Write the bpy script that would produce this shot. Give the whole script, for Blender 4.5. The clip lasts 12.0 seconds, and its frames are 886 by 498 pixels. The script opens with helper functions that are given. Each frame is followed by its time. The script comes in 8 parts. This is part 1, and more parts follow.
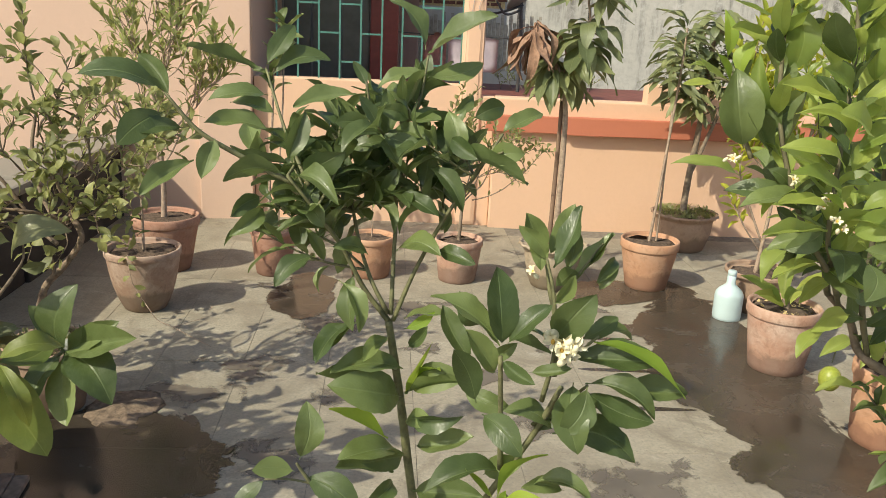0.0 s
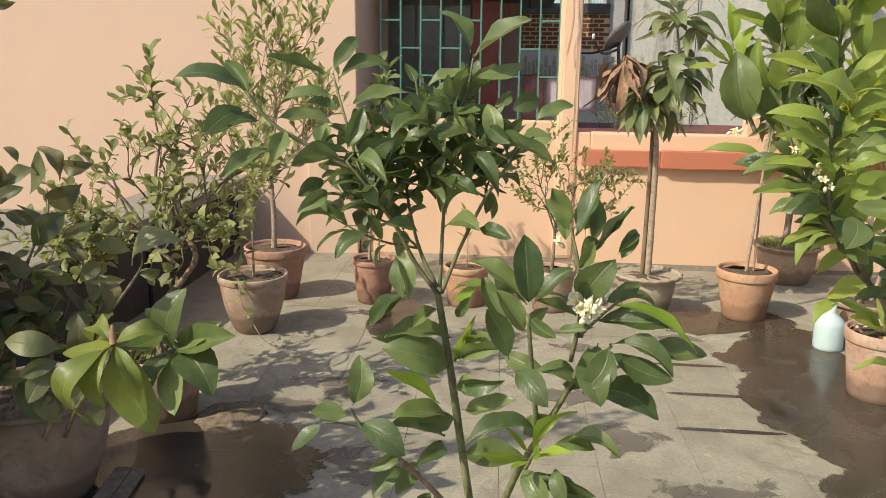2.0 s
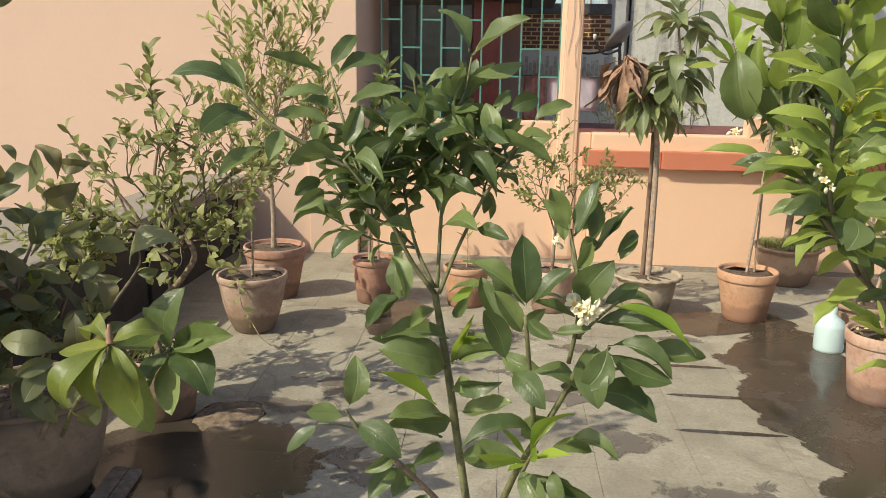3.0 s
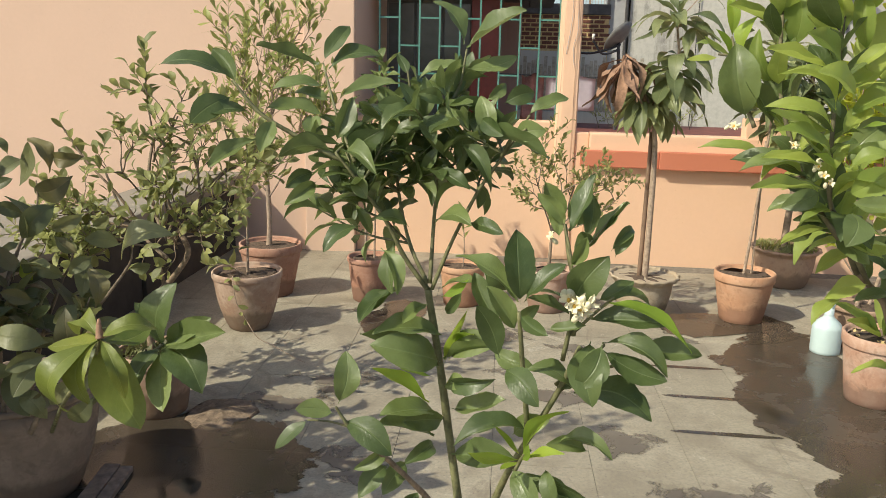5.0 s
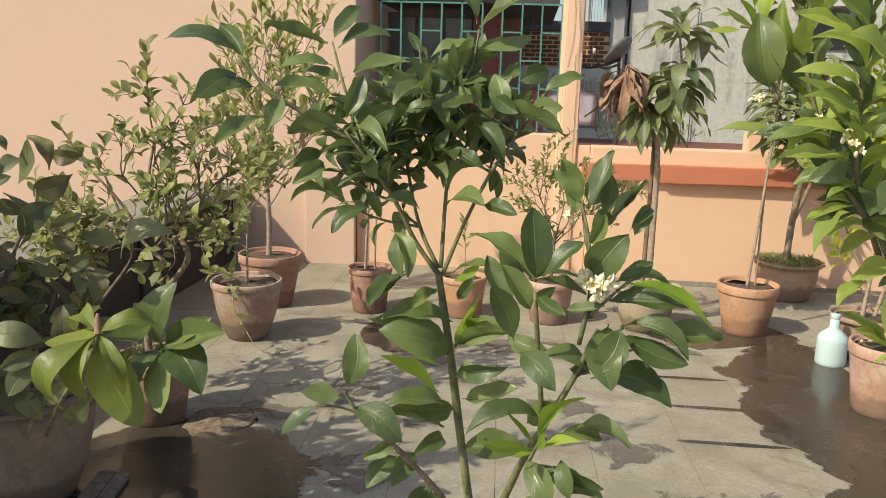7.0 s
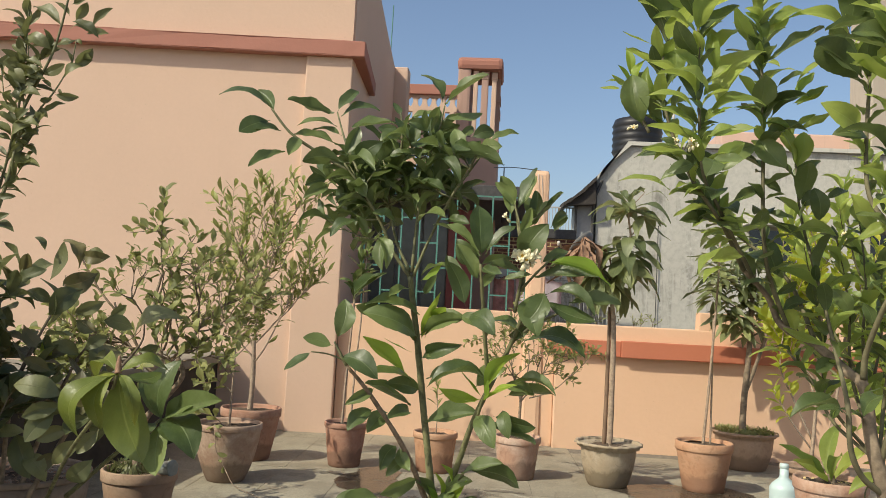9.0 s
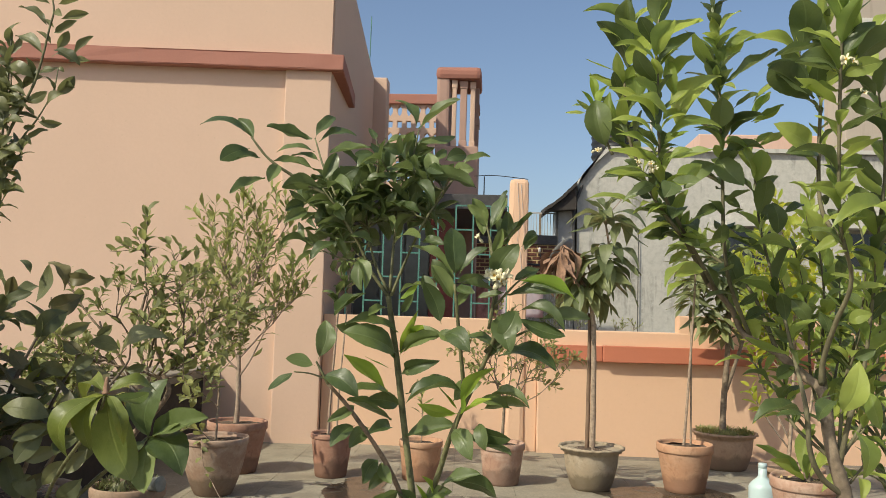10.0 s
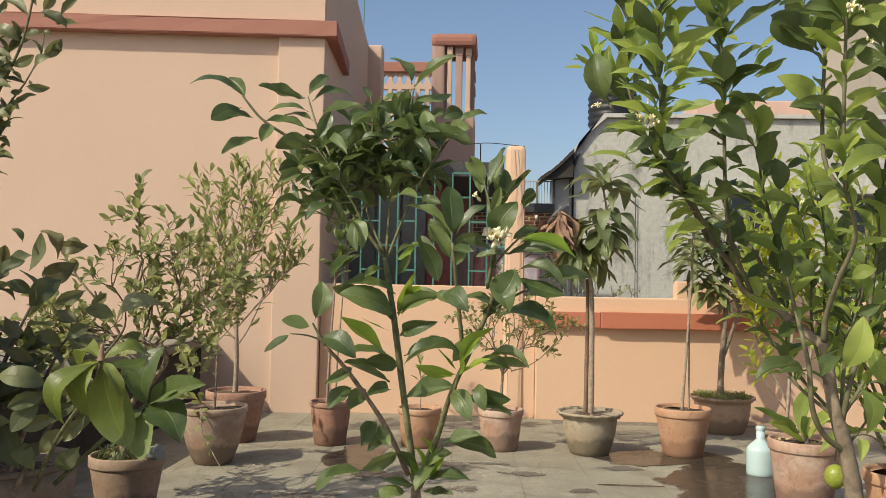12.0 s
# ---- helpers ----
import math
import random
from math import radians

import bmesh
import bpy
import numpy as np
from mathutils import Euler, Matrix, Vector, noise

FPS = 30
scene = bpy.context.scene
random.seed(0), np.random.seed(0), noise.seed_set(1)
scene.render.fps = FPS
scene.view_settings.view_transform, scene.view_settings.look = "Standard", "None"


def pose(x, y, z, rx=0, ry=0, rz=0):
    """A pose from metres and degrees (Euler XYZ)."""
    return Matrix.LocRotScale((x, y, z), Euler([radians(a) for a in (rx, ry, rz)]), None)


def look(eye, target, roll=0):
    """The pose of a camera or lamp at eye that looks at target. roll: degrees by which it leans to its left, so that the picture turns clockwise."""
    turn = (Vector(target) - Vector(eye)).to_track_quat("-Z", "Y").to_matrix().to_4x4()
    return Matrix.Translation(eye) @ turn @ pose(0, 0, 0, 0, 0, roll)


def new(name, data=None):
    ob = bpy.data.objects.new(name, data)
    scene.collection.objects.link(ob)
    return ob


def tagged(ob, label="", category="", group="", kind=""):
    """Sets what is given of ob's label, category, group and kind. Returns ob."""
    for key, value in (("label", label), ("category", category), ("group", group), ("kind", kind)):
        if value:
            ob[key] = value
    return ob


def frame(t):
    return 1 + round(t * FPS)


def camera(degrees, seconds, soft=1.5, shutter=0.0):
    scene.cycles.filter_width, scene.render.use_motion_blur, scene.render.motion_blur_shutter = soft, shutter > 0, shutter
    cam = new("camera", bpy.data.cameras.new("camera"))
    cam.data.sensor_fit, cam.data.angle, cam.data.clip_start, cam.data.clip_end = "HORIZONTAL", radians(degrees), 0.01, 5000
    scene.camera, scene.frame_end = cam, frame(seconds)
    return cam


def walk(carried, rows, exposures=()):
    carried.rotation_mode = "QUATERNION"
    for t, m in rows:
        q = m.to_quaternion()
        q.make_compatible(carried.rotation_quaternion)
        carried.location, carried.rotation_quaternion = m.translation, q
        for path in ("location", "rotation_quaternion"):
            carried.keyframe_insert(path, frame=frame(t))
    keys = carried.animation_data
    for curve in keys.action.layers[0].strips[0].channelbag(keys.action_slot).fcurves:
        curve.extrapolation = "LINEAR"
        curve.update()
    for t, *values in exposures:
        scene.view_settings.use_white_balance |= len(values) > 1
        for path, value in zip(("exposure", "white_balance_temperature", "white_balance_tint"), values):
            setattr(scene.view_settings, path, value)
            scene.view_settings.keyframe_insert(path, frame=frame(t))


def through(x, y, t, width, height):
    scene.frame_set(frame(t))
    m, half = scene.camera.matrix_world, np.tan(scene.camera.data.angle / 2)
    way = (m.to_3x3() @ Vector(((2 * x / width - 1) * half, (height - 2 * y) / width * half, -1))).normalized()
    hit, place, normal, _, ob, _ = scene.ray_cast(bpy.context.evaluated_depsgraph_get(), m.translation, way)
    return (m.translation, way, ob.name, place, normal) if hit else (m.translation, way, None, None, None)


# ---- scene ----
cam = camera(56.5, 12.0, soft=0.6)
PATH = [
    (0, (0.095, -0.049, 1.416), (0.172, 1.867, 0.848), 2.8),
    (0.5, (0.159, -0.153, 1.379), (0.153, 1.768, 0.824), 2.0),
    (1, (0.181, -0.205, 1.353), (0.056, 1.728, 0.855), 1.1),
    (1.5, (0.198, -0.21, 1.359), (0.024, 1.728, 0.894), 0.9),
    (2, (0.202, -0.204, 1.354), (0.002, 1.732, 0.893), 0.7),
    (2.5, (0.203, -0.192, 1.351), (-0.001, 1.744, 0.891), 0.7),
    (3, (0.206, -0.194, 1.352), (0.004, 1.742, 0.891), 0.9),
    (5, (0.211, -0.177, 1.34), (0.015, 1.759, 0.88), 1.4),
    (5.5, (0.217, -0.168, 1.337), (0.022, 1.768, 0.877), 1.4),
    (6, (0.211, -0.165, 1.334), (0.018, 1.771, 0.87), 1.3),
    (6.5, (0.204, -0.155, 1.358), (0.011, 1.781, 0.893), 1.3),
    (6.7, (0.189, -0.143, 1.344), (-0.002, 1.794, 0.887), 1.4),
    (8.3, (0.199, -0.382, 0.913), (-0.016, 1.606, 0.957), 3.2),
    (8.5, (0.205, -0.419, 0.917), (0.001, 1.568, 1.019), 3.2),
    (9, (0.259, -0.555, 0.934), (0.095, 1.433, 1.073), 3.0),
    (9.5, (0.284, -0.629, 0.965), (0.151, 1.36, 1.13), 2.1),
    (10, (0.279, -0.62, 0.958), (0.153, 1.37, 1.112), 1.7),
    (10.5, (0.276, -0.611, 0.953), (0.154, 1.382, 1.072), 1.3),
    (11, (0.277, -0.601, 0.946), (0.156, 1.392, 1.049), 1.2),
    (11.5, (0.276, -0.599, 0.942), (0.157, 1.395, 1.033), 1.2),
    (12, (0.277, -0.592, 0.938), (0.16, 1.403, 1.022), 1.1),
]
walk(cam, [(t, look(eye, target, roll)) for t, eye, target, roll in PATH],
     [(0.0, 0.56), (6.7, 0.53), (8.3, 0.40), (9.5, 0.31), (12.0, 0.30)])

# ---- daylight ----
SUN = Vector((-0.87, -0.70, 1.0)).normalized()          # from the place towards the sun
world = bpy.data.worlds.new("sky")
scene.world = world
world.use_nodes = True
sky = world.node_tree.nodes.new("ShaderNodeTexSky")
sky.sky_type, sky.sun_disc = "NISHITA", False
sky.sun_elevation = math.asin(SUN.z)
sky.sun_rotation = math.atan2(SUN.x, SUN.y)
sky.air_density, sky.dust_density, sky.ozone_density = 1.0, 2.4, 1.5
world.node_tree.nodes["Background"].inputs["Strength"].default_value = 0.115
world.node_tree.links.new(sky.outputs["Color"], world.node_tree.nodes["Background"].inputs["Color"])
sun = new("sun", bpy.data.lights.new("sun", "SUN"))
sun.data.energy, sun.data.angle, sun.data.color = 3.35, radians(0.55), (1.0, 0.925, 0.745)
sun.matrix_world = look(SUN * 20, (0, 0, 0))

# ---- materials ----
class Mat:
    """A principled material with a small tree of procedural nodes."""

    def __init__(self, name, rough=0.8, metal=0.0, spec=0.5):
        self.m = bpy.data.materials.new(name)
        self.m.use_nodes = True
        self.t = self.m.node_tree
        self.b = self.t.nodes["Principled BSDF"]
        self.b.inputs["Roughness"].default_value = rough
        self.b.inputs["Metallic"].default_value = metal
        self.b.inputs["Specular IOR Level"].default_value = spec

    def node(self, kind, **sets):
        n = self.t.nodes.new("ShaderNode" + kind)
        for key, value in sets.items():
            n.inputs[key.replace("_", " ")].default_value = value
        return n

    def wire(self, a, b):
        self.t.links.new(a, b)

    def coords(self, space="Object"):
        return self.node("TexCoord").outputs[space]

    def noise(self, scale, detail=4.0, rough=0.55, coords=None, dist=0.0):
        n = self.node("TexNoise", Scale=scale, Detail=detail, Roughness=rough, Distortion=dist)
        self.wire(coords or self.geo(), n.inputs["Vector"])
        return n.outputs["Fac"]

    def geo(self):
        return self.node("NewGeometry").outputs["Position"]

    def ramp(self, fac, *stops):
        n = self.node("ValToRGB")
        e = n.color_ramp.elements
        while len(e) < len(stops):
            e.new(0.5)
        for k, (pos, col) in enumerate(stops):
            e[k].position = pos
            e[k].color = (*col, 1) if not isinstance(col, float) else (col, col, col, 1)
        self.wire(fac, n.inputs["Fac"])
        return n.outputs["Color"]

    def mix(self, fac, a, b, kind="MIX"):
        n = self.t.nodes.new("ShaderNodeMix")
        n.data_type, n.blend_type = "RGBA", kind
        for value, slot in ((fac, 0), (a, 6), (b, 7)):
            if isinstance(value, bpy.types.NodeSocket):
                self.wire(value, n.inputs[slot])
            elif slot == 0:
                n.inputs[0].default_value = value
            else:
                n.inputs[slot].default_value = (*value, 1)
        return n.outputs[2]

    def math(self, op, a, b=0.0):
        n = self.t.nodes.new("ShaderNodeMath")
        n.operation = op
        for k, value in enumerate((a, b)):
            if isinstance(value, bpy.types.NodeSocket):
                self.wire(value, n.inputs[k])
            else:
                n.inputs[k].default_value = value
        return n.outputs[0]

    def colour(self, c):
        if isinstance(c, bpy.types.NodeSocket):
            self.wire(c, self.b.inputs["Base Color"])
        else:
            self.b.inputs["Base Color"].default_value = (*c, 1)
        return self

    def bump(self, height, strength=0.3, distance=0.01):
        n = self.node("Bump", Strength=strength, Distance=distance)
        self.wire(height, n.inputs["Height"])
        self.wire(n.outputs["Normal"], self.b.inputs["Normal"])
        return self

    def rough(self, value):
        self.wire(value, self.b.inputs["Roughness"])
        return self


def plaster(name, base, dirt, spots=0.25):
    """Painted cement plaster: soft trowel waves, small pocks, faint streaks of dust."""
    m = Mat(name, 0.85, spec=0.25)
    p = m.geo()
    broad = m.noise(1.3, 5, 0.6, p)
    fine = m.noise(38, 4, 0.6, p)
    stretch = m.node("Mapping")
    m.wire(p, stretch.inputs["Vector"])
    stretch.inputs["Scale"].default_value = (7, 7, 0.6)
    streak = m.noise(1.4, 5, 0.65, stretch.outputs["Vector"])
    c = m.mix(m.ramp(broad, (0.35, 0.0), (0.75, 0.55)), base, tuple(v * 0.9 for v in base))
    c = m.mix(m.ramp(streak, (0.56, 0.0), (0.8, spots)), c, dirt)
    chips = m.node("TexVoronoi", Scale=9.0)
    m.wire(p, chips.inputs["Vector"])
    c = m.mix(m.ramp(chips.outputs["Distance"], (0.035, 0.55), (0.06, 0.0)), c, dirt)
    m.colour(m.mix(m.ramp(fine, (0.3, 0.12), (0.7, 0.0)), c, tuple(v * 0.8 for v in base)))
    pimple = m.node("TexVoronoi", Scale=26.0)
    m.wire(p, pimple.inputs["Vector"])
    dots = m.ramp(pimple.outputs["Distance"], (0.02, 0.7), (0.16, 0.0))
    height = m.math("ADD", m.math("MULTIPLY", broad, 2.0), m.math("MULTIPLY", fine, 0.45))
    m.bump(m.math("ADD", height, m.math("MULTIPLY", dots, m.ramp(broad, (0.48, 0.0), (0.62, 0.8)))), 0.3, 0.009)
    return m.m


def stained_cement(name, base, dark, pale):
    """Bare cement left to the rain: black mould in clouds, long runs, scabs of old whitewash."""
    m = Mat(name, 0.9, spec=0.2)
    p = m.geo()
    run = m.node("Mapping")
    m.wire(p, run.inputs["Vector"])
    run.inputs["Scale"].default_value = (5.0, 5.0, 0.45)
    runs = m.noise(1.6, 6, 0.7, run.outputs["Vector"], 0.4)
    mould = m.noise(1.15, 8, 0.68, p, 0.5)
    speck = m.noise(14, 5, 0.7, p)
    c = m.mix(m.ramp(m.noise(3.2, 5, 0.6, p), (0.3, 0.0), (0.75, 0.45)), base, tuple(v * 0.8 for v in base))
    c = m.mix(m.ramp(m.math("MULTIPLY", mould, runs), (0.27, 0.0), (0.40, 0.75)), c, dark)
    c = m.mix(m.ramp(m.math("MULTIPLY", runs, speck), (0.30, 0.0), (0.40, 0.55)), c, pale)
    m.colour(m.mix(m.ramp(speck, (0.3, 0.25), (0.55, 0.0)), c, dark))
    m.bump(m.math("ADD", mould, m.math("MULTIPLY", speck, 0.4)), 0.4, 0.012)
    return m.m


def plain(name, base, vary=0.25, scale=20.0, rough=0.7, metal=0.0, bump=0.15, spec=0.4):
    m = Mat(name, rough, metal, spec)
    n = m.noise(scale, 5, 0.6)
    big = m.noise(scale * 0.13, 3, 0.5)
    dark = tuple(v * (1 - vary) for v in base)
    light = tuple(min(1, v * (1 + vary * 0.6)) for v in base)
    c = m.ramp(n, (0.3, dark), (0.7, light))
    m.colour(m.mix(m.ramp(big, (0.4, 0.0), (0.7, 0.4)), c, dark))
    m.bump(n, bump, 0.004)
    return m.m


def clay(name, base, bloom, wet, bloom_amount=0.6):
    """Fired clay: pale lime bloom in clouds, dark damp at the foot, fine turning marks."""
    m = Mat(name, 0.88, spec=0.25)
    p = m.coords()
    cloud = m.noise(9, 6, 0.62, p, 0.6)
    fine = m.noise(70, 3, 0.6, p)
    z = m.node("SeparateXYZ")
    m.wire(p, z.inputs[0])
    rnd = m.node("ObjectInfo").outputs["Random"]
    c = m.mix(m.ramp(cloud, (0.42, 0.0), (0.68, bloom_amount)), base, bloom)
    c = m.mix(m.ramp(fine, (0.25, 0.3), (0.6, 0.0)), c, tuple(v * 0.65 for v in base))
    drip = m.noise(16, 4, 0.6, p, 1.5)
    c = m.mix(m.ramp(drip, (0.54, 0.0), (0.68, 0.5)), c, tuple(v * 0.55 for v in base))
    foot = m.math("ADD", z.outputs["Z"], m.math("MULTIPLY", cloud, -0.16))
    c = m.mix(m.ramp(foot, (-0.02, 0.75), (0.03, 0.0)), c, wet)
    m.colour(m.mix(m.math("MULTIPLY", rnd, 0.2), c, bloom))
    rings = m.node("TexWave", Scale=14.0, Distortion=2.0, Detail=2.0)
    rings.bands_direction = "Z"
    m.wire(p, rings.inputs["Vector"])
    m.bump(m.math("ADD", m.math("MULTIPLY", rings.outputs["Fac"], 0.12), fine), 0.3, 0.004)
    return m.m


def leaf_material(name, top, light, under, gloss=0.35, through=0.35, vein=0.5):
    """A living leaf: paler midrib and side veins, blotches, light shining through it."""
    m = Mat(name, gloss, spec=0.5)
    uv = m.node("UVMap").outputs["UV"]
    s = m.node("SeparateXYZ")
    m.wire(uv, s.inputs[0])
    side = m.math("ABSOLUTE", m.math("SUBTRACT", s.outputs["X"], 0.5))
    rib = m.ramp(side, (0.0, 1.0), (0.035, 0.0))
    slant = m.math("SUBTRACT", m.math("MULTIPLY", s.outputs["Y"], 11.0), m.math("MULTIPLY", side, 7.0))
    ridge = m.math("ABSOLUTE", m.math("SUBTRACT", m.math("FRACT", slant), 0.5))
    ribs = m.ramp(ridge, (0.0, 0.12), (0.11, 0.0))
    veins = m.math("MAXIMUM", rib, ribs)
    rnd = m.node("ObjectInfo").outputs["Random"]
    isle = m.node("NewGeometry").outputs["Random Per Island"]
    pick = m.math("FRACT", m.math("ADD", rnd, isle))
    blotch = m.noise(45, 4, 0.6)
    c = m.mix(m.ramp(pick, (0.15, 0.0), (0.95, 1.0)), top, light)
    c = m.mix(m.ramp(blotch, (0.4, 0.0), (0.75, 0.22)), c, under)
    c = m.mix(m.ramp(m.noise(16, 5, 0.65), (0.5, 0.0), (0.72, 0.5)), c, tuple(v * 0.6 for v in top))
    c = m.mix(m.math("MULTIPLY", veins, vein), c, under)
    m.colour(c)
    pucker = m.math("MULTIPLY", m.noise(120, 3, 0.6), 0.5)
    m.bump(m.math("ADD", m.math("MULTIPLY", veins, -0.7), m.math("ADD", pucker, m.math("MULTIPLY", m.noise(28, 3, 0.5), 1.6))), 0.42, 0.003)
    film = m.noise(60, 5, 0.7)
    m.rough(m.ramp(film, (0.3, max(0.2, gloss - 0.08)), (0.7, min(0.8, gloss + 0.2))))
    glow = m.node("BsdfTranslucent")
    m.wire(m.mix(0.55, c, tuple(min(1, v * 1.9) for v in light)), glow.inputs["Color"])
    blend = m.node("MixShader", Fac=through)
    m.wire(m.b.outputs["BSDF"], blend.inputs[1])
    m.wire(glow.outputs["BSDF"], blend.inputs[2])
    m.wire(blend.outputs["Shader"], m.t.nodes["Material Output"].inputs["Surface"])
    return m.m


def floor_material():
    """Worn cement screed with trowelled patches, hairline cracks, dust and damp."""
    m = Mat("cement_screed", 0.8, spec=0.35)
    p = m.geo()
    big = m.noise(0.9, 6, 0.62, p, 0.4)
    mid = m.noise(5.5, 6, 0.65, p, 0.5)
    fine = m.noise(85, 3, 0.6, p)
    c = m.ramp(big, (0.3, (0.265, 0.238, 0.172)), (0.55, (0.36, 0.325, 0.242)), (0.75, (0.43, 0.392, 0.295)))
    # mid-size stains, deepened to stand in for broad plant shadows as well
    c = m.mix(m.ramp(mid, (0.45, 0.0), (0.66, 0.75)), c, (0.205, 0.178, 0.128))
    blot = m.noise(2.2, 8, 0.72, p, 1.2)
    c = m.mix(m.ramp(blot, (0.55, 0.0), (0.60, 0.55)), c, (0.175, 0.148, 0.105))
    worn = m.noise(3.1, 9, 0.75, p, 2.0)
    c = m.mix(m.ramp(worn, (0.60, 0.0), (0.64, 0.6)), c, (0.46, 0.43, 0.34))
    specks = m.node("TexVoronoi", Scale=55.0)
    m.wire(p, specks.inputs["Vector"])
    c = m.mix(m.ramp(specks.outputs["Distance"], (0.10, 0.45), (0.22, 0.0)), c, (0.13, 0.115, 0.09))
    c = m.mix(m.ramp(fine, (0.35, 0.4), (0.6, 0.0)), c, (0.17, 0.155, 0.125))
    rnd = m.node("ObjectInfo").outputs["Random"]
    m.colour(m.mix(m.math("MULTIPLY", rnd, 0.22), c, (0.23, 0.202, 0.15)))
    m.rough(m.ramp(mid, (0.4, 0.85), (0.7, 0.6)))
    m.bump(m.math("ADD", mid, m.math("MULTIPLY", fine, 0.3)), 0.35, 0.008)
    return m.m


def wet_material(name="wet_cement", grain=2.6, shades=((0.038, 0.030, 0.021), (0.070, 0.056, 0.041), (0.108, 0.090, 0.070)), gloss=(0.08, 0.38), edge=0.022, ragged=1.5, rim=0.05):
    """Cement darkened by a film of water, with a ragged, drying margin."""
    m = Mat(name, 0.12, spec=0.5)
    p = m.geo()
    r = m.node("SeparateXYZ")
    m.wire(m.node("UVMap").outputs["UV"], r.inputs[0])
    lobes = m.noise(grain, 9, 0.62, p, 0.5)
    inside = m.math("SUBTRACT", m.math("ADD", m.math("MULTIPLY", lobes, ragged), rim), r.outputs["X"])
    film = m.ramp(inside, (0.0, 0.0), (edge, 0.86))
    mid = m.noise(4.5, 6, 0.65, p, 0.6)
    c = m.ramp(mid, (0.3, shades[0]), (0.55, shades[1]), (0.8, shades[2]))
    m.colour(c)
    m.rough(m.ramp(mid, (0.35, gloss[0]), (0.7, gloss[1])))
    m.bump(m.noise(30, 3, 0.5, p), 0.08, 0.003)
    dry = m.node("BsdfTransparent")
    blend = m.node("MixShader")
    m.wire(film, blend.inputs[0])
    m.wire(dry.outputs["BSDF"], blend.inputs[1])
    m.wire(m.b.outputs["BSDF"], blend.inputs[2])
    m.wire(blend.outputs["Shader"], m.t.nodes["Material Output"].inputs["Surface"])
    return m.m


PEACH = plaster("peach_plaster", (0.655, 0.466, 0.345), (0.56, 0.41, 0.30), 0.15)
ORANGE = plaster("orange_plaster", (0.715, 0.475, 0.315), (0.60, 0.41, 0.28), 0.2)
RED = plaster("brick_red_paint", (0.49, 0.175, 0.10), (0.40, 0.18, 0.12), 0.3)
ROSE = plaster("faded_red_paint", (0.40, 0.185, 0.135), (0.34, 0.19, 0.15), 0.35)
MAROON = plain("maroon_floor_paint", (0.20, 0.065, 0.045), 0.3, 14, 0.6)
SCREED = floor_material()
JOINT = plain("tile_joint", (0.20, 0.18, 0.145), 0.4, 30, 0.9)
WET = wet_material()
DAMP = wet_material("damp_cement", 7.0, ((0.115, 0.098, 0.076), (0.165, 0.143, 0.112), (0.215, 0.19, 0.15)), (0.4, 0.7), 0.3, 3.4, -1.05)
STONE = plaster("dusty_slab", (0.25, 0.225, 0.18), (0.13, 0.115, 0.095), 0.8)
# weathered wash of the baluster bay, its shade mixed into the pink
SHADED_PINK = plaster("weathered_pink_wash", (0.47, 0.31, 0.245), (0.30, 0.19, 0.15), 0.5)
GREY = plaster("bare_grey_cement", (0.53, 0.515, 0.455), (0.14, 0.13, 0.115), 1.0)
OLD_CEMENT = stained_cement("rain_stained_cement", (0.51, 0.495, 0.435), (0.13, 0.125, 0.11), (0.66, 0.65, 0.60))
PALE = plaster("pale_wash", (0.55, 0.53, 0.47), (0.30, 0.28, 0.24), 0.5)
TERRA = clay("terracotta", (0.44, 0.235, 0.132), (0.52, 0.35, 0.23), (0.19, 0.09, 0.055), 0.6)
TERRA_PALE = clay("limed_terracotta", (0.40, 0.235, 0.16), (0.54, 0.42, 0.33), (0.15, 0.09, 0.065), 0.85)
LIMED_RED = clay("dull_red_clay", (0.34, 0.175, 0.115), (0.46, 0.29, 0.21), (0.14, 0.08, 0.055), 0.7)
LIMED_OLD = clay("dirty_limed_clay", (0.33, 0.215, 0.15), (0.50, 0.40, 0.31), (0.12, 0.085, 0.06), 0.9)
# stained clay, darkened below its own tone for the shade on it
DARK_POT = clay("stained_cement_pot", (0.21, 0.16, 0.118), (0.36, 0.285, 0.215), (0.09, 0.065, 0.045), 0.7)
PLANK = plain("weathered_plank", (0.27, 0.205, 0.155), 0.45, 25, 0.9, bump=0.6)
WEATHERED = plain("weathered_paling", (0.42, 0.385, 0.31), 0.4, 30, 0.9, bump=0.5)
# darker copy of the terracotta, with half shade in its colour
HALF_SHADE_POT = clay("dusty_terracotta", (0.36, 0.20, 0.135), (0.46, 0.32, 0.24), (0.15, 0.085, 0.06), 0.6)
CEMENT_POT = clay("cement_pot", (0.35, 0.28, 0.19), (0.45, 0.40, 0.31), (0.14, 0.11, 0.07), 0.6)
BROWN_POT = clay("brown_pot", (0.32, 0.215, 0.145), (0.44, 0.33, 0.24), (0.12, 0.08, 0.05), 0.6)
# near-black cement: the shade of the ledge's side put into the colour
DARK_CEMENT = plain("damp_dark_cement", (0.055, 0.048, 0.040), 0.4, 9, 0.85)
SOIL = plain("potting_soil", (0.125, 0.088, 0.06), 0.6, 60, 0.95, bump=0.9)
BARK = plain("bark", (0.25, 0.195, 0.135), 0.5, 45, 0.9, bump=0.6)
CITRUS_BARK = plain("grey_brown_bark", (0.165, 0.150, 0.085), 0.45, 26, 0.85, bump=0.6)
GREEN_BARK = plain("green_bark", (0.165, 0.165, 0.075), 0.55, 55, 0.65, bump=0.6)
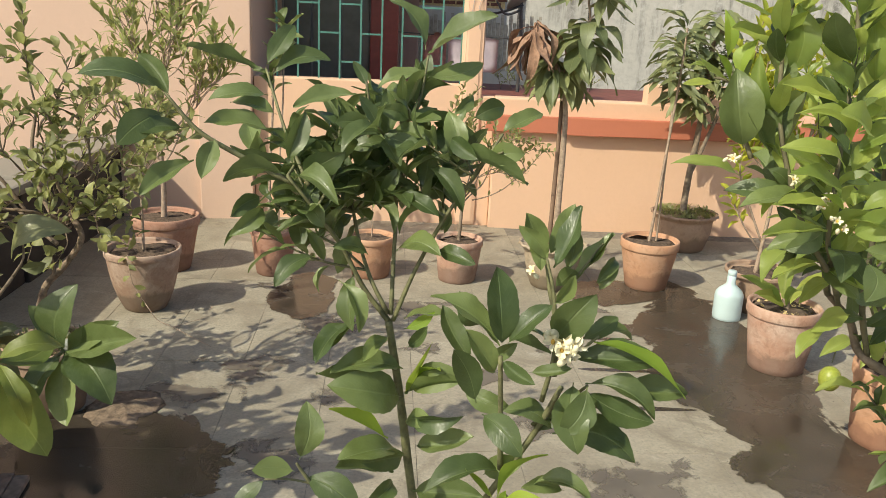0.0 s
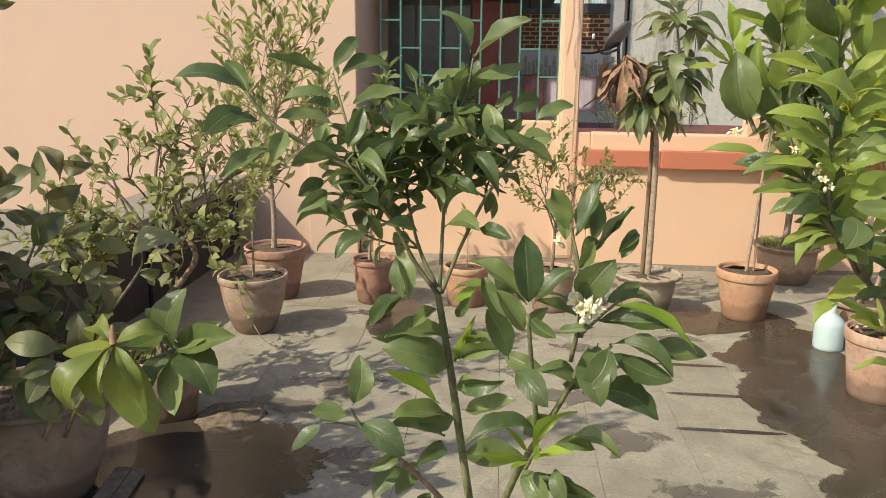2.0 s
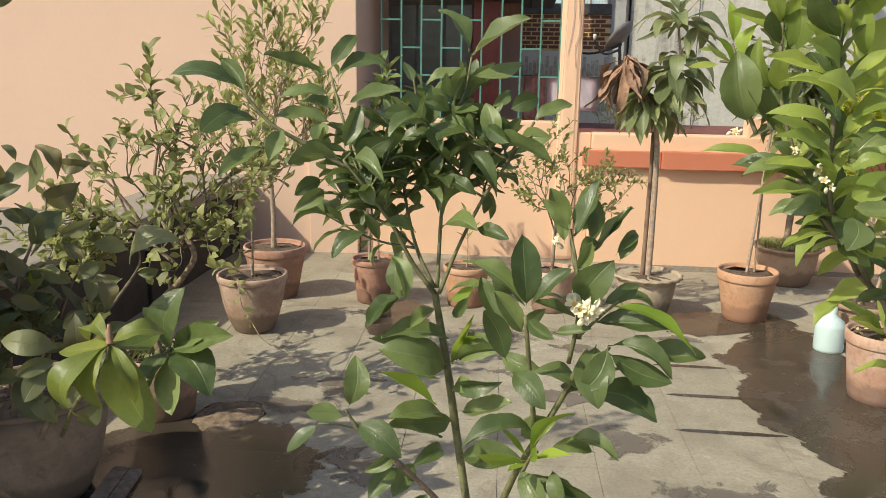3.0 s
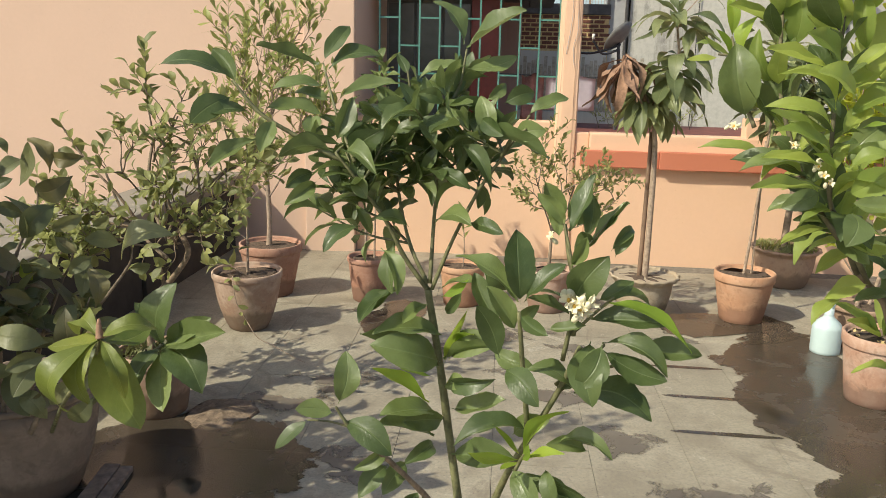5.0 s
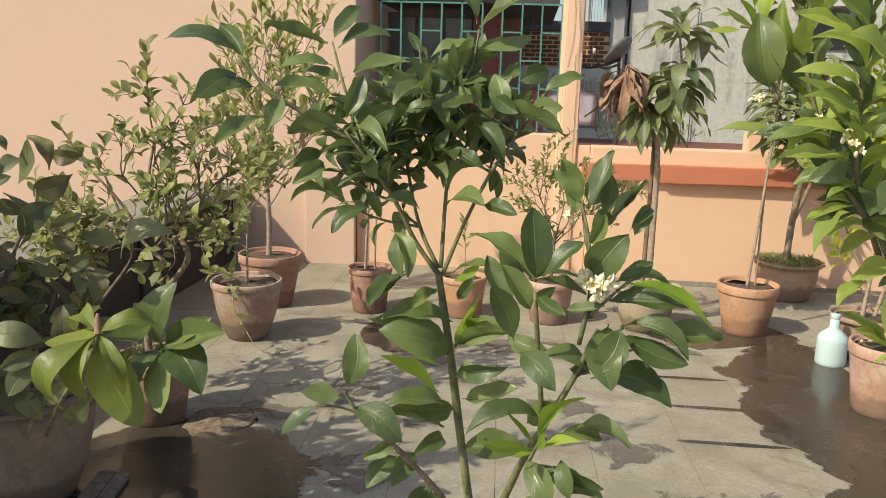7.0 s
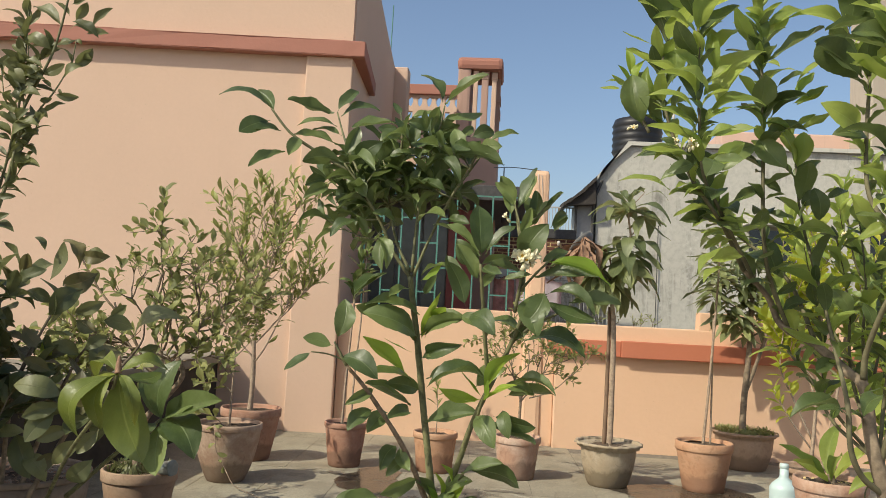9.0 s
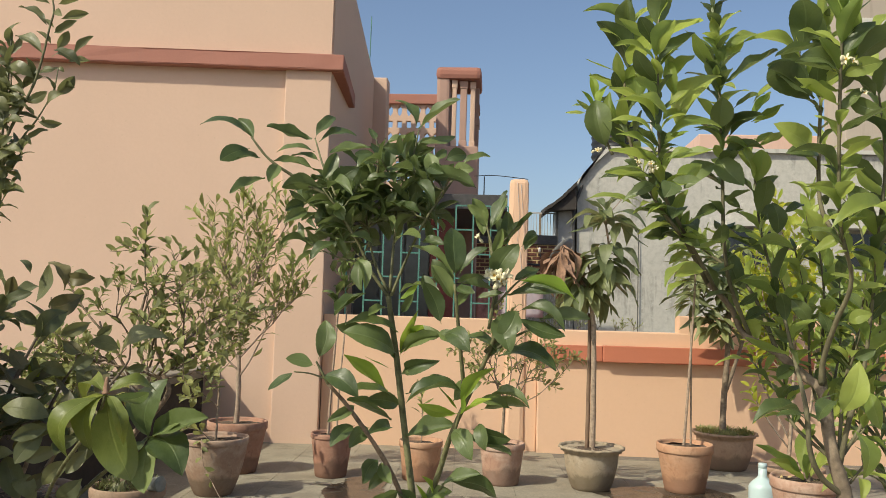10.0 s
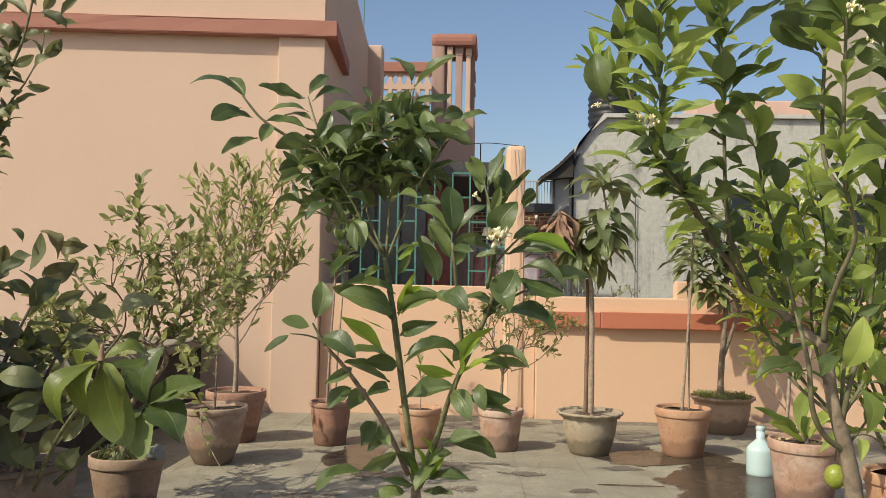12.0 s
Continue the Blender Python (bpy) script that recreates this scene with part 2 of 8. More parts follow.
STAKE = plain("stake_wood", (0.22, 0.145, 0.095), 0.3, 12, 0.9, bump=0.4)
BARK_DARK = plain("old_thatch", (0.06, 0.052, 0.045), 0.5, 60, 0.95, bump=0.9)
OLD_BARK = plain("old_twisted_bark", (0.27, 0.20, 0.135), 0.55, 70, 0.9, bump=0.9)
PALE_BARK = plain("pale_bark", (0.38, 0.29, 0.21), 0.4, 50, 0.9, bump=0.5)
GRILL = plain("sea_green_enamel", (0.085, 0.225, 0.18), 0.15, 30, 0.4)
DOOR_RED = plain("red_brown_enamel", (0.20, 0.045, 0.032), 0.2, 20, 0.45)
IRON = plain("weathered_iron", (0.07, 0.068, 0.066), 0.4, 30, 0.6)
TIN = plain("weathered_tin", (0.42, 0.42, 0.41), 0.3, 6, 0.6, 0.0)
BLACK = plain("black_plastic", (0.016, 0.016, 0.018), 0.3, 12, 0.45)
GLASS = plain("dark_window_glass", (0.012, 0.014, 0.016), 0.1, 5, 0.06, spec=0.8)
# pane colour greyed to stand in for what the glass reflects
GREYED_GLASS = plain("dusty_window_glass", (0.11, 0.12, 0.105), 0.35, 4, 0.22, spec=0.7)
BRICK = plain("burnt_brick", (0.17, 0.07, 0.045), 0.4, 40, 0.9, bump=0.4)
MORTAR = plain("ochre_mortar", (0.62, 0.46, 0.22), 0.3, 40, 0.9)
CLOTH_PINK = plain("pink_cloth", (0.86, 0.76, 0.78), 0.15, 12, 0.9)
CLOTH_CHECK = plain("faded_cloth", (0.55, 0.30, 0.26), 0.5, 18, 0.9)
BOTTLE = plain("pale_blue_plastic", (0.47, 0.59, 0.58), 0.08, 9, 0.32, bump=0.05)
CUP = plain("cloudy_plastic", (0.22, 0.24, 0.21), 0.25, 40, 0.35, bump=0.3)
PETAL = plain("cream_petal", (0.74, 0.69, 0.46), 0.1, 60, 0.5)
PETAL_DRY = plain("yellowed_leaf", (0.50, 0.38, 0.17), 0.3, 60, 0.8)
STAMEN = plain("yellow_stamen", (0.65, 0.42, 0.08), 0.2, 60, 0.6)
LIME = plain("lime_skin", (0.27, 0.31, 0.045), 0.2, 120, 0.35, bump=0.3)
DRY = plain("dry_leaf", (0.31, 0.185, 0.115), 0.4, 50, 0.85, bump=0.5)
LEAF = leaf_material("citrus_leaf", (0.050, 0.080, 0.023), (0.168, 0.216, 0.066), (0.21, 0.27, 0.11), 0.36, 0.27, 0.42)
LEAF_OLIVE = leaf_material("olive_leaf", (0.070, 0.082, 0.028), (0.185, 0.195, 0.070), (0.21, 0.22, 0.10), 0.40, 0.30, 0.3)
LEAF_NEW = leaf_material("young_citrus_leaf", (0.17, 0.28, 0.03), (0.30, 0.40, 0.05), (0.28, 0.36, 0.08), 0.4, 0.45)
LEAF_B = leaf_material("bright_citrus_leaf", (0.150, 0.220, 0.045), (0.38, 0.45, 0.095), (0.36, 0.43, 0.13), 0.38, 0.44, 0.4)
LEAF_MANGO = leaf_material("mango_leaf", (0.105, 0.135, 0.055), (0.25, 0.275, 0.11), (0.26, 0.28, 0.13), 0.42, 0.3)
LEAF_SMALL = leaf_material("small_leaf", (0.130, 0.160, 0.046), (0.36, 0.39, 0.125), (0.35, 0.36, 0.16), 0.45, 0.38, 0.3)
LEAF_ROUND = leaf_material("dull_round_leaf", (0.118, 0.140, 0.044), (0.32, 0.335, 0.115), (0.30, 0.31, 0.14), 0.45, 0.38, 0.3)
LEAF_YELLOW = leaf_material("yellow_leaf", (0.22, 0.31, 0.03), (0.46, 0.46, 0.05), (0.42, 0.42, 0.08), 0.5, 0.45, 0.3)
LEAF_DARK = leaf_material("dark_broad_leaf", (0.080, 0.102, 0.038), (0.195, 0.205, 0.082), (0.19, 0.18, 0.09), 0.42, 0.28, 0.35)
LEAF_OLD = leaf_material("browning_broad_leaf", (0.082, 0.086, 0.034), (0.175, 0.155, 0.056), (0.20, 0.15, 0.07), 0.45, 0.25, 0.5)
LEAF_POND = leaf_material("golden_green_leaf", (0.085, 0.125, 0.020), (0.19, 0.215, 0.034), (0.22, 0.25, 0.06), 0.42, 0.26, 0.6)
import collections


# ---- mesh helpers ----
def mesh_of(name, bm, material, smooth=False):
    me = bpy.data.meshes.new(name)
    bm.to_mesh(me)
    bm.free()
    me.materials.append(material)
    if smooth:
        me.shade_smooth()
    return me


def part(name, bm, material, parent=None, label="", smooth=False):
    """One mesh object, under a thing or a part; coordinates are those of the parent."""
    ob = new(name, mesh_of(name, bm, material, smooth) if isinstance(bm, bmesh.types.BMesh) else bm)
    if parent:
        ob.parent = parent
    return tagged(ob, label)


def box(bm, lo, hi, bevel=0.0):
    """Adds a box between two corners, with its edges rounded a little."""
    m = Matrix.LocRotScale([(a + b) / 2 for a, b in zip(lo, hi)], None, [b - a for a, b in zip(lo, hi)])
    made = bmesh.ops.create_cube(bm, size=1, matrix=m)["verts"]
    if bevel:
        edges = list({e for v in made for e in v.link_edges})
        bmesh.ops.bevel(bm, geom=edges, offset=bevel, segments=2, affect="EDGES", profile=0.6)
    return bm


def boxes(*pairs, bevel=0.0):
    bm = bmesh.new()
    for lo, hi in pairs:
        box(bm, lo, hi, bevel)
    return bm


def lathe(profile, sides=40, wobble=0.0, seed=0, scallop=0.0, lobes=18):
    """Turns a profile of (radius, height) round the z axis."""
    bm = bmesh.new()
    rings = []
    for r, z in profile:
        ring = []
        for k in range(sides):
            a = 2 * math.pi * k / sides
            rr = r * (1 + wobble * noise.noise((math.cos(a) * 1.7 + seed, math.sin(a) * 1.7, z * 9)) + scallop * math.sin(a * lobes + seed))
            ring.append(bm.verts.new((rr * math.cos(a), rr * math.sin(a), z)))
        rings.append(ring)
    for a, b in zip(rings, rings[1:]):
        for k in range(sides):
            bm.faces.new((a[k], a[(k + 1) % sides], b[(k + 1) % sides], b[k]))
    for ring, flip in ((rings[0], True), (rings[-1], False)):
        if ring[0].co.xy.length > 1e-4:
            bm.faces.new(list(reversed(ring)) if flip else ring)
    return bm


def smooth_line(points, steps=5):
    """A Catmull-Rom line through the points."""
    p = [Vector(q) for q in points]
    p = [p[0] * 2 - p[1], *p, p[-1] * 2 - p[-2]]
    out = []
    for a, b, c, d in zip(p, p[1:], p[2:], p[3:]):
        for k in range(steps):
            t = k / steps
            out.append(0.5 * ((2 * b) + (c - a) * t + (2 * a - 5 * b + 4 * c - d) * t * t + (3 * b - a - 3 * c + d) * t ** 3))
    out.append(p[-2])
    return out


def tube(bm, points, r0, r1, sides=7, steps=5, knots=0.08, seed=0.0):
    """Adds a tapering stem along the points, a little uneven, closed at both ends."""
    line = smooth_line(points, steps) if len(points) > 2 or steps > 1 else [Vector(q) for q in points]
    rings, up = [], Vector((0.31, 0.74, 0.2))
    for k, q in enumerate(line):
        d = (line[min(k + 1, len(line) - 1)] - line[max(k - 1, 0)]).normalized()
        u = d.cross(up).normalized()
        v = d.cross(u)
        r = (r0 + (r1 - r0) * k / (len(line) - 1)) * (1 + knots * noise.noise(q * 45 + Vector((seed, 0, 0))))
        rings.append([bm.verts.new(q + (u * math.cos(a) + v * math.sin(a)) * r) for a in (2 * math.pi * j / sides for j in range(sides))])
    for a, b in zip(rings, rings[1:]):
        for j in range(sides):
            bm.faces.new((a[j], a[(j + 1) % sides], b[(j + 1) % sides], b[j]))
    bm.faces.new(list(reversed(rings[0])))
    bm.faces.new(rings[-1])
    return bm


# ---- leaves and plants ----
def leaf_mesh(name, material, width=0.42, belly=0.45, fold=0.25, arch=0.14, wave=0.015, cells=8, half=2, teeth=0.0, seed=0, twist=0.0, point=0.72):
    """A leaf one metre long along +y from its stalk, its upper face towards +z: folded on its midrib, arched, wavy at the edge."""
    rnd = random.Random(seed)
    phase, lean = rnd.random() * 6, rnd.uniform(-0.09, 0.09)
    bm = bmesh.new()
    uv = bm.loops.layers.uv.new("UVMap")
    rows, where = [], {}
    power = math.log(0.5) / math.log(belly)
    for i in range(cells + 1):
        t = i / cells
        stalk = 0.06
        s = max(0.0, (t - stalk) / (1 - stalk))
        w = 0.5 * width * math.sin(math.pi * s ** power) ** point if 0 < s < 1 else 0.004
        w = max(w, 0.006 if t < 0.5 else 0.002)
        if teeth and 0 < s < 1:
            w *= 1 + teeth * (i % 2)
        row = []
        for j in range(-half, half + 1):
            f = j / half
            edge = wave * math.sin(phase + t * 13 + (2.1 if f > 0 else 0)) * abs(f) ** 2
            a = twist * t
            x, z = f * w * math.cos(fold), abs(f) * w * math.sin(fold) + edge
            x, z = x * math.cos(a) - z * math.sin(a), x * math.sin(a) + z * math.cos(a)
            v = bm.verts.new((x + lean * math.sin(math.pi * t), t, z + arch * 4 * t * (1 - t)))
            where[v] = (0.5 + 0.5 * f, t)
            row.append(v)
        rows.append(row)
    for a, b in zip(rows, rows[1:]):
        for j in range(2 * half):
            f = bm.faces.new((a[j], a[j + 1], b[j + 1], b[j]))
            for loop in f.loops:
                loop[uv].uv = where[loop.vert]
    return mesh_of(name, bm, material, True)


def leaf_set(name, material, count=5, **shape):
    out = []
    for k in range(count):
        s = dict(shape)
        s["fold"] = shape.get("fold", 0.25) * (0.35 + 1.5 * ((k * 0.37) % 1))
        s["arch"] = shape.get("arch", 0.12) * (-0.3 + 2.2 * ((k * 0.61) % 1))
        s["wave"] = shape.get("wave", 0.015) * (0.6 + 1.2 * ((k * 0.71) % 1))
        s["width"] = shape["width"] * (0.88 + 0.24 * ((k * 0.29) % 1))
        out.append(leaf_mesh(name, material, seed=k + 1, twist=(-0.35 + 0.7 * ((k * 0.53) % 1)), **s))
    return out


CITRUS = leaf_set("leaf", LEAF, 9, width=0.46, belly=0.50, cells=16, half=3, wave=0.018, teeth=0.035, point=0.72, fold=0.42, arch=0.13)
OLIVE = leaf_set("leaf", LEAF_OLIVE, 7, width=0.45, belly=0.50, cells=12, half=3, wave=0.018, teeth=0.02, point=0.75, fold=0.45, arch=0.15)
CITRUS_NEW = leaf_set("leaf", LEAF_NEW, 5, width=0.34, belly=0.48, point=1.05, cells=14, half=3, fold=0.45, wave=0.01, teeth=0.02)
CITRUS_B = leaf_set("leaf", LEAF_B, 9, width=0.43, belly=0.49, cells=16, half=3, wave=0.016, teeth=0.03, point=0.78, fold=0.42, arch=0.14)
MANGO = leaf_set("leaf", LEAF_MANGO, 5, point=0.9, width=0.31, belly=0.45, cells=10, half=2, fold=0.35, arch=0.18, wave=0.02)
SMALL = leaf_set("leaf", LEAF_SMALL, 4, point=1.0, width=0.31, belly=0.5, cells=5, half=1, fold=0.3)
ROUND = leaf_set("leaf", LEAF_ROUND, 6, width=0.52, belly=0.52, cells=8, half=2, fold=0.32, arch=0.16, point=0.8)
YELLOW = leaf_set("leaf", LEAF_YELLOW, 4, width=0.5, belly=0.5, cells=6, half=2, fold=0.2)
BROAD = leaf_set("leaf", LEAF_DARK, 6, width=0.48, belly=0.5, cells=12, half=3, fold=0.3, arch=0.2, wave=0.02)
OLD = leaf_set("leaf", LEAF_OLD, 4, width=0.46, belly=0.5, cells=12, half=3, fold=0.4, arch=0.25, wave=0.03)
MIXED = BROAD + BROAD + OLD
GOLDEN = leaf_set("leaf", LEAF_POND, 4, width=0.46, belly=0.52, cells=14, half=3, fold=0.34, arch=0.34, wave=0.02, point=0.64)
DRIED = leaf_set("dry_leaf", DRY, 4, width=0.19, belly=0.5, cells=10, half=2, fold=0.7, arch=0.16, wave=0.04)


def leaf_pose(base, tip, normal, wide=1.0):
    """The pose that lays a one-metre leaf from base to tip with its face towards normal."""
    y = Vector(tip) - Vector(base)
    size = y.length
    y.normalize()
    n = Vector(normal)
    z = n - y * n.dot(y)
    if z.length < 1e-3:
        z = y.orthogonal()
    z.normalize()
    x = y.cross(z)
    m = Matrix((x * size * wide, y * size, z * size)).transposed().to_4x4()
    m.translation = base
    return m


class Plant:
    """A plant: an empty at its foot, stems and leaves under it. Leaves past the first few hundred are joined."""

    def __init__(self, name, foot, label, category, group="", bark=GREEN_BARK, singles=300, seed=1, kind=CITRUS):
        self.root = tagged(new(name), label, category, group)
        self.foot = Vector(foot)
        self.root.location = self.foot
        self.bark, self.singles, self.leaves, self.rnd = bark, singles, [], random.Random(seed)
        self.twigs = bmesh.new()
        self.any_twigs, self.lines, self.kind = False, [], kind

    def stem(self, name, points, r0, r1, sides=8, steps=6, material=None):
        self.lines.append([Vector(p) for p in points])
        bm = tube(bmesh.new(), [Vector(p) - self.foot for p in points], r0, r1, sides, steps, 0.14, self.rnd.random() * 9)
        return part(name, bm, material or self.bark, self.root, smooth=True)

    def twig(self, points, r0, r1, sides=5):
        tube(self.twigs, [Vector(p) - self.foot for p in points], r0, r1, sides, 3)
        self.any_twigs = True

    def leaf(self, base, tip, normal=(0, -0.3, 1), wide=1.0, kind=None, pick=None):
        kind = kind or self.kind
        me = kind[self.rnd.randrange(len(kind)) if pick is None else pick % len(kind)]
        self.leaves.append((me, leaf_pose(Vector(base) - self.foot, Vector(tip) - self.foot, normal, wide)))

    def spray(self, points, count, length, kind, spread=0.9, up=0.25, start=0.15, droop=0.0, wide=1.0, jitter=0.3, turn=2.4):
        """Leaves set in a spiral along a twig, pointing outwards and towards its tip."""
        line = smooth_line(points, 4)
        for k in range(count):
            u = start + (1 - start) * (k + 0.5) / count
            i = min(int(u * (len(line) - 1)), len(line) - 2)
            q = line[i].lerp(line[i + 1], u * (len(line) - 1) - i)
            d = (line[i + 1] - line[i]).normalized()
            a = k * turn + self.rnd.uniform(-0.5, 0.5)
            s = d.orthogonal().normalized()
            s.rotate(Matrix.Rotation(a, 3, d))
            s = (s * spread + d * (0.35 + 0.8 * u ** 2) + Vector((0, 0, up))).normalized()
            s = (s + Vector([self.rnd.uniform(-jitter, jitter) for _ in range(3)])).normalized()
            s.z -= droop
            s.normalize()
            size = length * self.rnd.uniform(0.65, 1.15)
            n = d * 0.6 + Vector((self.rnd.uniform(-0.35, 0.35), self.rnd.uniform(-0.45, 0.25), 0.7))
            self.leaf(q, q + s * size, n, wide * self.rnd.uniform(0.85, 1.15), kind)

    def shoot(self, base, tip, count, length, kind, r=0.003, **how):
        """A short leafy shoot from base to tip, bowed a little upwards."""
        base, tip = Vector(base), Vector(tip)
        mid = base.lerp(tip, 0.5) + Vector((self.rnd.uniform(-0.01, 0.01), self.rnd.uniform(-0.01, 0.01), -0.08 * (tip - base).length))
        self.twig([base, mid, tip], r, r * 0.5)
        self.spray([base, mid, tip], count, length, kind, **how)

    def done(self):
        if self.any_twigs:
            tagged(part("brushwood", self.twigs, self.bark, self.root, smooth=True), kind="stuff")
        else:
            self.twigs.free()
        for me, m in self.leaves[:self.singles]:
            ob = new(me.name.split(".")[0], me)
            ob.parent = self.root
            ob.matrix_basis = m
        rest = collections.defaultdict(list)
        for me, m in self.leaves[self.singles:]:
            rest[me.materials[0]].append((me, m))
        for material, some in rest.items():
            verts, faces, uvs, at = [], [], [], 0
            for me, m in some:
                co = np.empty(len(me.vertices) * 3)
                me.vertices.foreach_get("co", co)
                co = co.reshape(-1, 3) @ np.array(m.to_3x3()).T + np.array(m.translation)
                verts.append(co)
                faces += [[v + at for v in p.vertices] for p in me.polygons]
                flat = np.empty(len(me.loops) * 2)
                me.uv_layers[0].data.foreach_get("uv", flat)
                uvs.append(flat)
                at += len(co)
            me = bpy.data.meshes.new("foliage")
            me.from_pydata(np.concatenate(verts).tolist(), [], faces)
            me.uv_layers.new(name="UVMap").data.foreach_set("uv", np.concatenate(uvs))
            me.materials.append(material)
            me.shade_smooth()
            ob = new("foliage", me)
            ob.parent = self.root
            tagged(ob, kind="stuff")
        return self.root


def grow(plant, start, heading, length, depth, spec, r=0.006):
    """A forking bush: each shoot bends a little, bears side shoots, and ends in leaves."""
    rnd = plant.rnd
    d = Vector(heading).normalized()
    pts, q = [Vector(start)], Vector(start)
    for _ in range(4):
        d = (d + Vector([rnd.uniform(-1, 1) for _ in range(3)]) * spec["bend"] + Vector((0, 0, spec["lift"]))).normalized()
        q = q + d * length / 4
        pts.append(q.copy())
    plant.twig(pts, r, max(r * 0.5, 0.0012), 5 if depth else 4)
    plant.spray(pts, spec["leaves"] if depth == 0 else spec["inner"], spec["leaf"], spec["kind"], spec.get("spread", 0.9), spec.get("up", 0.2), 0.15, spec.get("droop", 0.0))
    if depth:
        for k in range(spec["fork"]):
            i = rnd.randrange(2, 5)
            side = d.orthogonal().normalized()
            side.rotate(Matrix.Rotation(k * 2.3 + rnd.random() * 1.5, 3, d))
            grow(plant, pts[i], d + side * spec["open"], length * rnd.uniform(0.6, 0.85), depth - 1, spec, max(r * 0.62, 0.0015))


def flower_cluster(plant, at, size=0.02, blooms=3, seed=0):
    """Cream citrus blossom: half-open flowers of five thick petals, with closed buds between them."""
    rnd = random.Random(seed)
    at = Vector(at) - plant.foot
    for k in range(blooms):
        c = at + Vector([rnd.uniform(-0.6, 0.6) * size * (blooms > 1) for _ in range(2)] + [rnd.uniform(-0.4, 0.4) * size * (blooms > 1)])
        face = Vector((rnd.uniform(-0.9, 0.5), rnd.uniform(-1, -0.4), rnd.uniform(-0.1, 0.9))).normalized()
        turn = face.to_track_quat("Z", "Y").to_matrix()
        opened = rnd.uniform(0.35, 1.9)
        bm = bmesh.new()
        for j in range(5):
            a = 2 * math.pi * j / 5 + rnd.uniform(-0.25, 0.25)
            out = Vector((math.cos(a), math.sin(a), opened * rnd.uniform(0.8, 1.2))).normalized()
            side = Vector((-math.sin(a), math.cos(a), 0))
            pts = []
            for s, w, lift in ((0.05, 0.10, 0.0), (0.4, 0.24, 0.06), (0.75, 0.2, 0.0), (1.0, 0.05, -0.26)):
                mid = out * s * size * 0.8 + Vector((0, 0, lift * size))
                pts.append([bm.verts.new(c + turn @ (mid + side * w * size * 0.58 * q + Vector((0, 0, abs(q) * 0.10 * size)))) for q in (-1, 0, 1)])
            for a1, b1 in zip(pts, pts[1:]):
                for q in range(2):
                    bm.faces.new((a1[q], a1[q + 1], b1[q + 1], b1[q]))
        bloom = part("blossom", bm, PETAL, plant.root, "cream waxy citrus blossom", True)
        bm = bmesh.new()
        bmesh.ops.create_icosphere(bm, subdivisions=2, radius=size * 0.11, matrix=Matrix.Translation(c + face * size * 0.22) @ Matrix.Diagonal((1, 1, 1.4, 1)))
        part("stamen", bm, STAMEN, bloom, "yellow stamens", True)
    for k in range(blooms):
        c = at + Vector([rnd.uniform(-0.9, 0.9) * size for _ in range(2)] + [rnd.uniform(-0.5, 0.6) * size])
        bm = bmesh.new()
        bmesh.ops.create_icosphere(bm, subdivisions=2, radius=size * 0.26)
        m = Matrix.Translation(c) @ Vector((rnd.uniform(-1, 1), -0.5, 1)).to_track_quat("Z", "Y").to_matrix().to_4x4() @ Matrix.Diagonal((0.75, 0.75, 1.35, 1))
        bmesh.ops.transform(bm, matrix=m, verts=bm.verts)
        part("bud", bm, PETAL, plant.root, "closed cream bud", True)


def pot(name, at, rim, foot, high, material, label, lip=0.045, flare=0.007, group="pots on the terrace", seed=0, wavy=0.0, belly=0.0):
    """A turned flower pot with a banded lip, hollow, with soil a little below its edge."""
    ob = tagged(new(name), label, "flower pot", group)
    ob.location = (*at, 0)
    mid = rim - flare
    prof = [(foot * 0.92, 0.0), (foot, 0.006)]
    for k in range(1, 7):
        t = k / 7
        prof.append((foot + (mid - foot) * t + belly * math.sin(math.pi * t), (high - lip) * t))
    prof += [(mid, high - lip), (mid, high - 0.02), (mid - 0.016, high - 0.02), (mid - 0.024, high * 0.55)]
    part("body", lathe(prof, 44, 0.02, seed), material, ob, smooth=True)
    lipbm = lathe([(mid - 0.004, high - lip), (rim - 0.002, high - lip + 0.002), (rim, high - lip * 0.85), (rim, high - 0.005), (rim - 0.004, high), (rim - 0.011, high - 0.001), (rim - 0.015, high - 0.010), (rim - 0.016, high - 0.03)], 72 if wavy else 44, 0.02, seed, wavy)
    part("lip", lipbm, material, ob, smooth=True)
    bm = lathe([(0.001, high - 0.016), (rim * 0.35, high - 0.018), (rim * 0.7, high - 0.022), (mid - 0.011, high - 0.026)], 24, 0.0)
    rnd = random.Random(seed)
    for v in bm.verts:
        v.co.z += rnd.uniform(-0.006, 0.008)
    part("soil", bm, SOIL, ob, "dry crumbly soil", True)
    return ob

# ---- the terrace and its walls ----
WALL = 5.27                                              # the plane of the parapet's face


def slab(name, lo, hi, material, label="", bevel=0.006, parent=None, kind="structure"):
    return tagged(part(name, boxes((lo, hi), bevel=bevel), material, parent), label, kind=kind)


def grid_sheet(x0, x1, y0, y1, step, rough=0.0):
    bm = bmesh.new()
    nx, ny = int((x1 - x0) / step), int((y1 - y0) / step)
    v = [[bm.verts.new((x0 + (x1 - x0) * i / nx, y0 + (y1 - y0) * j / ny, rough * noise.fractal((i * 0.21, j * 0.21, 3.0), 0.6, 2.0, 4))) for i in range(nx + 1)] for j in range(ny + 1)]
    for a, b in zip(v, v[1:]):
        for i in range(nx):
            bm.faces.new((a[i], a[i + 1], b[i + 1], b[i]))
    return bm


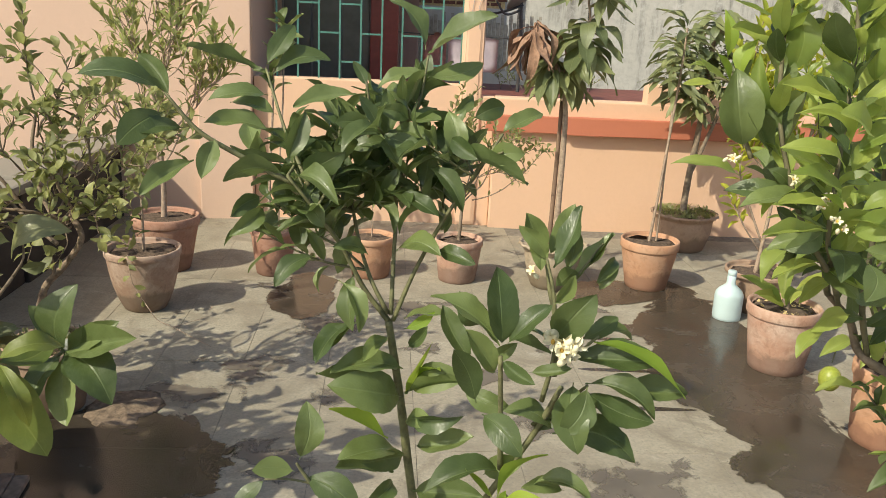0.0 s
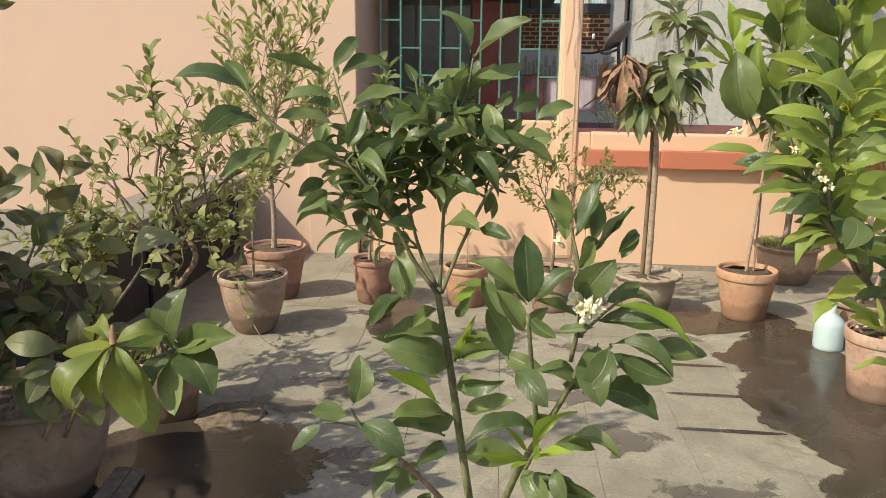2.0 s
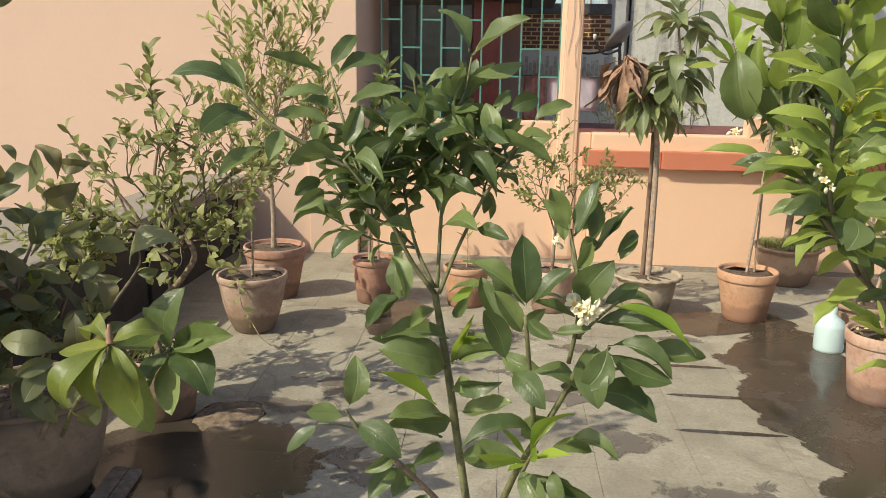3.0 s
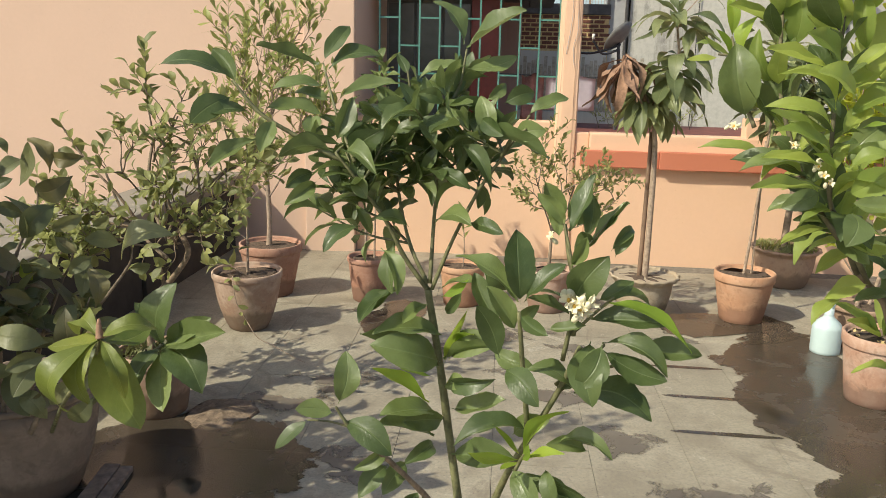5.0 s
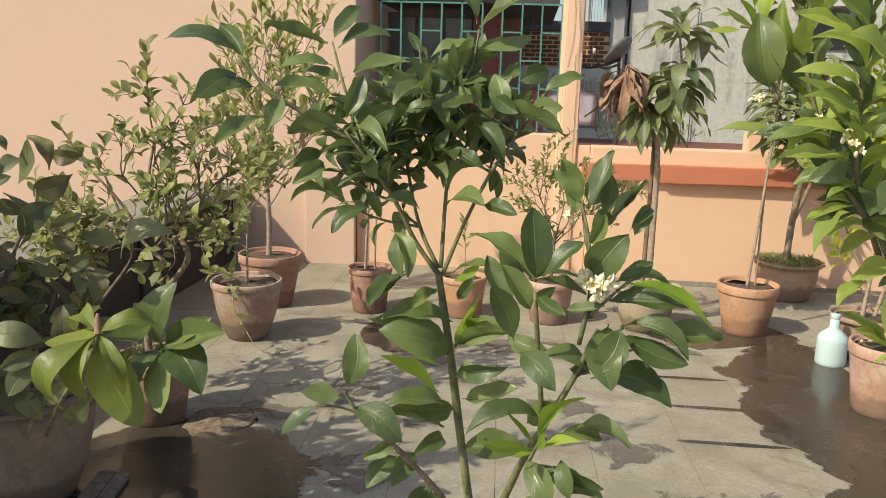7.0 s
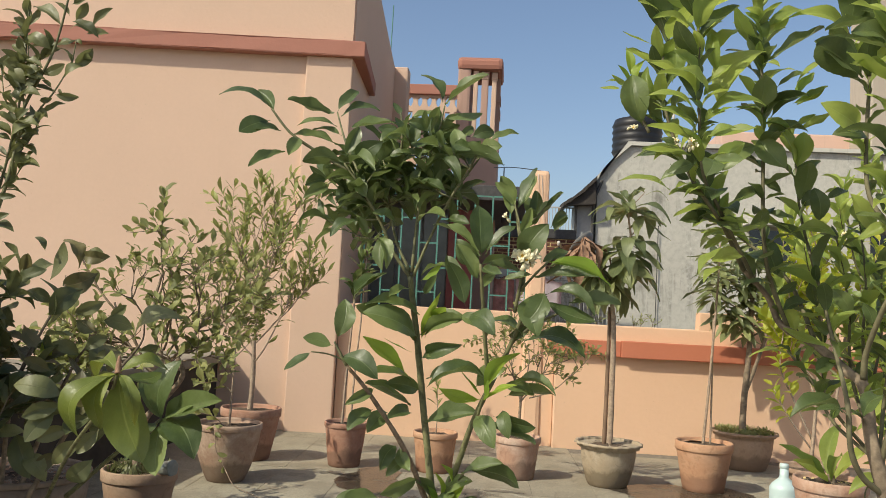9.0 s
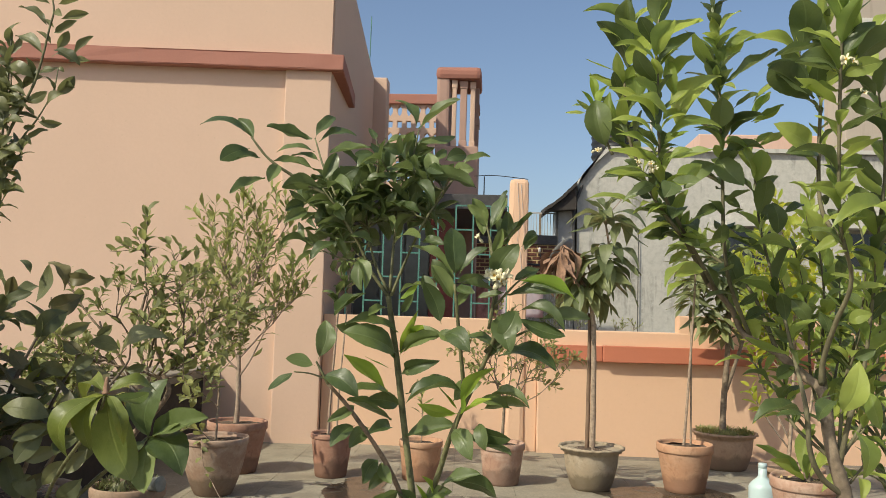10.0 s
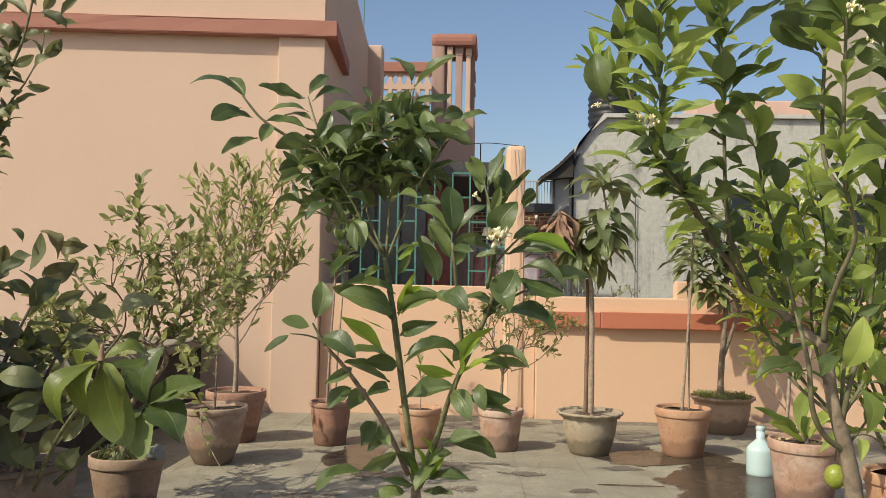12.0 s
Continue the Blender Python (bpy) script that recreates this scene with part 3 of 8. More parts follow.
tagged(part("floor", grid_sheet(-6.2, 6.2, -4.2, 5.34, 0.4, 0.0), JOINT, smooth=True), "grey cement tile floor of the terrace with damp patches", kind="structure")
slab("floor_slab", (-6.2, -4.2, -0.25), (6.2, 5.34, -0.03), GREY, "cement roof slab under the terrace")
tagged(part("ground", boxes(((-900, -900, -7.2), (900, 900, -7.0))), plain("dusty_ground", (0.22, 0.19, 0.14), 0.4, 0.3, 0.95)), "dusty open ground far below", kind="structure")

# the house on the one side, standing a few degrees askew to the parapet: plastered wall, corner pier, cornice, sloping side wall
CORNER = Vector((-0.95, 5.255, 0))


def askew(ob, degrees):
    """Turns a piece of the house about its corner."""
    ob.matrix_world = Matrix.Translation(CORNER) @ Matrix.Rotation(radians(degrees), 4, "Z") @ Matrix.Translation(-CORNER)
    return ob


def roughen(bm, step=0.09, by=0.003):
    """Hand-laid plaster: long edges wander a little."""
    for e in [e for e in bm.edges if e.calc_length() > 2 * step]:
        if e.is_valid:
            bmesh.ops.subdivide_edges(bm, edges=[e], cuts=min(60, int(e.calc_length() / step)))
    for v in bm.verts:
        v.co += noise.noise_vector(v.co * 7.0) * by
    return bm


def gable(points, y0, y1):
    """A flat outline in x and z carried from y0 to y1."""
    bm = bmesh.new()
    f = [bm.verts.new((x, y0, z)) for x, z in points]
    g = [bm.verts.new((x, y1, z)) for x, z in points]
    bm.faces.new(f)
    bm.faces.new(list(reversed(g)))
    for k in range(len(f)):
        bm.faces.new((f[k - 1], g[k - 1], g[k], f[k]))
    bmesh.ops.recalc_face_normals(bm, faces=bm.faces[:])
    return bm


askew(tagged(part("wall_house", boxes(((-8.0, 5.29, -0.02), (-0.96, 5.55, 3.75))), PEACH), "peach plastered house wall in full sun", kind="structure"), 5.3)
askew(tagged(part("wall_house_pier", boxes(((-1.285, 5.255, -0.01), (-0.95, 5.33, 2.7)), bevel=0.008), PEACH), "peach corner pier of the house wall", kind="structure"), 5.3)
bm = gable([(0.06, -0.02), (3.24, -0.02), (3.24, 3.59), (2.88, 3.61), (2.35, 3.655), (1.88, 3.70), (1.34, 3.745), (0.06, 3.76)], 0.0, 0.25)
bmesh.ops.transform(bm, matrix=Matrix.Translation(CORNER) @ Matrix.Rotation(radians(90), 4, "Z"), verts=bm.verts)
askew(tagged(part("wall_house_side", bm, PEACH), "shaded side wall of the house, its top sinking to a post", kind="structure"), 3.3)
tagged(part("wall_house_post", boxes(((-1.25, 8.492, -0.02), (-0.985, 8.72, 3.60)), bevel=0.015), PEACH), "square peach post at the end of the side wall", kind="structure")
bm = boxes(((-8.0, 5.21, 2.70), (-0.86, 5.29, 2.815)), bevel=0.008)
box(bm, (-0.99, 5.292, 2.70), (-0.862, 6.33, 2.813), 0.008)
askew(tagged(part("trim_cornice", roughen(bm, 0.07, 0.007), ROSE), "brick-red painted cornice band round the house", kind="structure"), 5.3)

# low wall under the grille, square pillar, open parapet
tagged(part("wall_low", boxes(((-0.95, 5.33, -0.02), (0.5, 5.47, 0.925)), bevel=0.008), ORANGE), "orange low wall under the window grille", kind="structure")
tagged(part("wall_parapet", boxes(((0.60, WALL, -0.02), (6.2, WALL + 0.13, 0.864)), ((1.575, WALL + 0.003, 0.85), (6.2, WALL + 0.127, 0.985)), bevel=0.01), ORANGE), "orange terrace parapet, lower in the middle", kind="structure")
tagged(part("wall_parapet_end", boxes(((0.38, WALL + 0.045, -0.02), (0.598, WALL + 0.12, 0.862)), bevel=0.008), ORANGE), "orange parapet end beside the pillar", kind="structure")
bm = boxes(((0.545, WALL - 0.045, 0.652), (1.045, WALL - 0.002, 0.757)), ((1.047, WALL - 0.065, 0.65), (6.2, WALL - 0.002, 0.762)), bevel=0.006)
tagged(part("trim_parapet", roughen(bm, 0.08, 0.004), RED), "brick-red ledge along the parapet", kind="structure")
bm = boxes(((0.375, 5.295, 0.0), (0.512, 5.44, 1.94)), bevel=0.032)
tagged(part("pillar", roughen(bm, 0.12, 0.003), ORANGE), "square peach pillar with a rounded top", kind="structure")

# plain walls that close the terrace
slab("wall_right", (6.2, -4.2, -0.02), (6.35, 5.4, 0.95), ORANGE, "orange side parapet")
slab("wall_back", (-6.2, -4.35, -0.02), (6.35, -4.2, 0.95), ORANGE, "orange back parapet")
slab("wall_left", (-6.35, -4.35, -0.02), (-6.2, 5.29, 0.95), ORANGE, "orange far parapet")
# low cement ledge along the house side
tagged(part("ledge", boxes(((-3.4, 0.6, 0.0), (-1.80, 3.86, 0.46)), ((-2.05, 3.862, 0.0), (-1.78, 5.285, 0.46)), bevel=0.01), DARK_CEMENT), "dark side of the low ledge, its shade put into the colour", kind="structure")
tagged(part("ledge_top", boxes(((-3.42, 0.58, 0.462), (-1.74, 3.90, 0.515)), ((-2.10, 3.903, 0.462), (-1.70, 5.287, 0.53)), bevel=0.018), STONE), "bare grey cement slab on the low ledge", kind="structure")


# grille of the veranda
def grille(x0, columns, pitch, z0, level, rows, y, label):
    ob = tagged(new("window_grille"), label, "grille", "veranda grilles")
    ob.location = (x0, y, z0)
    wide, high = columns * pitch, rows * level
    bar = 0.0055
    for k in range(columns + 1):
        part("bar", boxes(((k * pitch - bar, -bar, 0), (k * pitch + bar, bar, high))), GRILL, ob)
    for r in range(rows + 1):
        for c in range(columns):
            if (r + c) % 2 == 0 or r in (0, rows):
                part("crossbar", boxes(((c * pitch + bar, -bar * 0.8, r * level - bar), ((c + 1) * pitch - bar, bar * 0.8, r * level + bar))), GRILL, ob)
    return ob


grille(-0.811, 5, 0.1335, 1.035 - 0.18, 0.1785, 5, 5.40, "sea-green painted iron grille of staggered rectangles on the low wall")
grille(-0.013, 3, 0.128, 1.035 - 0.18, 0.1785, 5, 5.401, "sea-green painted iron grille before the open yard")
tagged(part("door_frame", boxes(((-0.27, 6.3, 0.0), (-0.06, 6.42, 1.75)), bevel=0.01), DOOR_RED), "red-brown painted door post behind the grille", "door frame")
win = tagged(new("window_dark"), "glazed window behind the green grille, room shade put into its wall colour", kind="structure")
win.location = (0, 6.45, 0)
# wall colour darkened for the shade inside the room
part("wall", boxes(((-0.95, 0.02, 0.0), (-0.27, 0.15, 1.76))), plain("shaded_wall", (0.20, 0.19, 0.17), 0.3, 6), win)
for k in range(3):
    part("pane", boxes(((-0.93 + 0.22 * k, 0.0, 0.75), (-0.73 + 0.22 * k, 0.012, 1.72))), GREYED_GLASS, win)
slab("roof_veranda", (-0.95, 6.0, 1.80), (0.37, 8.3, 1.92), IRON, "thin dark roof over the veranda")
slab("floor_yard", (-0.95, 5.47, 0.2), (3.2, 6.95, 0.80), MAROON, "maroon painted lower roof beyond the parapet")

# ---- beyond the parapet ----
# roof parapet with a pierced panel and a baluster bay
jali = tagged(new("pierced_parapet"), "peach pierced roof parapet with a red coping", "parapet")
jali.location = (-1.06, 9.0, 0)


def pierced(bm, x, z, wide, high, hole):
    """One cell of a pierced panel: a thick tile with a shaped hole through it."""
    n = len(hole)
    rim = []
    for q in hole:
        d = Vector(q)
        k = min(0.5 / max(abs(d.x), 1e-6), 0.5 / max(abs(d.y), 1e-6))
        rim.append(d * k)
    corners = []
    for y in (0.0, 0.07):
        inner = [bm.verts.new((x + (q[0] + 0.5) * wide, y, z + (q[1] + 0.5) * high)) for q in hole]
        outer = [bm.verts.new((x + (q.x + 0.5) * wide, y, z + (q.y + 0.5) * high)) for q in rim]
        corners.append((inner, outer))
    (fi, fo), (bi, bo) = corners
    for k in range(n):
        j = (k + 1) % n
        bm.faces.new((fo[k], fo[j], fi[j], fi[k]))
        bm.faces.new((bo[k], bi[k], bi[j], bo[j]))
        bm.faces.new((fi[k], fi[j], bi[j], bi[k]))


POINTED = sorted(((0, 0.42), (0.25, 0.25), (0.27, 0.02), (0.2, -0.2), (0.12, -0.30), (0, -0.40), (-0.12, -0.30), (-0.2, -0.2), (-0.27, 0.02), (-0.25, 0.25), (0.12, 0.31), (-0.12, 0.31)), key=lambda q: math.atan2(q[1], q[0]))
SQUARE = sorted(((0.26, 0.26), (-0.26, 0.26), (-0.26, -0.26), (0.26, -0.26), (0, 0.26), (0, -0.26), (0.26, 0), (-0.26, 0)), key=lambda q: math.atan2(q[1], q[0]))
bm = bmesh.new()
for c in range(6):
    for r in range(7):
        pierced(bm, c * 0.11, 3.26 - r * 0.16, 0.11, 0.16, SQUARE if r % 3 == 1 else POINTED)
part("lattice", bm, PEACH, jali)
part("coping", boxes(((-0.05, -0.04, 3.42), (0.70, 0.11, 3.54)), bevel=0.01), ROSE, jali)
part("base", boxes(((-0.05, -0.02, 0.0), (0.70, 0.1, 2.3))), PEACH, jali)
bay = tagged(new("baluster_bay"), "peach baluster bay of a roof stair with a rounded red rail", "balustrade")
bay.location = (-0.345, 7.5, 0)
part("post", boxes(((0, 0, 0), (0.13, 0.6, 3.36)), bevel=0.03), SHADED_PINK, bay)
part("rail", boxes(((-0.01, -0.02, 3.30), (0.445, 0.62, 3.43)), bevel=0.045), ROSE, bay)
part("base", boxes(((0.0, -0.01, 0.0), (0.43, 0.61, 2.62)), bevel=0.01), SHADED_PINK, bay)
for k in range(3):
    w = (0.022, 0.034, 0.024)[k]
    b = part("baluster", boxes(((-w, -0.03, 0), (w, 0.03, 0.68)), ((-w - 0.006, -0.036, 0), (w + 0.006, 0.036, 0.07)), ((-w - 0.006, -0.036, 0.60), (w + 0.006, 0.036, 0.679)), bevel=0.008), PEACH if k != 1 else SHADED_PINK, bay)
    b.location = (0.178 + 0.092 * k, 0.06 + 0.02 * k, 2.62)
part("end_post", boxes(((0.38, 0.3, 2.62), (0.42, 0.55, 3.30)), ((0.37, 0.29, 3.05), (0.43, 0.5, 3.12)), ((0.37, 0.29, 2.9), (0.43, 0.5, 2.97))), SHADED_PINK, bay)

# grey cement house with a tank on its roof
house = tagged(new("grey_house"), "unpainted grey cement house with rain stains", "house")
house.location = (1.5, 11.0, 0)
part("wall", gable([(-0.08, -7), (6.5, -7), (6.5, 3.3), (0.36, 3.3), (-0.02, 2.95), (-0.08, 2.80)], 0, 2.6), OLD_CEMENT, house)
part("roof_edge", gable([(-0.14, 2.80), (-0.085, 2.79), (-0.02, 2.955), (0.36, 3.305), (6.6, 3.305), (6.6, 3.36), (0.32, 3.36)], -0.06, 2.65), GREY, house)
part("downpipe", tube(bmesh.new(), [(-0.13, -0.04, 0), (-0.13, -0.04, 1.2), (-0.13, -0.04, 2.5), (-0.02, -0.04, 2.8)], 0.022, 0.022, 8, 1), IRON, house)
for k, x in enumerate((2.0, 3.6)):
    w = part("window", boxes(((x, -0.03, 1.75), (x + 0.6, -0.004, 2.2))), GLASS, house)
    part("sunshade", boxes(((x - 0.1, -0.3, 2.25), (x + 0.7, -0.002, 2.31))), GREY, house)
part("pipe", tube(bmesh.new(), [(0.77, -0.03, -7), (0.77, -0.03, 0), (0.77, -0.03, 2.2)], 0.006, 0.006, 8, 1), IRON, house)
tank = tagged(new("water_tank"), "black ribbed plastic water tank on the grey roof", "water tank")
tank.location = (2.12, 12.2, 3.40)
prof = [(0.36, 0)]
for k in range(5):
    prof += [(0.37, 0.02 + k * 0.1), (0.385, 0.05 + k * 0.1), (0.37, 0.08 + k * 0.1)]
prof += [(0.35, 0.54), (0.14, 0.60), (0.13, 0.60)]
part("body", lathe(prof, 36), BLACK, tank, smooth=True)
part("lid", lathe([(0.13, 0.60), (0.13, 0.655), (0.05, 0.66), (0.05, 0.69), (0.001, 0.69)], 20), BLACK, tank, smooth=True)
pipe = tagged(new("standpipe"), "thin white pipe on the grey roof", "pipe")
pipe.location = (2.66, 12.2, 3.40)
part("tube", tube(bmesh.new(), [(0, 0, 0), (0, 0, 0.35), (0, 0, 0.75)], 0.02, 0.02, 8, 1), PALE, pipe)
pale = tagged(new("pale_house"), "pale distant house with a pinkish roof edge", "house")
pale.location = (3.2, 15.0, 0)
part("wall", boxes(((0.9, 0, -7), (6, 4, 4.1))), PALE, pale)
part("roof_edge", boxes(((0.85, -0.08, 4.1), (6, 4, 4.45)), bevel=0.02), plaster("pink_wash", (0.62, 0.42, 0.33), (0.4, 0.3, 0.25), 0.4), pale)

tall = tagged(new("tall_house"), "tall dusty grey-brown house far behind the trees", "house")
tall.location = (6.35, 14.0, 0)
part("wall", boxes(((0, 0, -7), (4, 0.95, 9)), bevel=0.02), plaster("dusty_brown_cement", (0.40, 0.345, 0.28), (0.24, 0.21, 0.17), 0.6), tall)
for z in (3.05, 6.2):
    part("band", boxes(((-0.06, -0.06, z), (4.05, 0.0, z + 0.15)), bevel=0.01), PALE, tall)

# tin shed and the brick wall under it
shed = tagged(new("tin_shed"), "grey tin shed under a dark sagging thatched eave", "shed")
shed.location = (0.95, 11.0, 0)
bm = bmesh.new()
rnd = random.Random(4)
rows = []
for k in range(16):
    t = k / 15
    x, z = 0.44 * t, 2.42 + 0.24 * t + 0.14 * t * t
    rows.append([bm.verts.new((x + rnd.uniform(-0.006, 0.006), y, z + d + rnd.uniform(-0.008, 0.008))) for y, d in ((-0.25, -0.02), (-0.25, 0.03), (0.5, 0.08), (1.2, 0.10), (1.2, 0.04))])
for a, b in zip(rows, rows[1:]):
    for k in range(5):
        bm.faces.new((a[k], b[k], b[(k + 1) % 5], a[(k + 1) % 5]))
bm.faces.new(rows[0])
bm.faces.new(list(reversed(rows[-1])))
part("roof", bm, BARK_DARK, shed, "dark weathered thatch")
part("gable_end", gable([(0.01, 2.41), (0.436, 2.44), (0.436, 2.77), (0.22, 2.54)], -0.2, 0.0), BARK_DARK, shed)
part("wall", boxes(((0.21, 0.0, 0.0), (0.43, 1.1, 2.52))), TIN, shed)
part("post", boxes(((0.17, -0.05, 0.0), (0.205, 0.0, 2.46))), IRON, shed)
rail = tagged(new("balcony_rail"), "thin grey iron railing with a rusty post far off", "railing")
rail.location = (0.55, 11.4, 0)
for k in range(15):
    part("bar", boxes(((k * 0.04, 0, 1.9), (k * 0.04 + 0.008, 0.008, 2.44))), TIN, rail)
part("post", boxes(((0.36, -0.02, 1.8), (0.39, 0.01, 2.44))), BARK, rail)
part("top_bar", boxes(((-0.02, -0.004, 2.44), (0.6, 0.012, 2.46))), TIN, rail)
slab("wall_rail", (-0.5, 11.35, 0.0), (1.16, 11.6, 1.95), IRON, "dark low wall under the railing")
back = tagged(new("blue_house"), "pale blue washed house across the lane", "house")
back.location = (-0.6, 13.0, 0)
part("wall", boxes(((0, 0, -7), (2.0, 3, 2.2))), plaster("blue_wash", (0.42, 0.55, 0.62), (0.3, 0.36, 0.38), 0.4), back)

brickwall = tagged(new("wall_brick"), "bare brick wall with ochre mortar", kind="structure")
brickwall.location = (-0.5, 9.0, 1.42)
part("mortar", boxes(((0, 0.006, -1.4), (1.49, 0.12, 0.36))), MORTAR, brickwall)
one = mesh_of("brick", boxes(((0.006, 0, 0.005), (0.112, 0.1, 0.037)), bevel=0.003), BRICK)
for r in range(8):
    for c in range(12):
        b = new("brick", one)
        b.parent = brickwall
        b.location = (c * 0.121 + (0.06 if r % 2 else 0) - 0.0, random.uniform(-0.004, 0.003), r * 0.045)
part("coping", boxes(((-0.02, -0.02, 0.362), (1.5, 0.16, 0.47)), bevel=0.006), IRON, brickwall, "dark coping")
slab("wall_brick_base", (-0.5, 8.95, 0.3), (0.98, 9.0, 1.40), PALE, "cement dado under the bricks")

# washing, dish, cable
for name, x, z, w, h, m, label in (("cloth", 0.13, 0.84, 0.17, 0.36, CLOTH_CHECK, "faded red and yellow cloth drying behind the grille"), ("towel", 0.315, 0.94, 0.375, 0.255, CLOTH_PINK, "pinkish white towel hung over a line")):
    bm = bmesh.new()
    cols = [[bm.verts.new((i * w / 8, 0.009 * math.sin(i * 1.7 + j * 0.5), j * h / 6 * (1 - 0.05 * math.sin(i)))) for i in range(9)] for j in range(7)]
    for a, b in zip(cols, cols[1:]):
        for i in range(8):
            bm.faces.new((a[i], a[i + 1], b[i + 1], b[i]))
    bmesh.ops.solidify(bm, geom=bm.faces[:], thickness=0.006)
    ob = tagged(part(name, bm, m, smooth=True), label, "towel")
    ob.location = (x, 6.3, z)
line = tagged(part("clothes_line", tube(bmesh.new(), [(-0.06, 6.31, 1.205), (0.3, 6.305, 1.197), (0.7, 6.31, 1.197), (0.855, 6.32, 1.21)], 0.004, 0.004, 5), IRON), "thin sagging iron clothes line", "line")
dish = tagged(new("satellite_dish"), "dark grey satellite dish seen from behind", "satellite dish")
dish.location = (0.84, 6.3, 0.80)
bm = lathe([(0.001, 0.0), (0.05, 0.005), (0.10, 0.020), (0.137, 0.042), (0.133, 0.045), (0.095, 0.025), (0.001, 0.005)], 28)
bmesh.ops.transform(bm, matrix=Matrix.Translation((0.02, 0, 0.675)) @ Vector((-0.66, 0.42, 0.62)).to_track_quat("Z", "Y").to_matrix().to_4x4(), verts=bm.verts)
part("bowl", bm, plain("dish_grey", (0.20, 0.195, 0.18), 0.35, 14, 0.6), dish, smooth=True)
part("receiver", lathe([(0.001, -0.02), (0.011, -0.018), (0.012, 0.018), (0.001, 0.021)], 12), PALE, dish, "small white receiver", True).location = (-0.2, -0.18, 0.69)
part("mast", tube(bmesh.new(), [(0.02, 0.03, 0), (0.02, 0.03, 0.35), (0.0, 0.02, 0.68)], 0.014, 0.012, 8), IRON, dish)
part("arm", tube(bmesh.new(), [(0, 0.02, 0.6), (-0.12, -0.1, 0.57), (-0.2, -0.18, 0.66)], 0.01, 0.008, 6), IRON, dish)
cable = tagged(part("cable", tube(bmesh.new(), [(0.42, 6.0, 1.40), (0.6, 6.15, 1.37), (0.75, 6.25, 1.40), (0.855, 6.32, 1.44)], 0.009, 0.009, 6), BLACK), "black cable strung across", "cable")
aerial = tagged(new("wire_post"), "thin iron rod with a wire", "wire")
aerial.location = (0.16, 7.2, 1.85)
part("rod", tube(bmesh.new(), [(0, 0, -0.1), (0, 0, 0.2), (0, 0, 0.42)], 0.006, 0.006, 6), IRON, aerial)
part("wire", tube(bmesh.new(), [(-0.1, 0, 0.42), (0.1, 0, 0.43), (0.42, 0, 0.40)], 0.004, 0.004, 5), IRON, aerial)
wire = tagged(part("wire", tube(bmesh.new(), [(-1.15, 8.2, 3.58), (-1.148, 8.2, 3.85), (-1.145, 8.2, 4.20)], 0.006, 0.006, 5), GRILL), "thin green rod above the house parapet", "wire")

for name, pts in (("pillar_cable", [(0.455, 5.291, 1.90), (0.478, 5.289, 1.62), (0.484, 5.288, 1.50), (0.462, 5.289, 1.40), (0.472, 5.290, 1.28)]), ("pillar_cable", [(0.430, 5.291, 1.91), (0.447, 5.289, 1.66), (0.440, 5.289, 1.52), (0.425, 5.290, 1.41), (0.418, 5.291, 1.36)])):
    tagged(part(name, tube(bmesh.new(), pts, 0.0016, 0.0016, 5), TIN, smooth=True), "thin pale wire hanging loosely on the pillar", "cable")
slab("wall_yard", (-0.14, 8.42, -7.0), (1.36, 8.60, 0.80), PALE, "bare cement wall under the paling fence")
fence = tagged(new("paling_fence"), "low weathered paling fence across the yard", "fence")
fence.location = (-0.1, 8.5, 0.80)
for k in range(34):
    part("pale", boxes(((k * 0.042, 0.01 * (k % 2), 0), (k * 0.042 + 0.034, 0.016 + 0.01 * (k % 2), 0.50 + 0.05 * math.sin(k * 2.7))), bevel=0.004), WEATHERED, fence)
part("rail", boxes(((-0.02, 0.03, 0.3), (1.44, 0.05, 0.34))), WEATHERED, fence)

far = Plant("far_shrub", (1.0, 6.5, 0.80), "fine grey-green bush beyond the parapet", "bush", bark=BARK, singles=40, seed=51)
spec = dict(bend=0.3, lift=0.05, leaves=10, inner=5, leaf=0.035, kind=SMALL, fork=3, open=0.9)
for k in range(9):
    grow(far, (0.75 + 0.09 * k, 6.5 + 0.05 * (k % 3), 0.80), (far.rnd.uniform(-0.6, 0.6), -0.1, 1), 0.12, 1, spec, 0.003)
far.done()

# ---- pots ----
pot("flower_pot", (1.37, 4.16), 0.155, 0.108, 0.27, TERRA, "plain orange terracotta pot with a damp foot", 0.05, seed=1)
pot("flower_pot", (0.845, 4.12), 0.182, 0.105, 0.24, CEMENT_POT, "squat grey-brown cement pot with a thin pinched rim", 0.016, 0.030, seed=2, belly=0.012, wavy=0.034)
pot("flower_pot", (1.806, 4.95), 0.205, 0.135, 0.24, BROWN_POT, "wide brown clay pot with a pinched rim", 0.018, 0.025, seed=3, belly=0.01, wavy=0.026)
pot("flower_pot", (0.345, 4.16), 0.130, 0.098, 0.235, TERRA_PALE, "limed pinkish terracotta pot by the wall", 0.04, seed=4)
pot("flower_pot", (-0.12, 4.19), 0.127, 0.100, 0.225, TERRA, "reddish terracotta pot with a round stain", 0.035, seed=5)
pot("flower_pot", (-0.635, 4.17), 0.124, 0.090, 0.25, LIMED_RED, "dull brownish-red terracotta pot in dappled shade", 0.03, seed=6)
pot("flower_pot", (-1.20, 4.19), 0.172, 0.118, 0.295, HALF_SHADE_POT, "tall terracotta pot, half shade put into its colour", 0.05, seed=7)
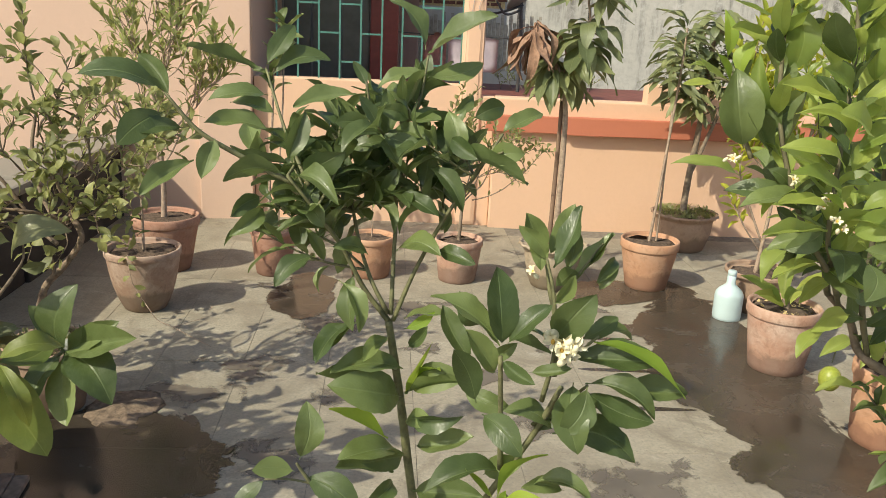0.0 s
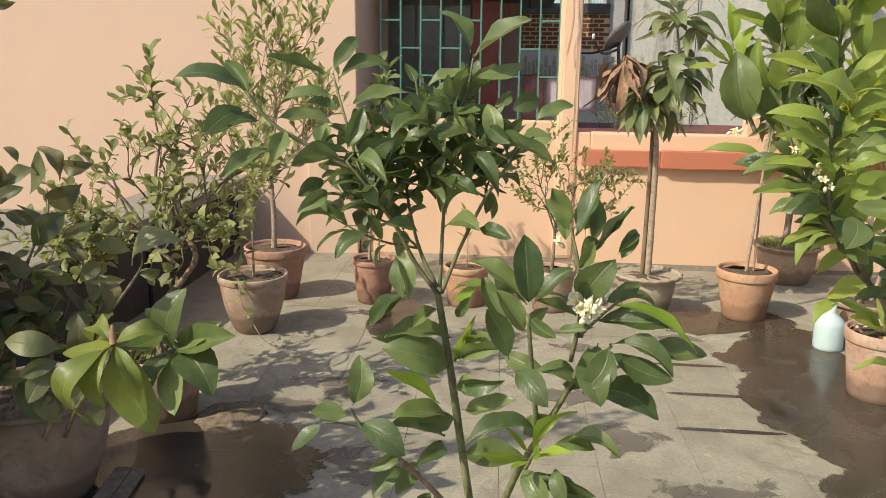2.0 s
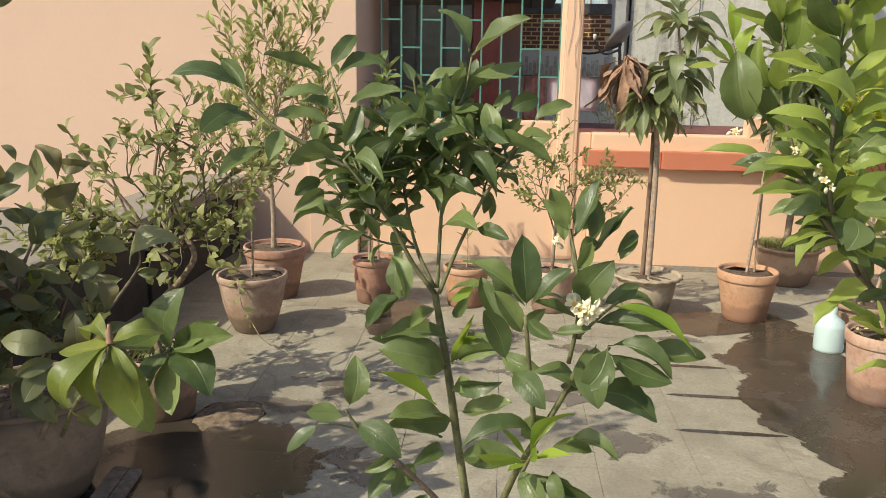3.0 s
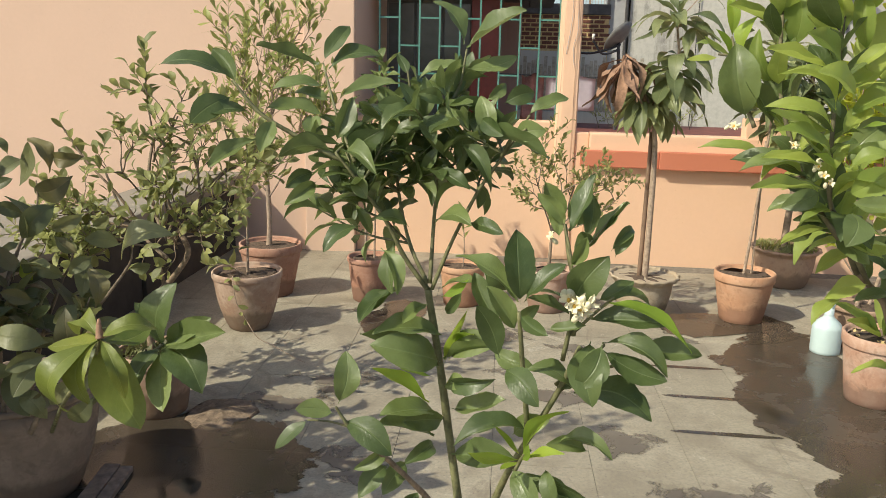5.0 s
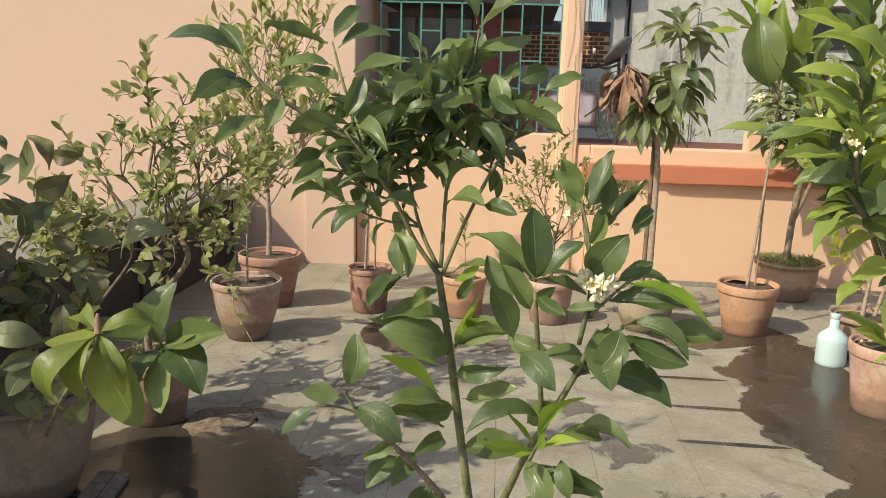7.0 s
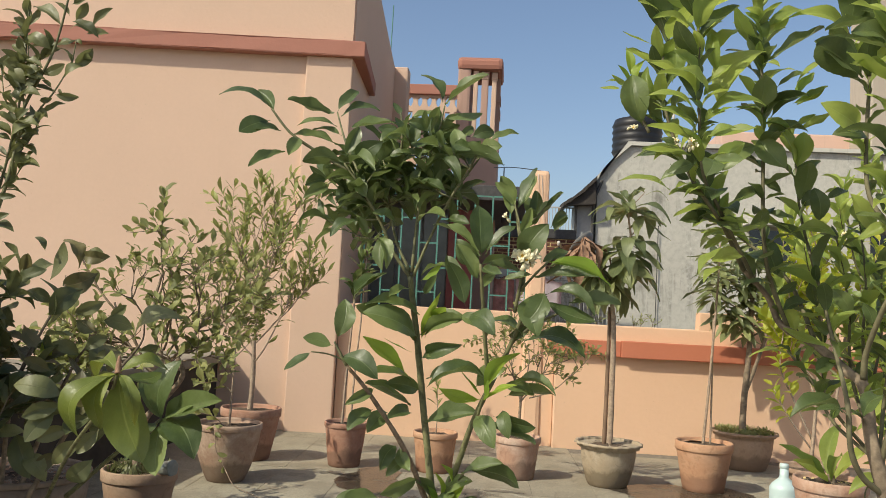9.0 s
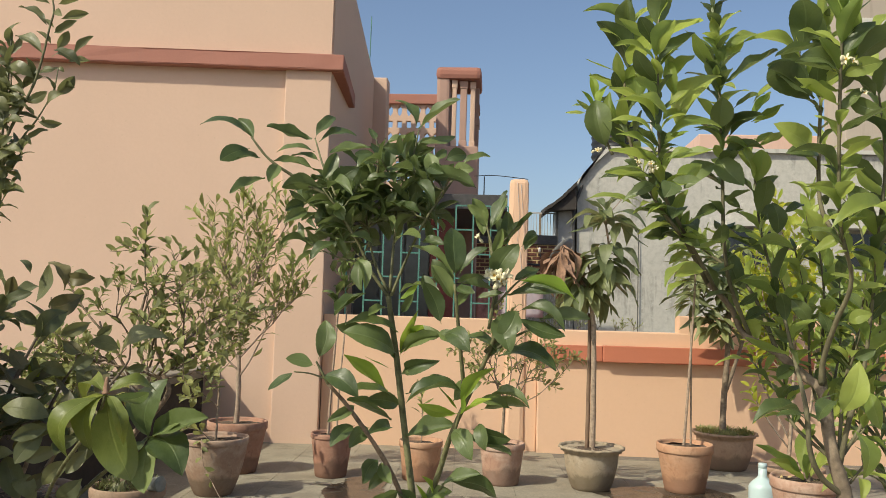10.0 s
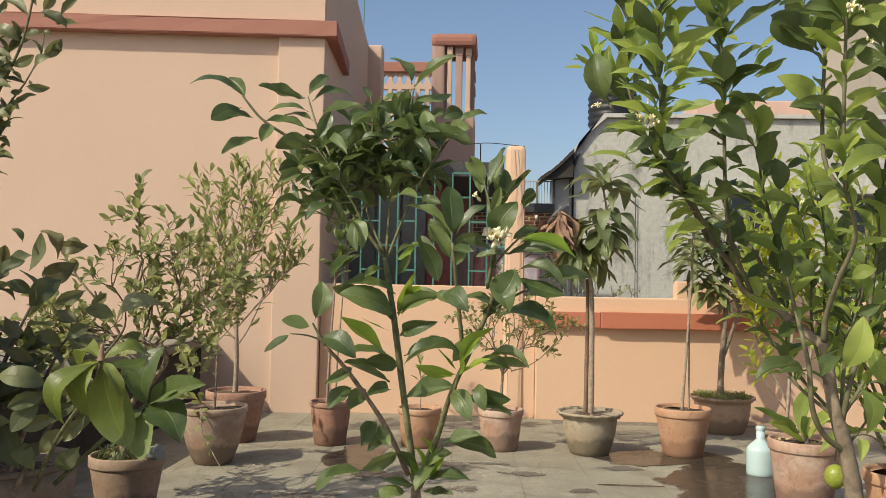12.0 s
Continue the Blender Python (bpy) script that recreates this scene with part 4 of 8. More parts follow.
pot("flower_pot", (-1.13, 3.60), 0.170, 0.094, 0.292, LIMED_OLD, "limewashed tapered clay pot with a pale cracked rim", 0.035, 0.006, seed=8, belly=0.012)
pot("flower_pot", (-1.135, 2.60), 0.143, 0.102, 0.25, BROWN_POT, "weathered brown clay pot under the spreading bush", 0.045, seed=9)
pot("flower_pot", (-1.27, 1.99), 0.222, 0.140, 0.35, DARK_POT, "wide stained clay pot crowded with broad-leaved plants, shade in its colour", 0.02, 0.006, seed=10, belly=0.02)
plank = tagged(new("plank"), "short cracked weathered plank lying on the wet floor", "plank")
plank.location, plank.rotation_euler = (-1.035, 1.94, 0.006), (0, 0, 0.12)
part("board", boxes(((-0.048, -0.2, 0), (0.004, 0.2, 0.02)), bevel=0.003), PLANK, plank)
part("board", boxes(((0.007, -0.2, 0), (0.048, 0.19, 0.018)), bevel=0.003), PLANK, plank)
pot("flower_pot", (1.66, 3.14), 0.150, 0.112, 0.29, TERRA_PALE, "pinkish terracotta pot with strap leaves", 0.05, seed=11)
pot("flower_pot", (1.85, 3.86), 0.166, 0.112, 0.215, BROWN_POT, "low brown clay pot topped with shell pieces", 0.025, 0.02, seed=12)
pot("flower_pot", (1.80, 2.52), 0.150, 0.120, 0.29, TERRA, "orange terracotta pot at the wet floor's edge", 0.045, seed=13)
pot("flower_pot", (0.14, 1.06), 0.160, 0.115, 0.42, TERRA, "tall terracotta pot of the citrus sapling", 0.05, seed=14)
pot("flower_pot", (0.95, 1.0), 0.170, 0.125, 0.42, TERRA, "tall terracotta pot of the citrus tree", 0.05, seed=15)
bottle = tagged(new("plastic_bottle"), "pale blue-white plastic bottle standing on the wet floor", "bottle", "")
bottle.location = (1.655, 3.71, 0)
part("body", lathe([(0.058, 0), (0.066, 0.005), (0.068, 0.018), (0.068, 0.122), (0.066, 0.134), (0.056, 0.150), (0.038, 0.166), (0.026, 0.176), (0.0215, 0.186), (0.0205, 0.226)], 32), BOTTLE, bottle, smooth=True)
part("cap", lathe([(0.0195, 0.2232), (0.0215, 0.225), (0.0215, 0.244), (0.019, 0.248), (0.001, 0.248)], 20), BOTTLE, bottle, "pale blue screw cap", True)


cup = tagged(new("plastic_cup"), "crushed greyish plastic cup caught on a pot's edge", "cup")
cup.matrix_world = pose(-1.055, 2.545, 0.262, 8, 82, -12)
part("wall", lathe([(0.022, 0.0), (0.0225, 0.02), (0.025, 0.05), (0.028, 0.085), (0.0295, 0.088), (0.027, 0.086), (0.021, 0.004)], 20, 0.12, 5), CUP, cup, smooth=True)
part("rim", lathe([(0.028, 0.083), (0.0305, 0.084), (0.0305, 0.090), (0.028, 0.091)], 20, 0.12, 5), CUP, cup, smooth=True)


# ---- wet patches ----
def puddle(name, centre, size, label, z=0.005, turn=0.0, material=WET):
    """A thin film of water; its margin breaks up in lobes as the cement dries."""
    bm = bmesh.new()
    uv = bm.loops.layers.uv.new("UVMap")
    n, rings, where = 48, [], {}
    for f in (0.0, 0.25, 0.5, 0.75, 1.0, 1.25):
        ring = []
        for k in range(n):
            a = 2 * math.pi * k / n
            q = Vector((size[0] * f * math.cos(a), size[1] * f * math.sin(a), 0))
            q.rotate(Matrix.Rotation(turn, 3, "Z"))
            v = bm.verts.new(q)
            where[v] = f
            ring.append(v)
        rings.append(ring)
    for a, b in zip(rings, rings[1:]):
        for k in range(n):
            face = bm.faces.new((a[k], a[(k + 1) % n], b[(k + 1) % n], b[k]))
            for loop in face.loops:
                loop[uv].uv = (where[loop.vert], 0)
    ob = tagged(part(name, bm, material), label, "puddle", "wet patches", "structure")
    ob.location = (*centre, z)
    return ob


puddle("puddle", (1.45, 3.15), (0.40, 1.25), "wide wet patch across the cement", 0.005, 0.02)
puddle("puddle", (1.15, 4.02), (0.40, 0.24), "damp patch round the terracotta pot", 0.0062)
puddle("puddle", (1.55, 2.2), (0.42, 0.6), "wet patch in leaf shade", 0.0074)
puddle("puddle", (-0.53, 3.0), (0.26, 0.16), "small damp patch on the cement", 0.005, 0.0, DAMP)
puddle("puddle", (-0.90, 2.2), (0.50, 0.50), "wide damp patch beside the grey pot", 0.005)
puddle("puddle", (-0.42, 3.85), (0.18, 0.42), "damp trail from the pot", 0.0062)
puddle("puddle", (-0.70, 2.72), (0.24, 0.13), "drying damp ring", 0.0062, 0.0, DAMP)


# small darker spots scattered over the floor, drawn with the damp film
for x, y, a, b in ((0.95, 3.75, 0.16, 0.07), (0.45, 3.55, 0.22, 0.06), (-0.62, 3.93, 0.12, 0.08), (0.2, 3.2, 0.16, 0.08), (0.72, 3.25, 0.14, 0.06), (-0.15, 2.75, 0.14, 0.09), (0.60, 2.60, 0.16, 0.2), (0.35, 2.95, 0.2, 0.12), (-0.3, 2.3, 0.2, 0.16), (0.85, 2.2, 0.25, 0.2), (0.1, 3.7, 0.3, 0.14), (-0.25, 3.4, 0.2, 0.16)):
    puddle("puddle", (x, y), (a, b), "small dark spot on the cement", 0.0052, 0.0, DAMP)
for x, y, w in ((0.98, 3.385, 0.22), (1.0, 3.05, 0.26), (1.0, 2.715, 0.28)):
    puddle("damp_joint", (x, y), (w, 0.018), "damp line along a tile joint", 0.0045)


bm = lathe([(0.001, 0.014), (0.05, 0.013), (0.09, 0.008), (0.13, 0.002), (0.15, 0.0)], 28, 0.35, 3)
for v in bm.verts:
    v.co.z += 0.011 * noise.noise(v.co * 45) if v.co.z > 0.001 else 0
spill = tagged(part("spilt_soil", bm, plain("dry_clod", (0.235, 0.175, 0.12), 0.6, 45, 0.95, bump=1.0), smooth=True), "spilt damp soil caked on the floor by a pot", "soil")
spill.location = (-0.90, 2.60, 0.004)


# ---- plants in the pots ----
# mango sapling with a dried shoot, in the grey cement pot
F = Plant("mango_sapling", (0.845, 4.12, 0.20), "mango sapling with drooping leaves and one dried brown shoot", "mango tree", bark=PALE_BARK, seed=21)
F.stem("trunk", [(0.85, 4.12, 0.18), (0.852, 4.115, 0.5), (0.848, 4.11, 0.85), (0.836, 4.10, 0.98), (0.812, 4.09, 1.10)], 0.017, 0.011)
F.stem("branch", [(0.815, 4.09, 1.08), (0.885, 4.08, 1.22), (0.919, 4.08, 1.354), (0.905, 4.08, 1.47), (0.897, 4.08, 1.54)], 0.008, 0.005)
F.stem("branch", [(0.812, 4.09, 1.09), (0.745, 4.08, 1.22), (0.661, 4.07, 1.335)], 0.008, 0.004)
F.stem("twig", [(0.897, 4.08, 1.53), (0.945, 4.08, 1.575), (0.99, 4.08, 1.63)], 0.003, 0.002)
F.stem("twig", [(0.915, 4.08, 1.37), (0.96, 4.07, 1.44), (0.985, 4.07, 1.52)], 0.004, 0.002)


def whorl(plant, hub, count, length, fall, kind, wide=1.0, turn=0.0):
    """A ring of long leaves from one bud, arching over and falling by the given angle."""
    rnd = plant.rnd
    for k in range(count):
        a = turn + k * 2 * math.pi / count + rnd.uniform(-0.25, 0.25)
        f = fall * rnd.uniform(0.6, 1.25)
        d = Vector((math.cos(a) * math.cos(f), math.sin(a) * math.cos(f), -math.sin(f)))
        at = Vector(hub) + Vector((0, 0, rnd.uniform(-0.035, 0.02)))
        out = Vector((math.cos(a), math.sin(a), 0))
        plant.leaf(at, at + d * length * rnd.uniform(0.75, 1.2), out * math.sin(f) + Vector((rnd.uniform(-0.3, 0.3), rnd.uniform(-0.3, 0.3), math.cos(f))), wide, kind)


whorl(F, (0.897, 4.08, 1.535), 14, 0.22, 0.32, MANGO, 1.05)
whorl(F, (0.90, 4.08, 1.555), 4, 0.12, -0.7, MANGO, 1.1, 0.4)
whorl(F, (0.985, 4.07, 1.52), 6, 0.19, 0.7, MANGO, 1.05, 0.3)
whorl(F, (0.99, 4.08, 1.63), 3, 0.12, 0.2, MANGO)
whorl(F, (0.919, 4.08, 1.36), 9, 0.21, 0.6, MANGO, 1.1, 0.2)
whorl(F, (0.905, 4.08, 1.28), 14, 0.25, 0.72, MANGO, 1.2, 0.5)
whorl(F, (0.885, 4.08, 1.21), 10, 0.22, 0.95, MANGO, 1.15)
whorl(F, (0.815, 4.09, 1.12), 14, 0.22, 0.85, MANGO, 1.15, 0.3)
whorl(F, (0.75, 4.08, 1.20), 12, 0.24, 0.85, MANGO, 1.1)
whorl(F, (0.661, 4.07, 1.34), 26, 0.27, 1.15, DRIED, 0.95)
F.done()
stake = tagged(part("stake", tube(bmesh.new(), [(0.822, 4.135, 0.18), (0.826, 4.132, 0.6), (0.826, 4.128, 0.98)], 0.013, 0.010, 8), STAKE, smooth=True), "dark wooden stake tied to the mango stem", "stake")

# thin double-stemmed mango in the orange pot
D = Plant("mango_sapling", (1.37, 4.16, 0.23), "thin mango sapling of two bare stems topped with narrow leaves", "mango tree", bark=PALE_BARK, seed=22)
D.stem("trunk", [(1.36, 4.16, 0.2), (1.38, 4.15, 0.5), (1.405, 4.15, 0.9), (1.42, 4.15, 1.2), (1.42, 4.14, 1.36)], 0.008, 0.005)
D.stem("trunk", [(1.405, 4.17, 0.2), (1.405, 4.17, 0.55), (1.40, 4.16, 0.95)], 0.006, 0.004)
for z, n in ((1.12, 10), (1.22, 12), (1.35, 12)):
    D.spray([(1.42, 4.15, z - 0.04), (1.42, 4.15, z), (1.425, 4.14, z + 0.05)], n, 0.19, MANGO, 1.0, 0.1, 0.0, 0.7)
D.done()

# forked mango in the brown pot against the parapet
E = Plant("mango_tree", (1.806, 4.95, 0.20), "small forked mango tree with dark narrow leaves against the parapet", "mango tree", bark=BARK, seed=23)
E.stem("trunk", [(1.79, 4.95, 0.18), (1.80, 4.95, 0.45), (1.82, 4.94, 0.75), (1.83, 4.93, 1.15), (1.84, 4.92, 1.4)], 0.022, 0.012)
E.stem("branch", [(1.805, 4.95, 0.48), (1.87, 4.94, 0.68), (1.95, 4.93, 0.95), (2.0, 4.93, 1.2)], 0.014, 0.008)
for x, z, n in ((1.80, 0.90, 10), (1.84, 1.05, 16), (1.86, 1.2, 16), (1.98, 1.05, 14), (2.02, 1.25, 14), (1.85, 1.4, 16), (1.76, 1.15, 14), (2.1, 1.0, 12), (1.58, 1.12, 14), (1.66, 1.0, 14), (1.68, 1.2, 16), (1.73, 0.95, 12), (1.60, 1.26, 14), (1.76, 1.32, 14), (1.92, 1.15, 12)):
    E.twig([(1.825, 4.935, z - 0.16), ((1.825 + x) / 2, 4.93, z - 0.08), (x, 4.92, z)], 0.006, 0.003)
    E.spray([(x, 4.93, z - 0.06), (x, 4.92, z), (x, 4.91, z + 0.06)], n, 0.19, MANGO, 1.0, 0.0, 0.0, 1.0)
E.done()


def weeds(at, radius, z, count, tall, seed, label, material=LEAF_SMALL, name="weeds"):
    """Low weeds: little leaves and blades crowding the soil of a pot."""
    bm = bmesh.new()
    rnd = random.Random(seed)
    for k in range(count):
        a, r = rnd.uniform(0, 6.3), radius * math.sqrt(rnd.random())
        c = Vector((r * math.cos(a), r * math.sin(a), rnd.uniform(0, tall * 0.6)))
        s = rnd.uniform(0.005, 0.011)
        u = Vector((math.cos(a * 3), math.sin(a * 3), rnd.uniform(0, tall * 40))) * s
        v = Vector((-math.sin(a * 3), math.cos(a * 3), rnd.uniform(0, 0.5))) * s * 0.6
        bm.faces.new([bm.verts.new(c + p) for p in (-u, v, u, -v)])
    ob = tagged(part(name, bm, material), label, name.replace("_", " "), kind="stuff")
    ob.location = (*at, z)


weeds((1.806, 4.95), 0.18, 0.228, 900, 0.05, 4, "low green weeds on the pot soil", LEAF_ROUND)
weeds((-1.135, 2.60), 0.12, 0.235, 520, 0.055, 5, "thin dark grass on the pot soil", LEAF_DARK)
weeds((-1.27, 1.99), 0.18, 0.33, 220, 0.02, 8, "dry brown leaf bits on the pot soil", DRY, "leaf_litter")
weeds((1.66, 3.14), 0.11, 0.262, 120, 0.02, 9, "yellowed leaf bits on the pot soil", PETAL_DRY, "leaf_litter")
weeds((-1.13, 3.60), 0.12, 0.25, 60, 0.02, 6, "a few seedlings on the pot soil")

# twiggy flowering shrub in the pink pot
G = Plant("twiggy_shrub", (0.345, 4.16, 0.20), "sparse twiggy shrub with small leaves and bare shoots", "shrub", bark=BARK, singles=60, seed=24)
G.stem("trunk", [(0.345, 4.16, 0.18), (0.35, 4.15, 0.35), (0.355, 4.14, 0.5)], 0.011, 0.007)
spec = dict(bend=0.26, lift=0.05, leaves=11, inner=4, leaf=0.040, kind=ROUND, fork=3, open=0.95)
for h in ((-0.3, -0.1, 1), (0.4, 0, 1), (0.05, -0.3, 1), (0.6, -0.1, 0.8), (-0.15, 0.2, 1.1)):
    grow(G, (0.352, 4.15, 0.40 + 0.1 * G.rnd.random()), h, 0.28, 2, spec, 0.005)
grow(G, (0.40, 4.12, 0.45), (1, -0.2, 0.25), 0.34, 1, dict(spec, leaves=14, fork=2), 0.004)
G.done()

# a sprig in the red pot
H = Plant("seedling", (-0.12, 4.19, 0.19), "small pale seedling in the red pot", "seedling", bark=PALE_BARK, seed=25)
H.stem("stem", [(-0.12, 4.19, 0.17), (-0.115, 4.19, 0.32), (-0.125, 4.18, 0.5)], 0.004, 0.002)
H.spray([(-0.12, 4.19, 0.32), (-0.12, 4.18, 0.42), (-0.125, 4.18, 0.52)], 12, 0.07, SMALL)
H.done()

# two thin stems in the dull red pot
I = Plant("citrus_seedling", (-0.635, 4.17, 0.21), "two thin bare stems carrying a few citrus leaves", "citrus tree", bark=PALE_BARK, seed=26)
I.stem("trunk", [(-0.66, 4.17, 0.19), (-0.65, 4.17, 0.5), (-0.63, 4.16, 0.85), (-0.62, 4.15, 1.1)], 0.008, 0.005)
I.stem("trunk", [(-0.61, 4.18, 0.19), (-0.605, 4.18, 0.5), (-0.58, 4.17, 0.9), (-0.57, 4.16, 1.2)], 0.006, 0.004)
for x, z in ((-0.64, 0.98), (-0.60, 1.1), (-0.57, 1.22)):
    I.spray([(x, 4.16, z - 0.08), (x + 0.01, 4.15, z), (x, 4.15, z + 0.08)], 9, 0.12, CITRUS, 1.0, 0.2)
I.done()

# upright shrub with fine pale leaves in the tall pot by the wall
J = Plant("upright_shrub", (-1.20, 4.19, 0.25), "upright shrub with many fine light-green leaves", "shrub", bark=PALE_BARK, singles=120, seed=27)
J.stem("trunk", [(-1.21, 4.19, 0.22), (-1.20, 4.18, 0.45), (-1.205, 4.17, 0.70), (-1.2, 4.16, 0.95)], 0.017, 0.009)
spec = dict(bend=0.15, lift=0.16, leaves=8, inner=2, leaf=0.085, kind=SMALL, fork=3, open=0.6, spread=0.8)
for x, z, h in ((-1.2, 0.55, (0.65, -0.1, 1)), (-1.2, 0.62, (-0.5, 0.1, 1)), (-1.2, 0.58, (-0.9, -0.2, 0.9)), (-1.2, 0.66, (0.8, 0.2, 0.9)), (-1.2, 0.7, (0.1, -0.6, 1)), (-1.205, 0.75, (0.3, 0.1, 1)), (-1.2, 0.8, (-0.2, -0.2, 1)), (-1.2, 0.9, (0.15, 0.1, 1)), (-1.2, 0.85, (-0.45, 0.2, 1)), (-1.2, 0.92, (0.45, -0.1, 1))):
    grow(J, (x, 4.17, z), h, 0.37, 2, spec, 0.006)
J.done()

# sprig in the limewashed pot
K = Plant("small_shrub", (-1.13, 3.60, 0.25), "small leafy sprig trailing over the pot", "shrub", bark=PALE_BARK, singles=80, seed=28)
K.stem("stem", [(-1.13, 3.6, 0.22), (-1.125, 3.6, 0.40), (-1.12, 3.59, 0.62), (-1.115, 3.585, 0.80)], 0.007, 0.003)
spec = dict(bend=0.25, lift=0.05, leaves=12, inner=6, leaf=0.06, kind=ROUND, fork=2, open=0.8)
for z in (0.44, 0.52, 0.58, 0.62, 0.66, 0.70, 0.74, 0.78):
    grow(K, (-1.12, 3.59, z), (K.rnd.uniform(-1, 1), K.rnd.uniform(-1, 1), 0.7), 0.18, 1, spec, 0.003)
K.twig([(-1.13, 3.58, 0.26), (-1.20, 3.53, 0.33), (-1.27, 3.49, 0.335)], 0.003, 0.0015)
K.spray([(-1.15, 3.56, 0.29), (-1.20, 3.53, 0.33), (-1.27, 3.49, 0.335)], 8, 0.075, ROUND, spread=0.9, up=0.3)
K.twig([(-1.16, 3.5, 0.26), (-1.14, 3.42, 0.30), (-1.12, 3.41, 0.18), (-1.06, 3.38, 0.10)], 0.003, 0.0015)
K.spray([(-1.16, 3.5, 0.26), (-1.14, 3.42, 0.30), (-1.12, 3.41, 0.18), (-1.06, 3.38, 0.10)], 7, 0.05, ROUND)
K.twig([(-1.06, 3.38, 0.10), (-1.01, 3.37, 0.03), (-0.93, 3.34, 0.008), (-0.80, 3.22, 0.006), (-0.72, 3.14, 0.012)], 0.0024, 0.0011)
K.twig([(-0.93, 3.34, 0.009), (-0.86, 3.41, 0.014), (-0.80, 3.46, 0.020)], 0.0017, 0.0009)
K.done()

# spreading bush with a twisted trunk
L = Plant("spreading_bush", (-1.11, 2.60, 0.21), "spreading bush with a twisted pale trunk and round light leaves", "bush", bark=BARK, singles=300, seed=29)
L.stem("trunk", [(-1.14, 2.60, 0.18), (-1.16, 2.61, 0.30), (-1.14, 2.62, 0.43), (-1.065, 2.63, 0.52), (-1.01, 2.64, 0.61), (-1.05, 2.67, 0.68)], 0.015, 0.010, material=OLD_BARK)
L.stem("branch", [(-1.09, 2.67, 0.63), (-1.16, 2.71, 0.74), (-1.20, 2.76, 0.88), (-1.19, 2.80, 1.02)], 0.009, 0.005)
L.stem("branch", [(-1.09, 2.67, 0.65), (-1.03, 2.72, 0.72), (-1.00, 2.80, 0.82), (-0.93, 2.86, 0.90)], 0.009, 0.005)
L.stem("branch", [(-1.10, 2.66, 0.58), (-1.20, 2.70, 0.64), (-1.30, 2.73, 0.74), (-1.36, 2.74, 0.88)], 0.008, 0.004)
spec = dict(bend=0.32, lift=0.05, leaves=5, inner=2, leaf=0.056, kind=ROUND, fork=3, open=0.9)
for p, h in (((-1.16, 2.72, 0.76), (-0.4, -0.4, 0.6)), ((-1.19, 2.78, 0.92), (0.3, 0, 0.6)), ((-1.02, 2.76, 0.78), (0.5, 0.2, 0.4)), ((-1.04, 2.7, 0.70), (0.3, -0.6, 0.4)), ((-1.27, 2.72, 0.70), (-0.2, -0.6, 0.4)), ((-1.12, 2.70, 0.70), (0.3, -0.3, 0.8)), ((-1.1, 2.68, 0.68), (0.2, 0.4, 0.8)), ((-1.01, 2.78, 0.8), (-0.2, 0.1, 1)), ((-1.17, 2.75, 0.84), (0.2, -0.5, 0.7)), ((-1.32, 2.72, 0.72), (-0.8, -0.3, 0.1)), ((-1.3, 2.7, 0.68), (-0.6, -0.8, 0.0)), ((-1.22, 2.70, 0.66), (-0.2, -0.9, 0.0)), ((-1.25, 2.70, 0.66), (-1, -0.2, 0.0)), ((-1.28, 2.72, 0.70), (-1, 0.2, 0.1)), ((-1.2, 2.68, 0.62), (-0.9, -0.6, 0.0)), ((-1.3, 2.73, 0.72), (-1, -0.5, 0.2))):
    grow(L, p, h, 0.20, 2, spec, 0.005)
for p, h in (((-1.03, 2.68, 0.66), (0.6, -0.3, 0.1)), ((-1.03, 2.70, 0.70), (0.7, 0.0, 0.3)), ((-1.05, 2.66, 0.64), (0.3, -0.7, 0.1)), ((-1.0, 2.76, 0.78), (0.8, 0.1, 0.1)), ((-0.95, 2.84, 0.88), (0.6, 0.0, 0.2)), ((-1.06, 2.66, 0.62), (0.1, -0.6, 0.3))):
    grow(L, p, h, 0.16, 2, dict(spec, fork=2), 0.004)
for limb in ([(-1.06, 2.66, 0.66), (-1.16, 2.62, 0.70), (-1.29, 2.60, 0.72), (-1.40, 2.60, 0.79), (-1.50, 2.62, 0.84)], [(-1.07, 2.66, 0.64), (-1.02, 2.60, 0.70), (-0.95, 2.57, 0.71), (-0.87, 2.56, 0.78)], [(-1.20, 2.70, 0.66), (-1.28, 2.68, 0.80), (-1.40, 2.68, 0.93), (-1.50, 2.69, 1.07)], [(-1.04, 2.68, 0.68), (-1.08, 2.65, 0.80), (-1.05, 2.64, 0.92), (-1.10, 2.64, 1.04)]):
    L.stem("branch", limb, 0.0065, 0.003, material=OLD_BARK)
    L.spray(limb, 9, 0.06, ROUND, spread=1.0, up=0.15, start=0.6, jitter=0.4)
L.stem("branch", [(-1.10, 2.62, 0.48), (-1.105, 2.62, 0.53), (-1.112, 2.62, 0.565)], 0.007, 0.005, material=OLD_BARK)
L.stem("branch", [(-1.19, 2.80, 1.0), (-1.2, 2.78, 1.15), (-1.19, 2.76, 1.34)], 0.004, 0.002)
L.spray([(-1.19, 2.80, 1.05), (-1.2, 2.78, 1.18), (-1.19, 2.76, 1.35)], 22, 0.075, ROUND, 1.0, 0.1)
L.done()

